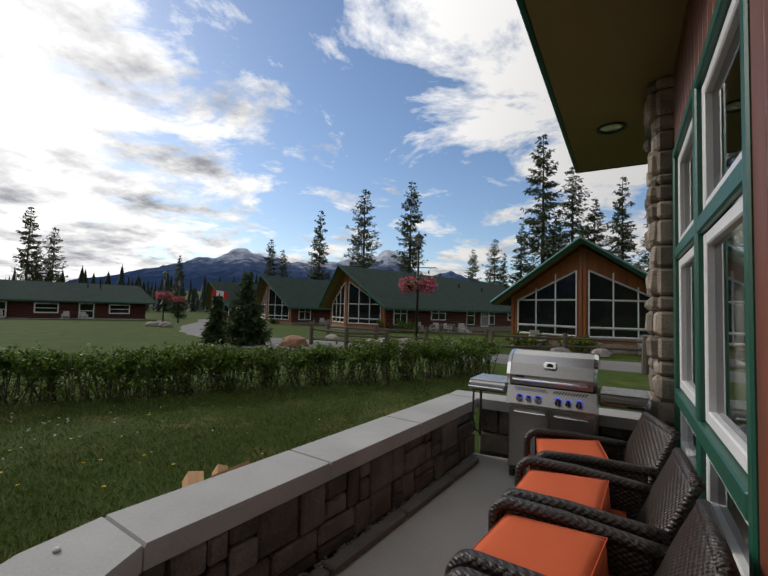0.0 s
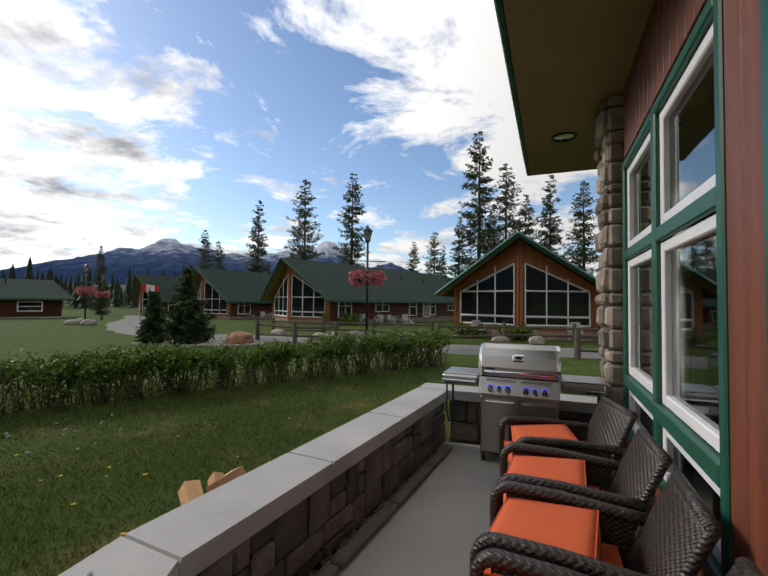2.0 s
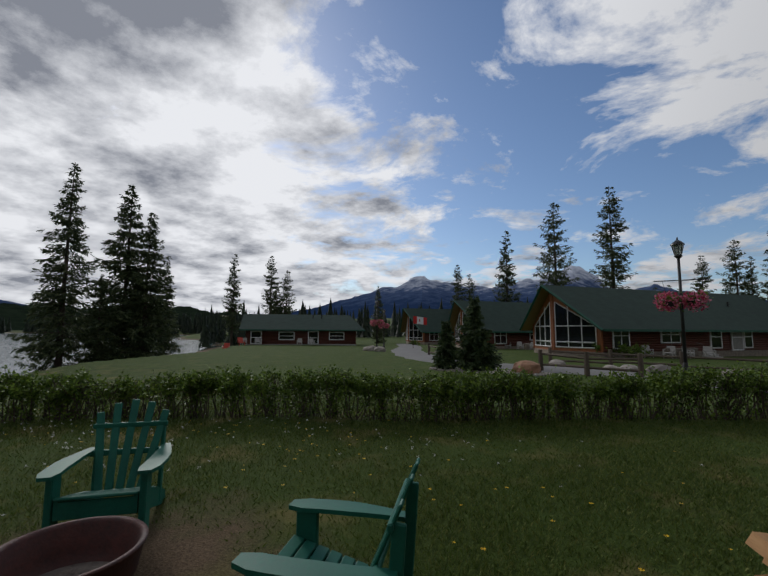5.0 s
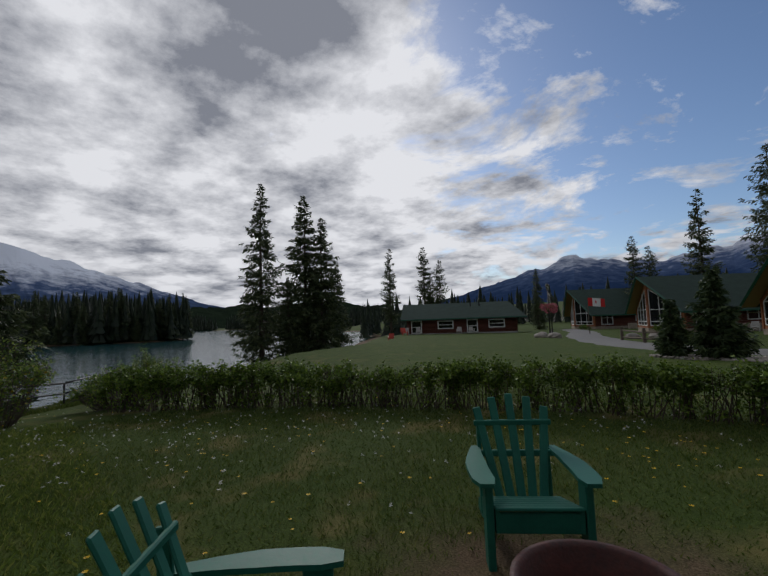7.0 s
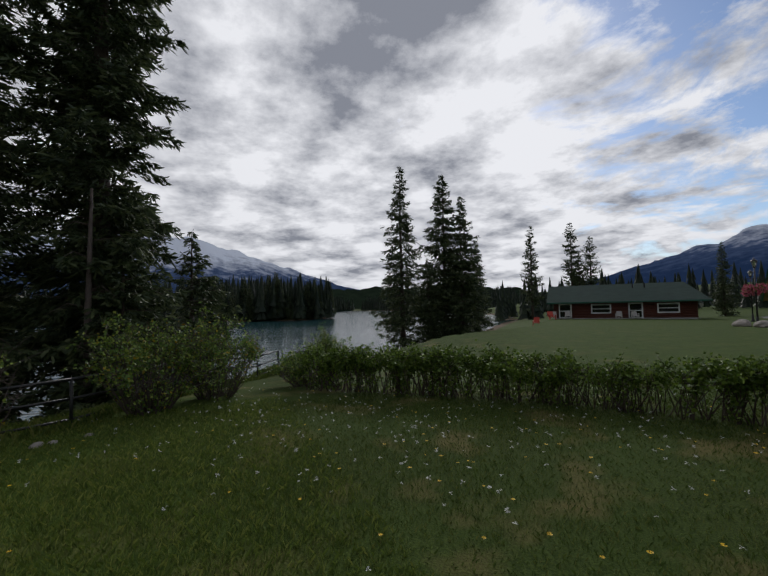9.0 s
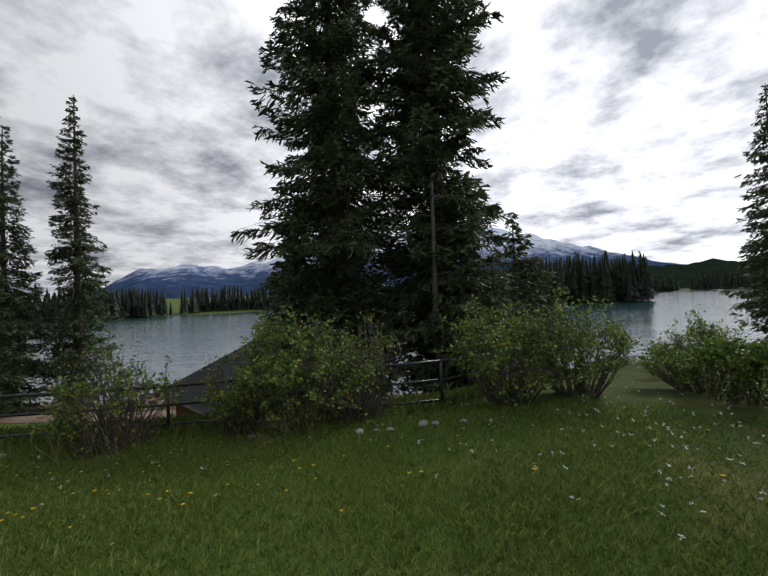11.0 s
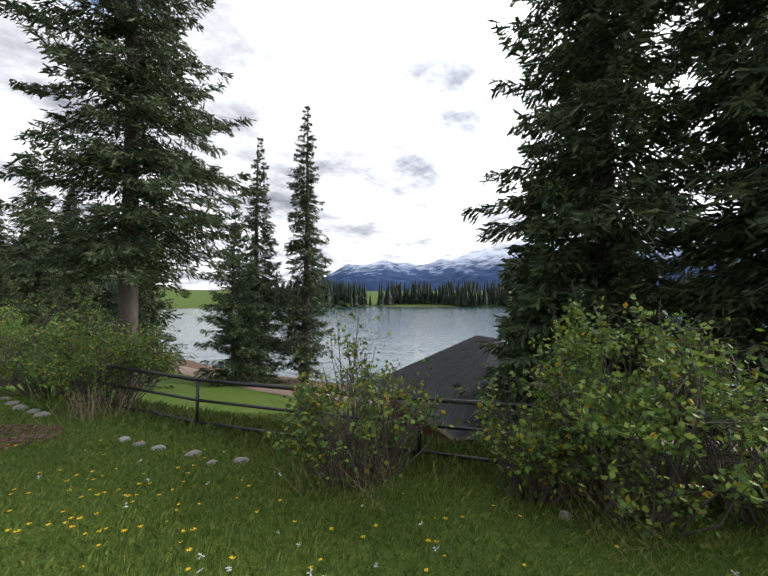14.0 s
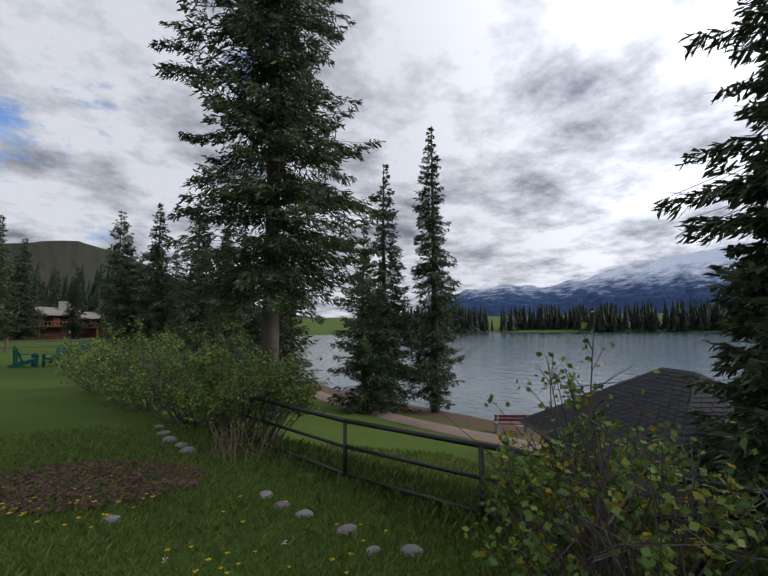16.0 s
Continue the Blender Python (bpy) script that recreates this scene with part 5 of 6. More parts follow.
def far_lodges():
    for x, y, a, s in ((5.8, -108, 10, 1.0), (-0.6, -113, -25, 0.9), (14.5, -106, 20, 1.0)):
        t = thing("guest_lodge", pose(x, y, -0.2, 0, 0, a) @ Matrix.Scale(s, 4), "two-storey red timber lodge with balcony among spruces", "building", "lodges behind the far lawn")
        part("wall", Mesh().box((0, 0, 2.4), (6, 5, 5.2)), LOG, t)
        part("roof", Mesh().add([(-3.5, -3, 4.6), (3.5, -3, 4.6), (3.5, 0, 6.3), (-3.5, 0, 6.3), (-3.5, 3.2, 4.6), (3.5, 3.2, 4.6)], [(0, 1, 2, 3), (3, 2, 5, 4), (0, 3, 4), (1, 5, 2), (0, 4, 5, 1)]), ROCK, t, "weathered pale shingle roof")
        part("chimney", Mesh().box((-0.9, 0.6, 6.4), (1.9, 1.2, 2.0), 0.05), ROCK, t)
        bal = part("balcony", Mesh().box((0.4, 3.2, 2.5), (4.6, 1.5, 0.2)), CEDAR, t)
        part("railing", Mesh().box((0.4, 3.9, 3.45), (4.6, 0.08, 0.1)), CEDAR, bal)
        for k in range(9):
            part("baluster", Mesh().box((-1.8 + 0.55 * k, 3.9, 3.0), (0.12, 0.06, 0.85)), CEDAR, bal)
        for x2 in (-1.0, 1.4):
            part("window", Mesh().box((x2, 2.52, 3.6), (1.3, 0.1, 1.5)), FARGLASS, t)
        for x2 in (-1.8, 2.6):
            part("post", Mesh().box((x2, 3.85, 1.2), (0.2, 0.2, 2.6)), CEDAR, t)


far_lodges()


def boathouse():
    x, y = -20.9, -11.6
    t = thing("boathouse", pose(x, y, -3.6, 0, 0, -30), "small red boathouse with dark shingled hip roof below the bank", "building")
    part("wall", Mesh().box((0, 0, 0.85), (5.2, 6.4, 1.8)), LOG, t)
    e, zt, ze = 0.55, 3.85, 1.75
    a, b = 2.6 + e, 3.2 + e
    corners = [(-a, -b, ze), (a, -b, ze), (a, b, ze), (-a, b, ze)]
    ridge = [(0, -0.6, zt), (0, 0.6, zt)]
    roof = part("roof", Mesh().add(corners + ridge, [(0, 1, 4), (1, 2, 5, 4), (2, 3, 5), (3, 0, 4, 5), (3, 2, 1, 0)]), DARKROOF, t, "dark shingle hip roof")
    # overlapping shingle courses on each slope
    m = Mesh()
    for i, j, r0, r1 in ((0, 1, 0, 0), (1, 2, 0, 1), (2, 3, 1, 1), (3, 0, 1, 0)):
        p, q = Vector(corners[i]), Vector(corners[j])
        u, v = Vector(ridge[r0]), Vector(ridge[r1])
        nrm = (q - p).cross(u - p).normalized()
        for k in range(24):
            s0, s1 = k / 24, (k + 1) / 24
            l0, l1 = p.lerp(u, s0), q.lerp(v, s0)
            h0, h1 = p.lerp(u, s1), q.lerp(v, s1)
            cnt = max(2, int((l1 - l0).length / 0.28))
            for c in range(cnt):
                f0, f1 = c / cnt + 0.006, (c + 1) / cnt - 0.006
                lift = 0.022 + 0.008 * ((c * 7 + k * 3) % 5) / 5
                m.add([l0.lerp(l1, f0) + nrm * lift, l0.lerp(l1, f1) + nrm * lift, h0.lerp(h1, f1) + nrm * 0.006, h0.lerp(h1, f0) + nrm * 0.006], [(0, 1, 2, 3)])
    tagged(part("shingles", m, DARKROOF, roof), kind="stuff")
    for i, j in ((0, 1), (1, 2), (2, 3), (3, 0)):
        part("eave_board", Mesh().tube([corners[i], corners[j]], 0.07, 4), WEATHER, t)


boathouse()


# ---------- posts, rails, lamps ----------
def lake_fence():
    t = thing("metal_fence", pose(0, 0, 0), "black painted tubular metal fence on the bank", "fence")
    tops = []
    for x, y in FENCE:
        z = ground_z(x, y)
        tops.append(Vector((x, y, z)))
        part("post", Mesh().tube([(x, y, z - 0.2), (x, y, z + 0.72)], 0.026, 8), BLACK, t, smooth=True)
    for a, b in zip(tops, tops[1:]):
        for h, r in ((0.72, 0.028), (0.42, 0.022), (0.10, 0.022)):
            part("rail", Mesh().tube([a + Vector((0, 0, h)), b + Vector((0, 0, h))], r, 8), BLACK, t, smooth=True)


lake_fence()


def rail_fence(points, label="weathered split-rail fence beside the lane"):
    t = thing("rail_fence", pose(0, 0, 0), label, "fence", "rail fences")
    rng = random.Random(len(points))
    prev = None
    for x, y in points:
        z = ground_z(x, y)
        part("post", Mesh().tube([(x, y, z - 0.2), (x + rng.uniform(-0.02, 0.02), y, z + 0.95)], [0.11, 0.09], 7), WEATHER, t)
        p = Vector((x, y, z))
        if prev:
            for h in (0.32, 0.72):
                part("rail", Mesh().tube([prev + Vector((0, 0, h + rng.uniform(-0.05, 0.05))), p + Vector((0, 0, h + rng.uniform(-0.05, 0.05)))], [0.06, 0.05], 6), WEATHER, t)
        prev = p


rail_fence([(11.2, 11.6), (7.4, 13.2)])
rail_fence([(13.5, 17.0), (10.4, 18.8), (7.4, 19.8), (4.0, 18.9)])
rail_fence([(-0.6, 18.0), (-2.4, 18.2), (-4.3, 19.6)])
rail_fence([(4.2, 21.6), (1.2, 22.6), (-1.6, 23.2), (-4.4, 23.6)])
rail_fence([(-9.5, 24.6), (-11.6, 26.4), (-13.8, 29.4)])
rail_fence([(-16, -47), (-10, -46.5), (-5, -46), (0, -45.5), (5, -45)], "weathered split-rail fence beyond the far lawn")


def lamp_post(x, y, s=1.0):
    z = ground_z(x, y)
    t = thing("street_lamp", pose(x, y, z) @ Matrix.Scale(s, 4), "black lantern lamp post with pink hanging flower baskets", "lamp", "lamp posts along the lane")
    part("base", Mesh().lathe([(0.16, 0), (0.16, 0.1), (0.10, 0.2), (0.085, 0.6), (0.06, 0.7)], 12), BLACK, t, smooth=True)
    part("pole", Mesh().tube([(0, 0, 0.6), (0, 0, 4.25)], [0.06, 0.045], 10), BLACK, t, smooth=True)
    la = part("lantern", Mesh().lathe([(0.05, 4.2), (0.13, 4.28), (0.10, 4.32)], 8), BLACK, t)
    part("lantern_glass", Mesh().lathe([(0.10, 4.32), (0.17, 4.66)], 8), LAMPGLASS, la)
    for k in range(8):
        a = 2 * math.pi * k / 8
        part("lantern_bar", Mesh().tube([(0.10 * math.cos(a), 0.10 * math.sin(a), 4.32), (0.175 * math.cos(a), 0.175 * math.sin(a), 4.66)], 0.012, 4), BLACK, la)
    part("lantern_cap", Mesh().lathe([(0.21, 4.66), (0.2, 4.70), (0.10, 4.80), (0.03, 4.84), (0.02, 4.93), (0.001, 4.95)], 12), BLACK, la, smooth=True)
    part("bracket", Mesh().tube([(-0.75, 0, 3.45), (0.75, 0, 3.45)], 0.02, 6), BLACK, t)
    rs = np.random.RandomState(int(abs(x) * 10))
    for sx in (-1, 1):
        c = np.array([0.36 * sx, 0, 2.74])
        P = rs.normal(size=(420, 3))
        P /= np.linalg.norm(P, axis=1)[:, None]
        P *= rs.uniform(0.55, 1.05, (420, 1)) * np.array([0.42, 0.40, 0.36])
        me = quads("flowers", leaf_quads(c + P, 0.09, 0.08, rs), PINK)
        ob = new("flowers", me)
        ob.parent, ob["label"], ob["kind"] = t, "pink and white hanging flowers", "stuff"
        Q = rs.normal(size=(160, 3)) * np.array([0.2, 0.2, 0.16])
        ob = new("leaves", quads("leaves", leaf_quads(c + Q + np.array([0, 0, 0.04]), 0.12, 0.06, rs), HEDGE))
        ob.parent = t
        part("basket", Mesh().lathe([(0.02, 2.55), (0.16, 2.62), (0.22, 2.78)], 12, (0.36 * sx, 0, -0.04)), RUBBER, t)
        part("chain", Mesh().tube([(0.36 * sx, 0, 2.76), (0.5 * sx, 0, 3.45)], 0.008, 4), BLACK, t)


lamp_post(0.66, 17.3, 1.02)
lamp_post(-21.4, 34.5)
lamp_post(-27, 46)


def flag():
    x, y = -21.5, 43
    z = ground_z(x, y)
    t = thing("flagpole", pose(x, y, z, 0, 0, 35), "grey flagpole with a red and white flag", "flag")
    part("pole", Mesh().tube([(0, 0, 0), (0, 0, 3.9)], 0.04, 8), WEATHER, t)
    for i, mtl in ((0, FLAGRED), (1, WHITE), (2, FLAGRED)):
        m = Mesh()
        nn = 6
        w = 0.42 if i != 1 else 0.75
        x0 = (0.05, 0.47, 1.22)[i]
        v = [(x0 + w * k / nn, 0.06 * math.sin((x0 + w * k / nn) * 5), zz - 0.12 * (x0 + w * k / nn)) for zz in (2.95, 3.8) for k in range(nn + 1)]
        part("flag_panel", m.add(v, [(k, k + 1, nn + 2 + k, nn + 1 + k) for k in range(nn)]), mtl, t)
    part("leaf_emblem", Mesh().box((0.84, 0.02, 3.3), (0.3, 0.14, 0.36), 0.05), FLAGRED, t)


flag()


def patio_chairs():
    """Pale lattice chairs in front of the cabins."""
    t = None
    for x, y, a in ((0.9, 38.6, 20), (2.3, 38.2, -30), (3.6, 39.2, 60), (5.0, 39.8, 10), (10.2, 34, 0), (11.8, 34.6, 40), (7.0, 22.6, 10), (8.3, 22.0, -15), (9.6, 21.4, 20), (13.0, 19.9, 10), (11.4, 20.6, -20), (14.6, 19.2, 30), (-13, 53, 0), (-11.4, 52.4, 30), (-9.8, 51.8, 0), (-43.5, 40.4, 50), (-44.8, 39.2, 20), (-39.4, 44.2, 30), (-38.2, 45.4, 60)):
        m = pose(x, y, ground_z(x, y) + 0.02, 0, 0, a)
        if t:
            copy_thing(t, m)
            continue
        t = thing("patio_chair", m, "pale grey lattice patio armchair before a cabin", "chair", "patio chairs by the cabins")
        part("seat", Mesh().box((0, 0, 0.42), (0.6, 0.58, 0.1), 0.03), WICKW, t)
        part("backrest", Mesh().box((0, 0.28, 0.68), (0.6, 0.07, 0.5), 0.03), WICKW, t)
        for sx in (-1, 1):
            part("armrest", Mesh().box((0.31 * sx, 0, 0.64), (0.07, 0.6, 0.05), 0.01), WICKW, t)
            for s2 in (-1, 1):
                part("leg", Mesh().box((0.31 * sx, 0.26 * s2, 0.31), (0.06, 0.06, 0.62)), WICKW, t)
            part("lattice", Mesh().tube([(0.31 * sx, -0.25, 0.1), (0.31 * sx, 0.25, 0.6)], 0.02, 4).tube([(0.31 * sx, 0.25, 0.1), (0.31 * sx, -0.25, 0.6)], 0.02, 4), WICKW, t)
        part("lattice", Mesh().tube([(-0.28, -0.28, 0.08), (0.28, -0.28, 0.38)], 0.02, 4).tube([(0.28, -0.28, 0.08), (-0.28, -0.28, 0.38)], 0.02, 4), WICKW, t)


patio_chairs()


def small_furniture():
    for x, y, a in ((-44.6, 36.2, 40), (-43.2, 37.4, 70)):
        t = thing("red_chair", pose(x, y, ground_z(x, y), 0, 0, a), "bright red wooden garden chair near the lake", "chair", "red chairs")
        part("seat", Mesh().box((0, 0, 0.35), (0.7, 0.8, 0.08)), REDSEAT, t)
        part("backrest", Mesh().box((0, 0.42, 0.65), (0.7, 0.06, 0.75), 0, Euler((radians(-20), 0, 0)).to_matrix()), REDSEAT, t)
        for sx in (-1, 1):
            part("leg", Mesh().box((0.36 * sx, -0.2, 0.28), (0.08, 0.12, 0.56)), REDSEAT, t)
            part("armrest", Mesh().box((0.38 * sx, 0, 0.58), (0.14, 0.8, 0.04)), REDSEAT, t)
    x, y = -23.9, -20.3
    t = thing("park_bench", pose(x, y, ground_z(x, y) + 0.05, 0, 0, -35), "red slatted park bench with stone ends by the path", "bench")
    for k in range(3):
        part("seat_slat", Mesh().box((0, -0.15 + 0.14 * k, 0.45), (1.7, 0.12, 0.05), 0.01), BENCHRED, t)
    for k in range(2):
        part("back_slat", Mesh().box((0, 0.24 + 0.03 * k, 0.66 + 0.17 * k), (1.7, 0.05, 0.14), 0.01), BENCHRED, t)
    for sx in (-1, 1):
        part("leg", Mesh().box((0.7 * sx, 0, 0.24), (0.14, 0.5, 0.48), 0.03), CONCRETE, t)
        part("back_post", Mesh().box((0.7 * sx, 0.28, 0.6), (0.08, 0.06, 0.55), 0.01), CONCRETE, t)
    t = thing("picnic_table", pose(-5.5, -33.5, ground_z(-5.5, -33.5), 0, 0, 8), "brown wooden picnic table on the far lawn", "table")
    part("tabletop", Mesh().box((0, 0, 0.74), (1.8, 0.75, 0.05), 0.01), WEATHER, t)
    for sy in (-1, 1):
        part("bench_plank", Mesh().box((0, 0.65 * sy, 0.44), (1.8, 0.26, 0.05), 0.01), WEATHER, t)
    for sx in (-1, 1):
        part("leg", Mesh().tube([(0.7 * sx, -0.6, 0), (0.7 * sx, 0.25, 0.72)], 0.05, 4).tube([(0.7 * sx, 0.6, 0), (0.7 * sx, -0.25, 0.72)], 0.05, 4), WEATHER, t)


small_furniture()


# ---------- trees ----------
def conifer_meshes(name, H, R, seed, sprays=26, levels=None, bare=0.12, droop=0.35, material=None, sparse=0.0, slim=0.9, size=1.0):
    """Trunk and crown meshes of a spruce of height H and crown radius R."""
    rs = np.random.RandomState(seed)
    material = material or PINE
    tr = Mesh()
    bend = rs.normal(size=2) * 0.01 * H
    pts = [(bend[0] * math.sin(k / 8 * 3), bend[1] * math.sin(k / 8 * 2.3), -0.5 + (H + 0.4) * k / 8) for k in range(9)]
    r0 = 0.012 * H + 0.07
    tr.tube(pts, [r0 * (1 - 0.93 * k / 8) for k in range(9)], 9)
    levels = levels or int(H * 2.6)
    B, Dr, Ln, Wd = [], [], [], []
    for i in range(levels):
        s = (i + rs.rand() * 0.8) / levels
        z = H * (bare + (1 - bare) * s)
        prof = (1 - s) ** slim * (0.86 + 0.28 * rs.rand())
        if s < 0.12:
            prof *= 0.6 + 3 * s
        nb = 4 + int(3 * rs.rand()) if s < 0.85 else 4
        gap = 1.5 * H * (1 - bare) / levels
        for b in range(nb):
            if rs.rand() < sparse:
                continue
            a = rs.rand() * 2 * math.pi
            L = max(0.1, R * prof * rs.uniform(0.55, 1.08) * (1 + 0.2 * math.sin(a + seed + 11 * s) * math.sin(2 * a + 5 * s)))
            zb = min(z + rs.normal() * gap * (1 - s) ** 0.5, H * 0.985)
            sag = droop * rs.uniform(0.35, 1.5)
            out = np.array([math.cos(a), math.sin(a), 0])
            n = max(4, int(sprays * L / R) + 3)
            knots = rs.uniform(0.12, 1.0, 6)
            q = np.sort(np.where(rs.rand(n) < 0.3, np.clip(knots[rs.randint(0, 6, n)] + rs.normal(size=n) * 0.05, 0.08, 1.0), rs.uniform(0.1, 1.0, n)))
            dz = -sag * L * q ** 1.4 + 0.22 * L * q ** 3 + (0.25 * L * q if s > 0.75 else 0) - rs.rand(n) ** 2 * 0.2 * min(L, 1.8) * (1.1 - 0.5 * q)
            base = np.array([0, 0, zb]) + out * (L * q)[:, None] + np.stack([0 * q, 0 * q, dz], 1)
            side = np.array([-out[1], out[0], 0])
            sp = rs.normal(size=n) * 0.17 * L * (1.05 - q)
            base = base + side * sp[:, None]
            d = out * rs.uniform(0.3, 1.0, n)[:, None] + side * rs.normal(size=n)[:, None] * 0.7 + np.array([0, 0, 1]) * rs.uniform(-0.95, 0.2, n)[:, None]
            d /= np.linalg.norm(d, axis=1)[:, None]
            B.append(base)
            Dr.append(d)
            Ln.append((0.17 + 0.26 * rs.rand(n)) * (0.55 + 0.45 * L / R) * size)
            Wd.append((0.032 + 0.036 * rs.rand(n)) * size)
            if L > 0.5 and b % 2 == 0:
                e = base[-1]
                tr.tube([(0, 0, zb), tuple((np.array([0, 0, zb]) + e) / 2 + np.array([0, 0, 0.05 * L])), tuple(e)], [0.012 + 0.012 * L, 0.012, 0.005], 3, False)
    P = needle_quads(np.concatenate(B), np.concatenate(Dr), np.concatenate(Ln), np.concatenate(Wd), rs)
    return tr.data("trunk", BARK, True), quads("crown", P, material)


def conifer(x, y, z, meshes, label, group="", scale=1.0, turn=0.0):
    t = thing("spruce_tree", pose(x, y, z, 0, 0, turn) @ Matrix.Scale(scale, 4), label, "tree", group)
    for nm, me in zip(("trunk", "crown"), meshes):
        new(nm, me).parent = t
    return t


def plant_trees():
    g = ground_z
    conifer(-12.7, -22.3, g(-12.7, -22.3), conifer_meshes("a", 27, 4.8, 21, 280, 88, 0.18, 0.45, size=1.0, slim=0.5), "tall dark spruce with bare lower trunk on the bank")
    conifer(-18.4, -6.9, g(-18.4, -6.9), conifer_meshes("b", 22, 3.2, 22, 270, 96, 0.05, 0.42, size=0.9, slim=0.5), "tall dense dark spruce standing on the bank")
    conifer(-18.6, -4.0, g(-18.6, -4.0), conifer_meshes("c", 22, 2.5, 23, 240, 96, 0.06, 0.4, size=0.9, slim=0.5), "tall dark spruce with a bare lower trunk")
    conifer(-16.6, -7.6, g(-16.6, -7.6), conifer_meshes("d", 6.2, 1.9, 24, 110, 40, 0.04, 0.2, PINE_L), "young spruce in front of a taller one")
    conifer(-18.3, -8.7, g(-18.3, -8.7), conifer_meshes("d4", 7.5, 2.2, 37, 170, 44, 0.04, 0.25, size=0.9), "short dense spruce beside a tall one")
    conifer(-17.2, -3.2, g(-17.2, -3.2), conifer_meshes("d2", 5.0, 1.9, 34, 90, 34, 0.05, 0.2), "short bushy spruce below taller ones")
    conifer(-21.5, -1.8, g(-21.5, -1.8), conifer_meshes("d3", 6.5, 2.4, 35, 90, 36, 0.05, 0.2), "short spruce on the bank beside tall ones")
    snag = thing("dead_tree", pose(-16.9, -3.9, g(-16.9, -3.9)), "bare grey dead tree trunk on the bank", "tree")
    part("trunk", Mesh().tube([(0, 0, -0.2), (0.03, 0, 3), (0, 0.05, 6.2)], [0.09, 0.075, 0.03], 8), TWIG, snag, smooth=True)
    for k in range(9):
        z = 2.5 + 0.4 * k
        part("branch", Mesh().tube([(0, 0, z), (0.4 * math.cos(k * 2.4), 0.4 * math.sin(k * 2.4), z + 0.1), (0.8 * math.cos(k * 2.4), 0.8 * math.sin(k * 2.4), z - 0.15)], [0.02, 0.012, 0.004], 4), TWIG, snag)
    conifer(-24.5, -27.0, g(-24.5, -27), conifer_meshes("e", 19.0, 2.3, 25, 110, 84, 0.05, 0.35, size=0.95, slim=0.7), "slender spruce at the water's edge", "spruces at the water's edge")
    conifer(-21.7, -28.2, g(-21.7, -28.2), conifer_meshes("f", 16.0, 2.6, 26, 110, 74, 0.04, 0.35, size=0.95), "slender spruce at the water's edge", "spruces at the water's edge")
    conifer(-19.6, -27.2, g(-19.6, -27.2), conifer_meshes("f2", 10.8, 2.9, 27, 140, 56, 0.03, 0.25, PINE_L, size=0.95), "broad young spruce beside the shore path", "spruces at the water's edge")
    conifer(-14.6, -25.5, g(-14.6, -25.5), conifer_meshes("f3", 7.5, 2.0, 28, 40, 28, 0.04, 0.25, size=1.2), "low spruce under a taller one")
    # point by the lawn
    v1 = conifer_meshes("g", 22.5, 4.0, 31, 60, 74, 0.03, 0.35, size=1.9, slim=0.75)
    v2 = conifer_meshes("h", 21.0, 4.8, 32, 80, 80, 0.03, 0.35, size=1.9, slim=0.75)
    conifer(-49.5, 20.2, g(-49.5, 20.2), v1, "tall spruce standing against the lake", "spruces on the point")
    conifer(-48.2, 25.2, g(-48.2, 25.2), v2, "tall dense spruce standing against the lake", "spruces on the point")
    conifer(-46.6, 26.8, g(-46.6, 26.8), v2, "tall dense spruce standing against the lake", "spruces on the point", 0.84, 70)
    conifer(-48.0, 30.0, g(-48, 30), v1, "smaller spruce at the edge of a group", "spruces on the point", 0.55, 120)
    conifer(-47.5, 22.6, g(-47.5, 22.6), v2, "smaller spruce at the edge of a group", "spruces on the point", 0.5, 200)
    # airy pines behind the cabins
    pines = [conifer_meshes("p%d" % k, 20, r, 40 + k, 56, 58, 0.12, 0.12, sparse=0.25, size=1.7, slim=0.55) for k, r in ((0, 3.2), (1, 3.8), (2, 2.6))]
    rs = np.random.RandomState(5)
    k = 1.3
    for i, (x, y, top) in enumerate(((17.8, 58, 26.6), (21.4, 56.8, 21.6), (26.7, 54.5, 19.5), (24, 56, 17), (30, 52, 18), (20, 59, 15), (-0.5, 60.5, 20.7), (-7.4, 60, 19.4), (-13.7, 58.8, 15.8), (-20.2, 56.8, 11), (-18.6, 57.3, 9.6), (-30.6, 51.7, 7.4), (8.6, 60, 10.5), (11.6, 59.5, 12), (13, 60, 10), (15, 58, 14), (4, 61, 7), (-46.7, 39.3, 12), (-43.3, 43, 12), (-41.7, 44.5, 10), (-41.9, 42.8, 8), (34, 50, 19), (38, 46, 17))):
        wx, wy = 0.628 + (x - 0.628) * k, 0.487 + (y - 0.487) * k
        if i in (11,):
            conifer(wx, wy, -1.0, v1, "dark spruce beyond the lane", "trees behind the cabins", 11 / 22.5, 30)
            continue
        h = 1.5 + (top - 1.5) * k + 1.2
        conifer(wx, wy, -1.0, pines[i % 3], "airy wind-worn spruce behind the cabins", "trees behind the cabins", h / 20, rs.uniform(0, 360))
    # young spruces by the lane
    conifer(-8.05, 17.7, g(-8, 17.7), conifer_meshes("y1", 2.2, 0.6, 61, 60, 28, 0.03, 0.1, PINE_L), "small dark young spruce beside the lane", "young spruces")
    conifer(-6.7, 17.6, g(-6.7, 17.6), conifer_meshes("y2", 3.2, 1.0, 62, 80, 36, 0.03, 0.05, PINE_L), "young grey-green spruce beside the lane", "young spruces")
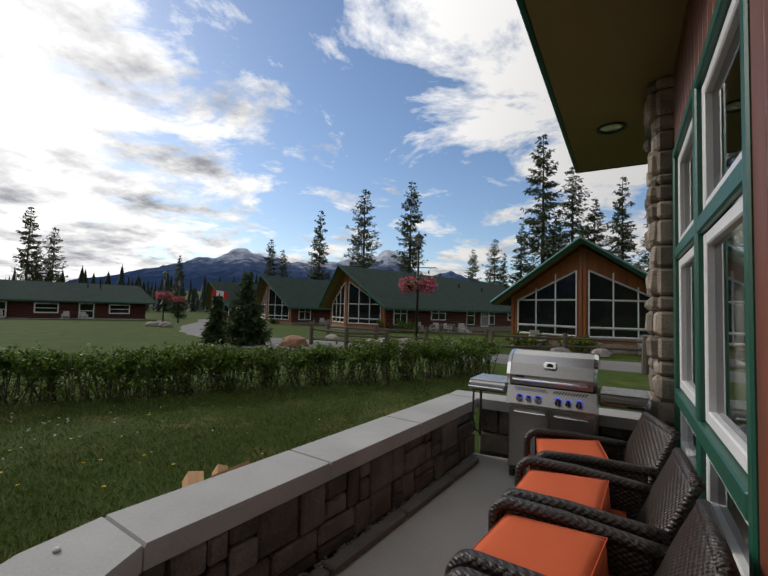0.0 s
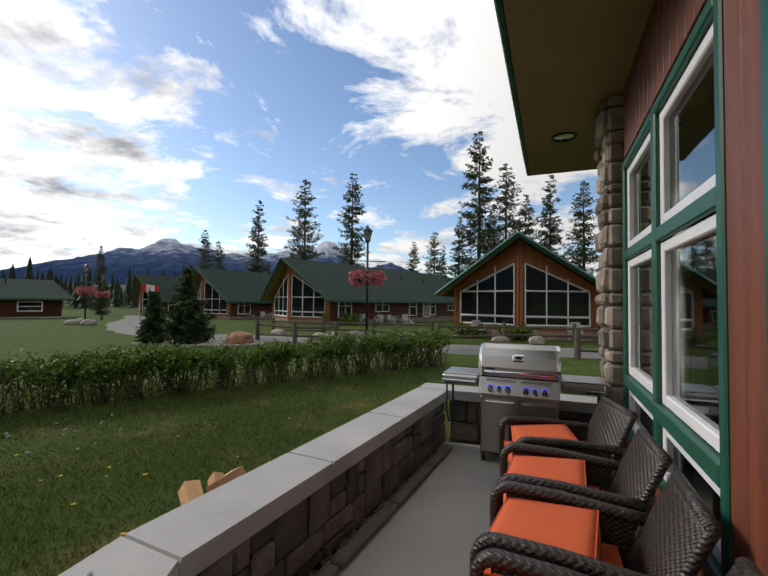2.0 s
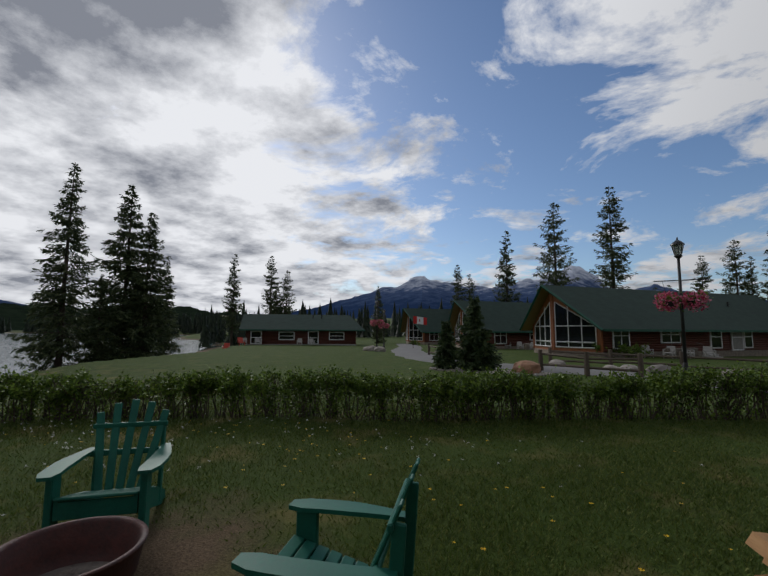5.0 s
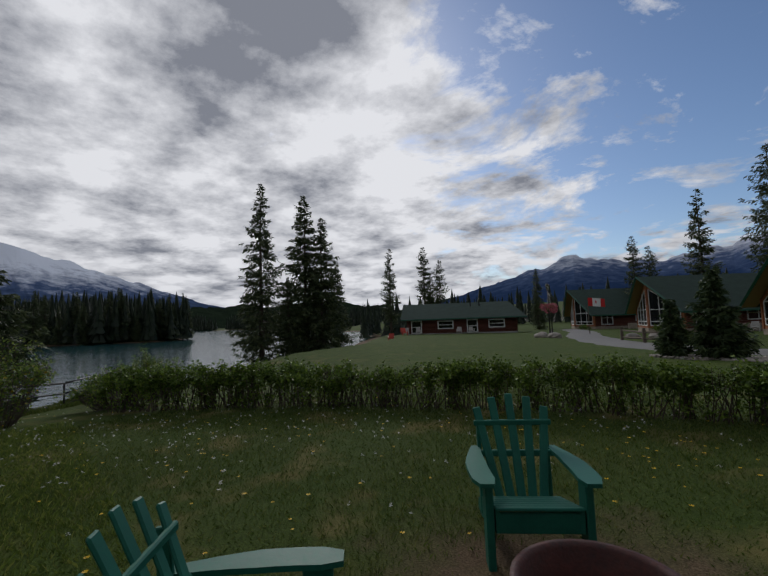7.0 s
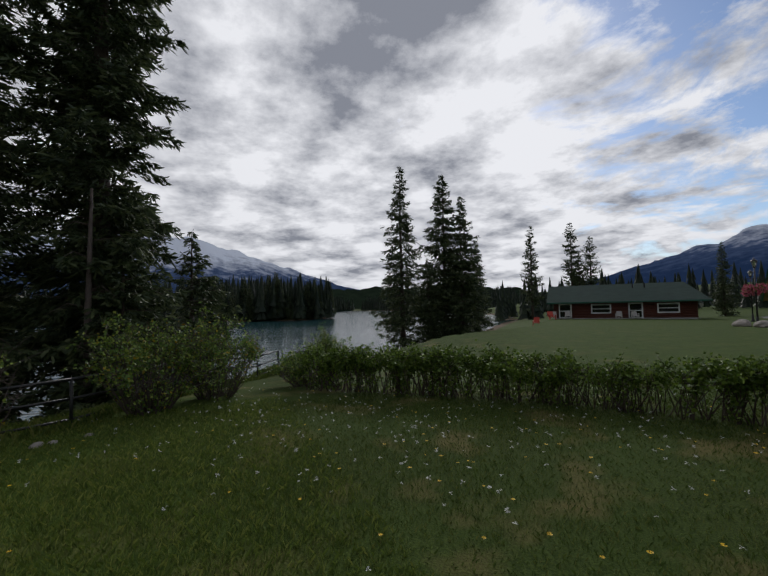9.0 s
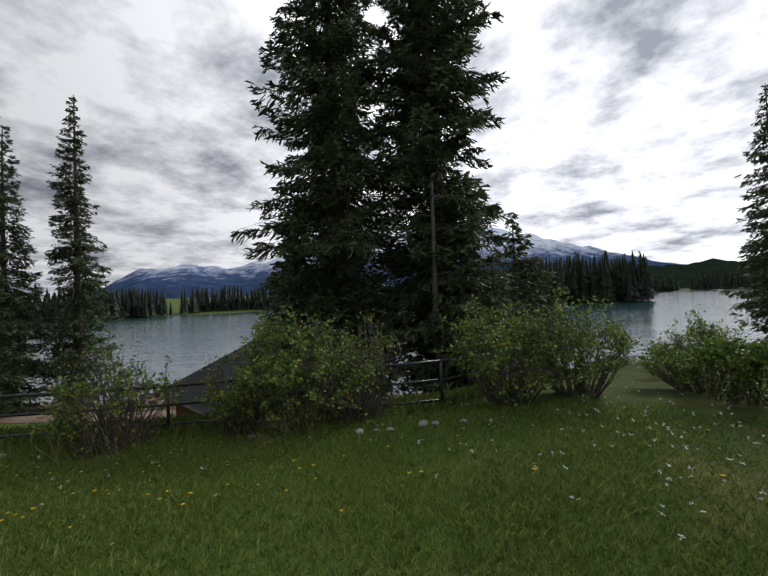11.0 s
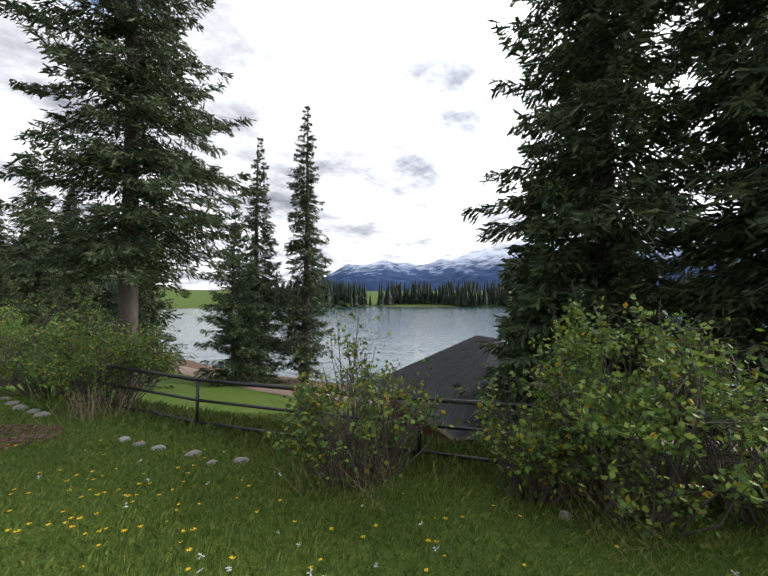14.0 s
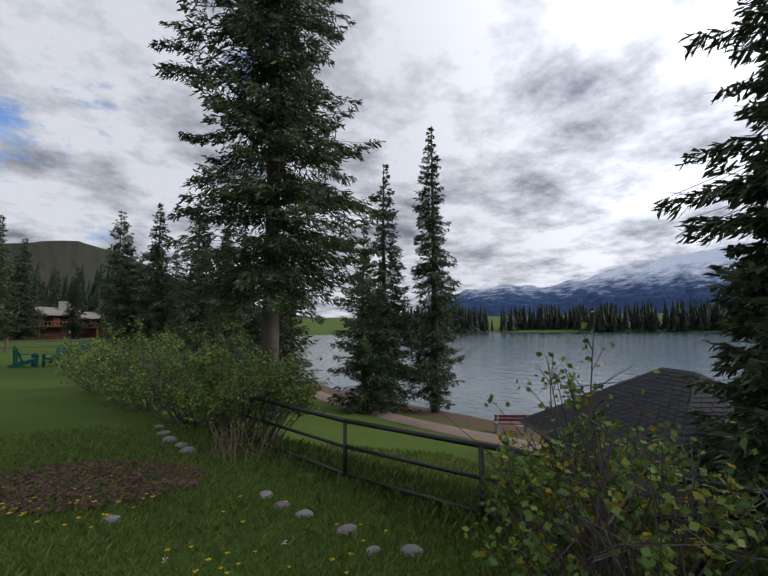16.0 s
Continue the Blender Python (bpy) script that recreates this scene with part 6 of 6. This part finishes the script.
    # the nearest wood across the water
    for i in range(34):
        y = rs.uniform(-6, 54)
        x = float(np.interp(y, [-10, 8, 38, 56], [-245, -205, -186, -196])) - rs.uniform(3, 26)
        conifer(x, y, g(x, y), (v1, v2)[i % 2], "dark spruce across the water", "woods across the lake", rs.uniform(0.5, 1.05), rs.uniform(0, 360))
    # woods south of the lawn
    for i in range(46):
        x, y = rs.uniform(-24, 26), rs.uniform(-62, -50) if i % 2 else rs.uniform(-150, -122)
        if i % 2 and -6 < x < 10:
            continue
        conifer(x, y, -0.6 if x > -10 else -2, (v1, v2, pines[0])[i % 3], "dark spruce in the woods past the lawn", "woods past the far lawn", rs.uniform(0.45, 0.85), rs.uniform(0, 360))
    for i in range(44):
        y = rs.uniform(-140, -64)
        x = float(np.interp(y, [-160, -90, -50], [-45, -30, -24])) + rs.uniform(4, 26)
        if x > -9 and y > -118:
            continue
        conifer(x, y, g(x, y), (v1, v2)[i % 2], "dark spruce in the woods along the shore", "woods along the shore", rs.uniform(0.5, 0.85), rs.uniform(0, 360))
    for x, y, s in ((-16, -52, 0.75), (-19, -58, 0.7), (-13, -50, 0.8), (-9.5, -52, 0.72), (-11, -46, 0.35), (-14, -44, 0.3), (-21.5, -56, 0.5), (13, -60, 0.9), (11, -56, 0.8), (-4, -96, 0.8), (2.2, -100, 0.6), (9.5, -98, 0.85), (11.5, -92, 0.9), (-8, -92, 0.85), (17, -95, 0.9)):
        conifer(x, y, g(x, y), (v1, v2)[int(s * 100) % 2], "dark spruce in the woods past the lawn", "woods past the far lawn", s, x * 40)


plant_trees()


def far_woods():
    """Woods across the lake and behind the cabins."""
    rs = np.random.RandomState(9)
    spots = []
    pts = FARSHORE
    for (ax, ay), (bx, by) in zip(pts, pts[1:]):
        L = math.hypot(bx - ax, by - ay)
        for _ in range(int(L * 1.9)):
            t, d = rs.rand(), rs.uniform(2, 70) ** 1.0
            nx, ny = -(by - ay) / L, (bx - ax) / L
            x, y = ax + (bx - ax) * t, ay + (by - ay) * t
            x, y = x + nx * d, y + ny * d
            spots.append((x, y, rs.uniform(14, 30) if ay < -20 else rs.uniform(10, 22)))
            spots.append((x - 2 * nx * d, y - 2 * ny * d, rs.uniform(14, 30) if ay < -20 else rs.uniform(10, 22)))
    for _ in range(500):
        b, r = rs.uniform(-15, 58), rs.uniform(120, 240)
        spots.append((-math.sin(radians(b)) * r, math.cos(radians(b)) * r, rs.uniform(6, 13)))
    for _ in range(700):
        spots.append((rs.uniform(-110, 0), rs.uniform(-390, -335), rs.uniform(12, 26)))
    for _ in range(900):
        y = rs.uniform(-330, -140)
        s = np.interp(y, [-330, -160, -90, -50], [-70, -45, -30, -24])
        spots.append((s + rs.uniform(3, 75), y, rs.uniform(10, 22)))
    S = np.array(spots)
    wet = inside(S[:, 0], S[:, 1], SHORE + FARSHORE)
    S = S[~wet]
    # leave a grassy clearing on the far shore
    S = S[~((np.hypot(S[:, 0] + 352, S[:, 1] + 268) < 42))]
    Z = heights(S[:, 0], S[:, 1])
    P = []
    for (x, y, h), z in zip(S, Z):
        R = h * rs.uniform(0.13, 0.2)
        for lv in range(7):
            s = lv / 7
            n = 6
            for q in range(n):
                a = 2 * math.pi * (q + rs.rand() * 0.6) / n
                r = R * (1 - s) * rs.uniform(0.75, 1.25) + 0.12
                zt, zb = z + h * (0.10 + 0.9 * (s + 0.24)), z + h * (0.06 + 0.9 * s) - 0.05 * h * rs.rand()
                zt = min(zt, z + h)
                da = 0.55
                P.append([(x, y, zt), (x + r * 0.75 * math.cos(a - da), y + r * 0.75 * math.sin(a - da), zb + 0.02 * h), (x + r * math.cos(a), y + r * math.sin(a), zb), (x + r * 0.75 * math.cos(a + da), y + r * 0.75 * math.sin(a + da), zb + 0.02 * h)])
    tagged(new("far_woods", quads("far_woods", np.array(P), FARPINE)), "dark spruce woods across the lake", "woods", kind="stuff")


far_woods()


# ---------- hedges and bushes ----------
def shrub(name, x, y, rx, ry, h, seed, material, label, group, n_leaf, twigs=60, leaf=0.05, turn=0, gaps=0.35, yellow=0.0, dead=0.0):
    rs = np.random.RandomState(seed)
    z = ground_z(x, y)
    t = thing(name, pose(x, y, z, 0, 0, turn), label, "bush" if name != "hedge" else "hedge", group)
    tw = Mesh()
    tips = []
    for k in range(twigs):
        a, q = rs.rand() * 2 * math.pi, math.sqrt(rs.rand())
        b0 = Vector((0.35 * rx * q * math.cos(a), 0.35 * ry * q * math.sin(a), -0.05)) if name != "hedge" else Vector((rx * rs.uniform(-1, 1), 0.25 * ry * rs.uniform(-1, 1), -0.05))
        if name == "hedge":
            e = b0 + Vector((rs.normal() * 0.16, rs.normal() * 0.3 * ry, h * rs.uniform(0.75, 1.02)))
        else:
            e = Vector((rx * q * math.cos(a), ry * q * math.sin(a), h * (1 - 0.35 * q * q) * rs.uniform(0.5, 1.0) * (1 + 0.22 * math.sin(2 * a + seed) + 0.12 * math.sin(5 * a + 2 * seed))))
        mid = b0.lerp(e, 0.5) + Vector((rs.normal(), rs.normal(), rs.normal())) * 0.06 * h
        tw.tube([b0, mid, e], [0.012, 0.008, 0.003], 4, False)
        tips += [(b0, mid, e)]
        for _ in range(3):
            s = rs.uniform(0.4, 0.9)
            p = mid.lerp(e, s)
            f = p + Vector((rs.normal(), rs.normal(), abs(rs.normal()) * 0.7)) * 0.14 * h
            tw.tube([p, f], [0.005, 0.002], 3, False)
            tips.append((p, p.lerp(f, 0.5), f))
    tagged(part("stem_tangle", tw, TWIG if name == "currant_bush" else BARK, t), kind="stuff")
    A = np.array([[tuple(p) for p in tr] for tr in tips])
    i = rs.randint(0, len(A), n_leaf)
    s = rs.uniform(0.12, 1.05, n_leaf) if name != "hedge" else rs.uniform(0.0, 1.0, n_leaf)
    s = s[:, None]
    C = np.where(s < 0.5, A[i, 0] + (A[i, 1] - A[i, 0]) * s * 2, A[i, 1] + (A[i, 2] - A[i, 1]) * (s * 2 - 1))
    C += rs.normal(size=C.shape) * (0.06 if leaf > 0.1 else 0.045) * (1 if name != "hedge" else 1.15)
    keep = np.array([noise.noise(Vector(c) * 2.6 + Vector((seed, x, y))) for c in C]) > -gaps
    C = C[keep & (C[:, 2] > 0.04)]
    ny = int(len(C) * yellow)
    if dead:
        C = C[(C[:, 0] * math.cos(seed) + C[:, 1] * math.sin(seed)) < rx * (1 - dead)]
    ob = new("leaves", quads("leaves", leaf_quads(C[ny:], leaf, leaf * 0.72, rs), material))
    ob.parent, ob["kind"] = t, "stuff"
    if ny:
        Y = C[rs.permutation(len(C))[:ny]]
        ob = new("yellow_leaves", quads("yellow_leaves", leaf_quads(Y, leaf, leaf * 0.7, rs), YELLOW))
        ob.parent, ob["label"] = t, "yellowing leaves"
    return t


HEDGE_LINE = [(2.5, 11.9), (0.35, 10.3), (-1.6, 9.0), (-3.1, 8.05), (-4.3, 7.15), (-5.6, 6.5), (-6.6, 6.15), (-8.7, 4.85), (-10.1, 4.0), (-11.5, 2.75), (-13.4, 0.75)]


def plant_hedge():
    rng = random.Random(3)
    k = 0
    for (ax, ay), (bx, by) in zip(HEDGE_LINE, HEDGE_LINE[1:]):
        L = math.hypot(bx - ax, by - ay)
        n = max(1, round(L / 1.0))
        for i in range(n):
            s = (i + 0.5) / n
            x, y = ax + (bx - ax) * s, ay + (by - ay) * s
            thin = (-10.4 < x < -8.9) or (-8.0 < x < -7.4)
            h = (1.0 if x > -0.8 else 0.86) * rng.uniform(0.92, 1.05) * (0.85 if thin else 1)
            shrub("hedge", x, y, 0.62, 0.95 if x > -1 else 0.62, h, 100 + k, HEDGE, "green leafy clipped hedge shrub with bare lower stems" if not thin else "thin gappy hedge shrub with bare stems", "hedge across the lawn", 5200 if not thin else 1900, 46, 0.06, math.degrees(math.atan2(by - ay, bx - ax)), 0.28)
            k += 1


plant_hedge()


def plant_bushes():
    for k, (x, y, rx, ry, h, n, yl, dd) in enumerate(((-10.95, -7.65, 0.85, 0.75, 1.35, 2600, 0.14, 0.1), (-11.95, -5.3, 1.05, 0.8, 1.5, 6500, 0.05, 0.0), (-12.3, -4.4, 0.8, 0.75, 1.35, 2600, 0.08, 0.35), (-11.65, -6.05, 0.5, 0.5, 0.95, 2000, 0.10, 0.0), (-13.15, -2.15, 0.9, 0.8, 1.35, 5200, 0.07, 0.0), (-13.7, -1.1, 0.95, 0.8, 1.35, 4200, 0.05, 0.15), (-9.75, -12.6, 0.95, 0.9, 1.45, 6000, 0.10, 0.0), (-9.3, -14.2, 1.1, 1.1, 1.35, 5000, 0.05, 0.25), (-8.6, -15.9, 1.3, 1.2, 1.3, 6000, 0.05, 0.0), (-7.9, -18.2, 1.5, 1.4, 1.4, 6000, 0.05, 0.0), (-17.3, 2.0, 1.0, 0.95, 1.15, 6500, 0.02, 0.0), (-14.3, 0.9, 0.9, 0.8, 0.8, 3600, 0.02, 0.0))):
        shrub("currant_bush", x, y, rx * 1.08, ry * 1.08, h * 1.18, 200 + k, SHRUB, "green currant bush with yellowing leaves beside the fence" if dd == 0 else "half-bare currant bush with grey twigs by the fence", "bushes along the fence", int(n * 1.7), 90, 0.056, k * 37, 0.13, yl, dd)
    for k, (x, y) in enumerate(((-3.5, 39.3), (-2.3, 37.6), (-0.2, 36.8), (6.4, 22.4), (8.4, 20.9), (-17.5, 52), (-30, 62))):
        shrub("garden_shrub", x, y, 1.1, 1.0, 1.2 if k < 3 else 0.8, 300 + k, HEDGE, "rounded green garden shrub before a cabin", "garden shrubs", 1500, 24, 0.13, 0, 0.6, 0.12 if k in (3, 4) else 0)


plant_bushes()


# ---------- stones, mulch, grass, flowers ----------
def scatter():
    rng = random.Random(17)
    spots = [(-9.44, -10.41, 0.09), (-9.52, -10.1, 0.085), (-9.65, -9.83, 0.09), (-9.88, -9.4, 0.10), (-9.92, -9.01, 0.07), (-10.21, -8.89, 0.10), (-8.65, -13.41, 0.1), (-8.7, -12.95, 0.12), (-8.83, -12.6, 0.1), (-8.88, -12.3, 0.11), (-10.64, -7.98, 0.07), (-11.4, -5.7, 0.07), (-11.6, -4.12, 0.09), (-11.64, -3.89, 0.07), (-11.69, -3.71, 0.07), (-11.91, -3.3, 0.11), (-11.94, -3.14, 0.08), (-12.05, -2.76, 0.07), (-8.12, -10.2, 0.07), (-8.6, -13.9, 0.09)]
    for x, y, r in spots:
        r *= 0.75
        z = ground_z(x, y)
        tagged(part("edging_stone", Mesh().blob((x, y, z + r * 0.1), (r * 1.25, r * 1.05, r * 0.7), rng, 0.2, 10, 7), ROCK, smooth=True), "rounded grey fieldstone half sunk in grass", "stone", "edging stones")
    for x, y, r, mt in ((-4.6, 17.8, 0.5, ORROCK), (0.2, 20.3, 0.42, ROCK), (-0.9, 20.6, 0.36, ROCK), (-1.6, 20.9, 0.3, ROCK), (2.6, 20.4, 0.36, ROCK), (-12.6, 33, 0.5, ROCK), (-14.6, 33.8, 0.4, ROCK), (-20.8, 34, 0.45, ROCK), (-22.3, 34.4, 0.4, ROCK), (7.0, 19.2, 0.3, ROCK), (8.5, 18.6, 0.35, ROCK), (-24, 38, 0.4, ROCK), (-4, 22.9, 0.35, ROCK)):
        z = ground_z(x, y)
        tagged(part("boulder", Mesh().blob((x, y, z + r * 0.35), (r * 1.3, r, r * 0.75), rng, 0.3, 10, 7), mt), "weathered boulder beside the lane", "boulder", "boulders along the lane")
    bed = Mesh()
    for _ in range(900):
        a, q = rng.uniform(0, 6.28), math.sqrt(rng.random())
        x, y = -6.2 + 2.6 * q * math.cos(a), 17.7 + 1.0 * q * math.sin(a)
        r = rng.uniform(0.04, 0.10)
        bed.blob((x, y, ground_z(x, y) + r * 0.2), (r, r, r * 0.7), rng, 0.4, 5, 3)
    tagged(part("rock_bed", bed, ROCK), "bed of brown and grey fist-sized rocks", "rocks", kind="stuff")
    mu = Mesh()
    for _ in range(2600):
        a, q = rng.uniform(0, 6.28), math.sqrt(rng.random())
        x, y = -7.5 + 1.5 * q * math.cos(a), -11.2 + 0.75 * q * math.sin(a)
        mu.box((x, y, ground_z(x, y) + 0.012 + rng.uniform(0, 0.02)), (rng.uniform(0.03, 0.08), rng.uniform(0.012, 0.03), 0.008), 0, Euler((rng.uniform(-0.4, 0.4), rng.uniform(-0.4, 0.4), rng.uniform(0, 3.1))).to_matrix())
    tagged(part("mulch", mu, MULCH), "patch of reddish bark mulch on the lawn", "mulch", kind="stuff")


scatter()


def meadow():
    rs = np.random.RandomState(77)

    def on_lawn(X, Y):
        ax, ay = A_IN
        terr = ((X - ax) * OUT.x + (Y - ay) * OUT.y) < 0.34
        terr &= (X > -1.1) & (Y < 6.2)
        pit = np.hypot(X + 4.3, Y - 1.4) < 0.9 + 0.6 * rs.rand(len(X))
        return ~(terr | pit)

    def blades(n, x0, x1, y0, y1, h0, h1, wid, dens=None):
        X, Y = rs.uniform(x0, x1, n), rs.uniform(y0, y1, n)
        keep = on_lawn(X, Y)
        if dens is not None:
            keep &= rs.rand(n) < dens(X, Y)
        X, Y = X[keep], Y[keep]
        k = len(X)
        base = np.stack([X, Y, heights(X, Y) - 0.005], 1)
        a = rs.rand(k) * 2 * math.pi
        lean = np.stack([np.cos(a), np.sin(a), 0 * a], 1)
        h = rs.uniform(h0, h1, k)[:, None]
        side = np.stack([-np.sin(a), np.cos(a), 0 * a], 1) * wid
        up = np.array([0, 0, 1.0])
        tip = base + up * h + lean * h * rs.uniform(0.2, 0.9, (k, 1))
        mid = base + up * h * 0.6 + lean * h * 0.15
        return np.stack([base - side, base + side, mid + side * 0.7, tip], 1)

    near = lambda X, Y: np.clip(1.15 - np.hypot(X + 8.3, Y + 6.5) / 9, 0.1, 1)
    tagged(new("lush_grass", quads("lush_grass", blades(330000, -13, -4.5, -14, 0, 0.02, 0.07, 0.0032, near), LUSH)), "lush green grass blades near the fence", "grass", kind="stuff")
    P = np.concatenate([
        blades(170000, -12.5, -0.2, -2.5, 8.5, 0.015, 0.05, 0.003),
        blades(40000, -3.2, 1.8, 2.6, 11, 0.015, 0.05, 0.003),
    ])
    fence = np.array(FENCE)
    for (ax, ay), (bx, by) in zip(fence, fence[1:]):
        n = 2600
        t, o = rs.rand(n), rs.normal(size=n) * 0.35 - 0.25
        X, Y = ax + (bx - ax) * t + o, ay + (by - ay) * t + rs.normal(size=n) * 0.1
        base = np.stack([X, Y, heights(X, Y) - 0.01], 1)
        a = rs.rand(n) * 6.28
        lean = np.stack([np.cos(a), np.sin(a), 0 * a], 1)
        h = rs.uniform(0.04, 0.17, (n, 1))
        side = np.stack([-np.sin(a), np.cos(a), 0 * a], 1) * 0.004
        up = np.array([0, 0, 1.0])
        P = np.concatenate([P, np.stack([base - side, base + side, base + up * h * 0.65 + lean * h * 0.12 + side * 0.7, base + up * h + lean * h * 0.45], 1)])
    n = 42000
    t, q = rs.rand(n), rs.rand(n)
    y = -17 + 19 * t
    ex = np.interp(y, [p[1] for p in FENCE], [p[0] for p in FENCE])
    x = ex - 0.3 - 7 * q
    base = np.stack([x, y, heights(x, y) - 0.01], 1)
    a = rs.rand(n) * 6.28
    lean = np.stack([np.cos(a), np.sin(a), 0 * a], 1)
    h = rs.uniform(0.04, 0.16, (n, 1))
    side = np.stack([-np.sin(a), np.cos(a), 0 * a], 1) * 0.004
    up = np.array([0, 0, 1.0])
    P = np.concatenate([P, np.stack([base - side, base + side, base + up * h * 0.65 + lean * h * 0.12 + side * 0.7, base + up * h + lean * h * 0.45], 1)])
    tagged(new("grass", quads("grass", P, BLADE)), "short green and straw-coloured grass blades", "grass", kind="stuff")

    def flowers(name, n, spots, material, r, hz, label):
        Q = []
        for cx, cy, sx, sy, k in spots:
            X, Y = rs.normal(cx, sx, k), rs.normal(cy, sy, k)
            ok = on_lawn(X, Y) & (X > np.interp(Y, [p[1] for p in FENCE], [p[0] for p in FENCE]))
            for x, y in zip(X[ok], Y[ok]):
                z = ground_z(x, y) + rs.uniform(*hz)
                rr = r * rs.uniform(0.7, 1.2)
                for j in range(5):
                    a = j * 1.2566 + rs.rand()
                    c, s = math.cos(a), math.sin(a)
                    tz = rr * (0.35 if name == "dandelions" else rs.uniform(-0.9, 0.9))
                    Q.append([(x, y, z), (x + rr * (c - 0.5 * s), y + rr * (s + 0.5 * c), z + tz), (x + rr * 1.1 * c, y + rr * 1.1 * s, z + tz * 0.8), (x + rr * (c + 0.5 * s), y + rr * (s - 0.5 * c), z + tz)])
        tagged(new(name, quads(name, np.array(Q), material)), label, "flowers", kind="stuff")

    flowers("dandelions", 0, ((-9, -7.5, 0.9, 1.6, 90), (-8.6, -8.6, 0.5, 0.6, 40), (-10, -5, 0.9, 1.5, 45), (-9.5, 1, 1.8, 1.4, 90), (-3, 4.6, 2.2, 1.2, 60), (-6.5, 4.6, 1.6, 0.6, 50), (-7.4, -10.6, 0.5, 0.25, 40)), DANDY, 0.016, (0.03, 0.07), "yellow dandelion flowers in the grass")
    flowers("seed_heads", 0, ((-10.4, 0.6, 1.5, 1.2, 230), (-8.5, 2.8, 1.6, 0.9, 120), (-9.6, -7, 0.9, 2, 30), (-5, 5.4, 2.2, 0.6, 90), (-12, -1, 0.8, 1.5, 60)), PUFF, 0.017, (0.05, 0.16), "white dandelion seed heads in the grass")
    # dry stems at the foot of the bushes
    Q = []
    for cx, cy in ((-10.75, -7.55), (-9.5, -12.0), (-11.6, -5.2)):
        for _ in range(120):
            x, y = rs.normal(cx, 0.28), rs.normal(cy, 0.28)
            z = ground_z(x, y)
            h, dx, dy = rs.uniform(0.15, 0.5), rs.normal() * 0.15, rs.normal() * 0.15
            Q.append([(x - 0.003, y, z), (x + 0.003, y, z), (x + dx + 0.003, y + dy, z + h), (x + dx - 0.002, y + dy, z + h)])
    tagged(new("dry_stems", quads("dry_stems", np.array(Q), STRAW)), "straw-coloured dead stems at the bush foot", "stems", kind="stuff")


meadow()
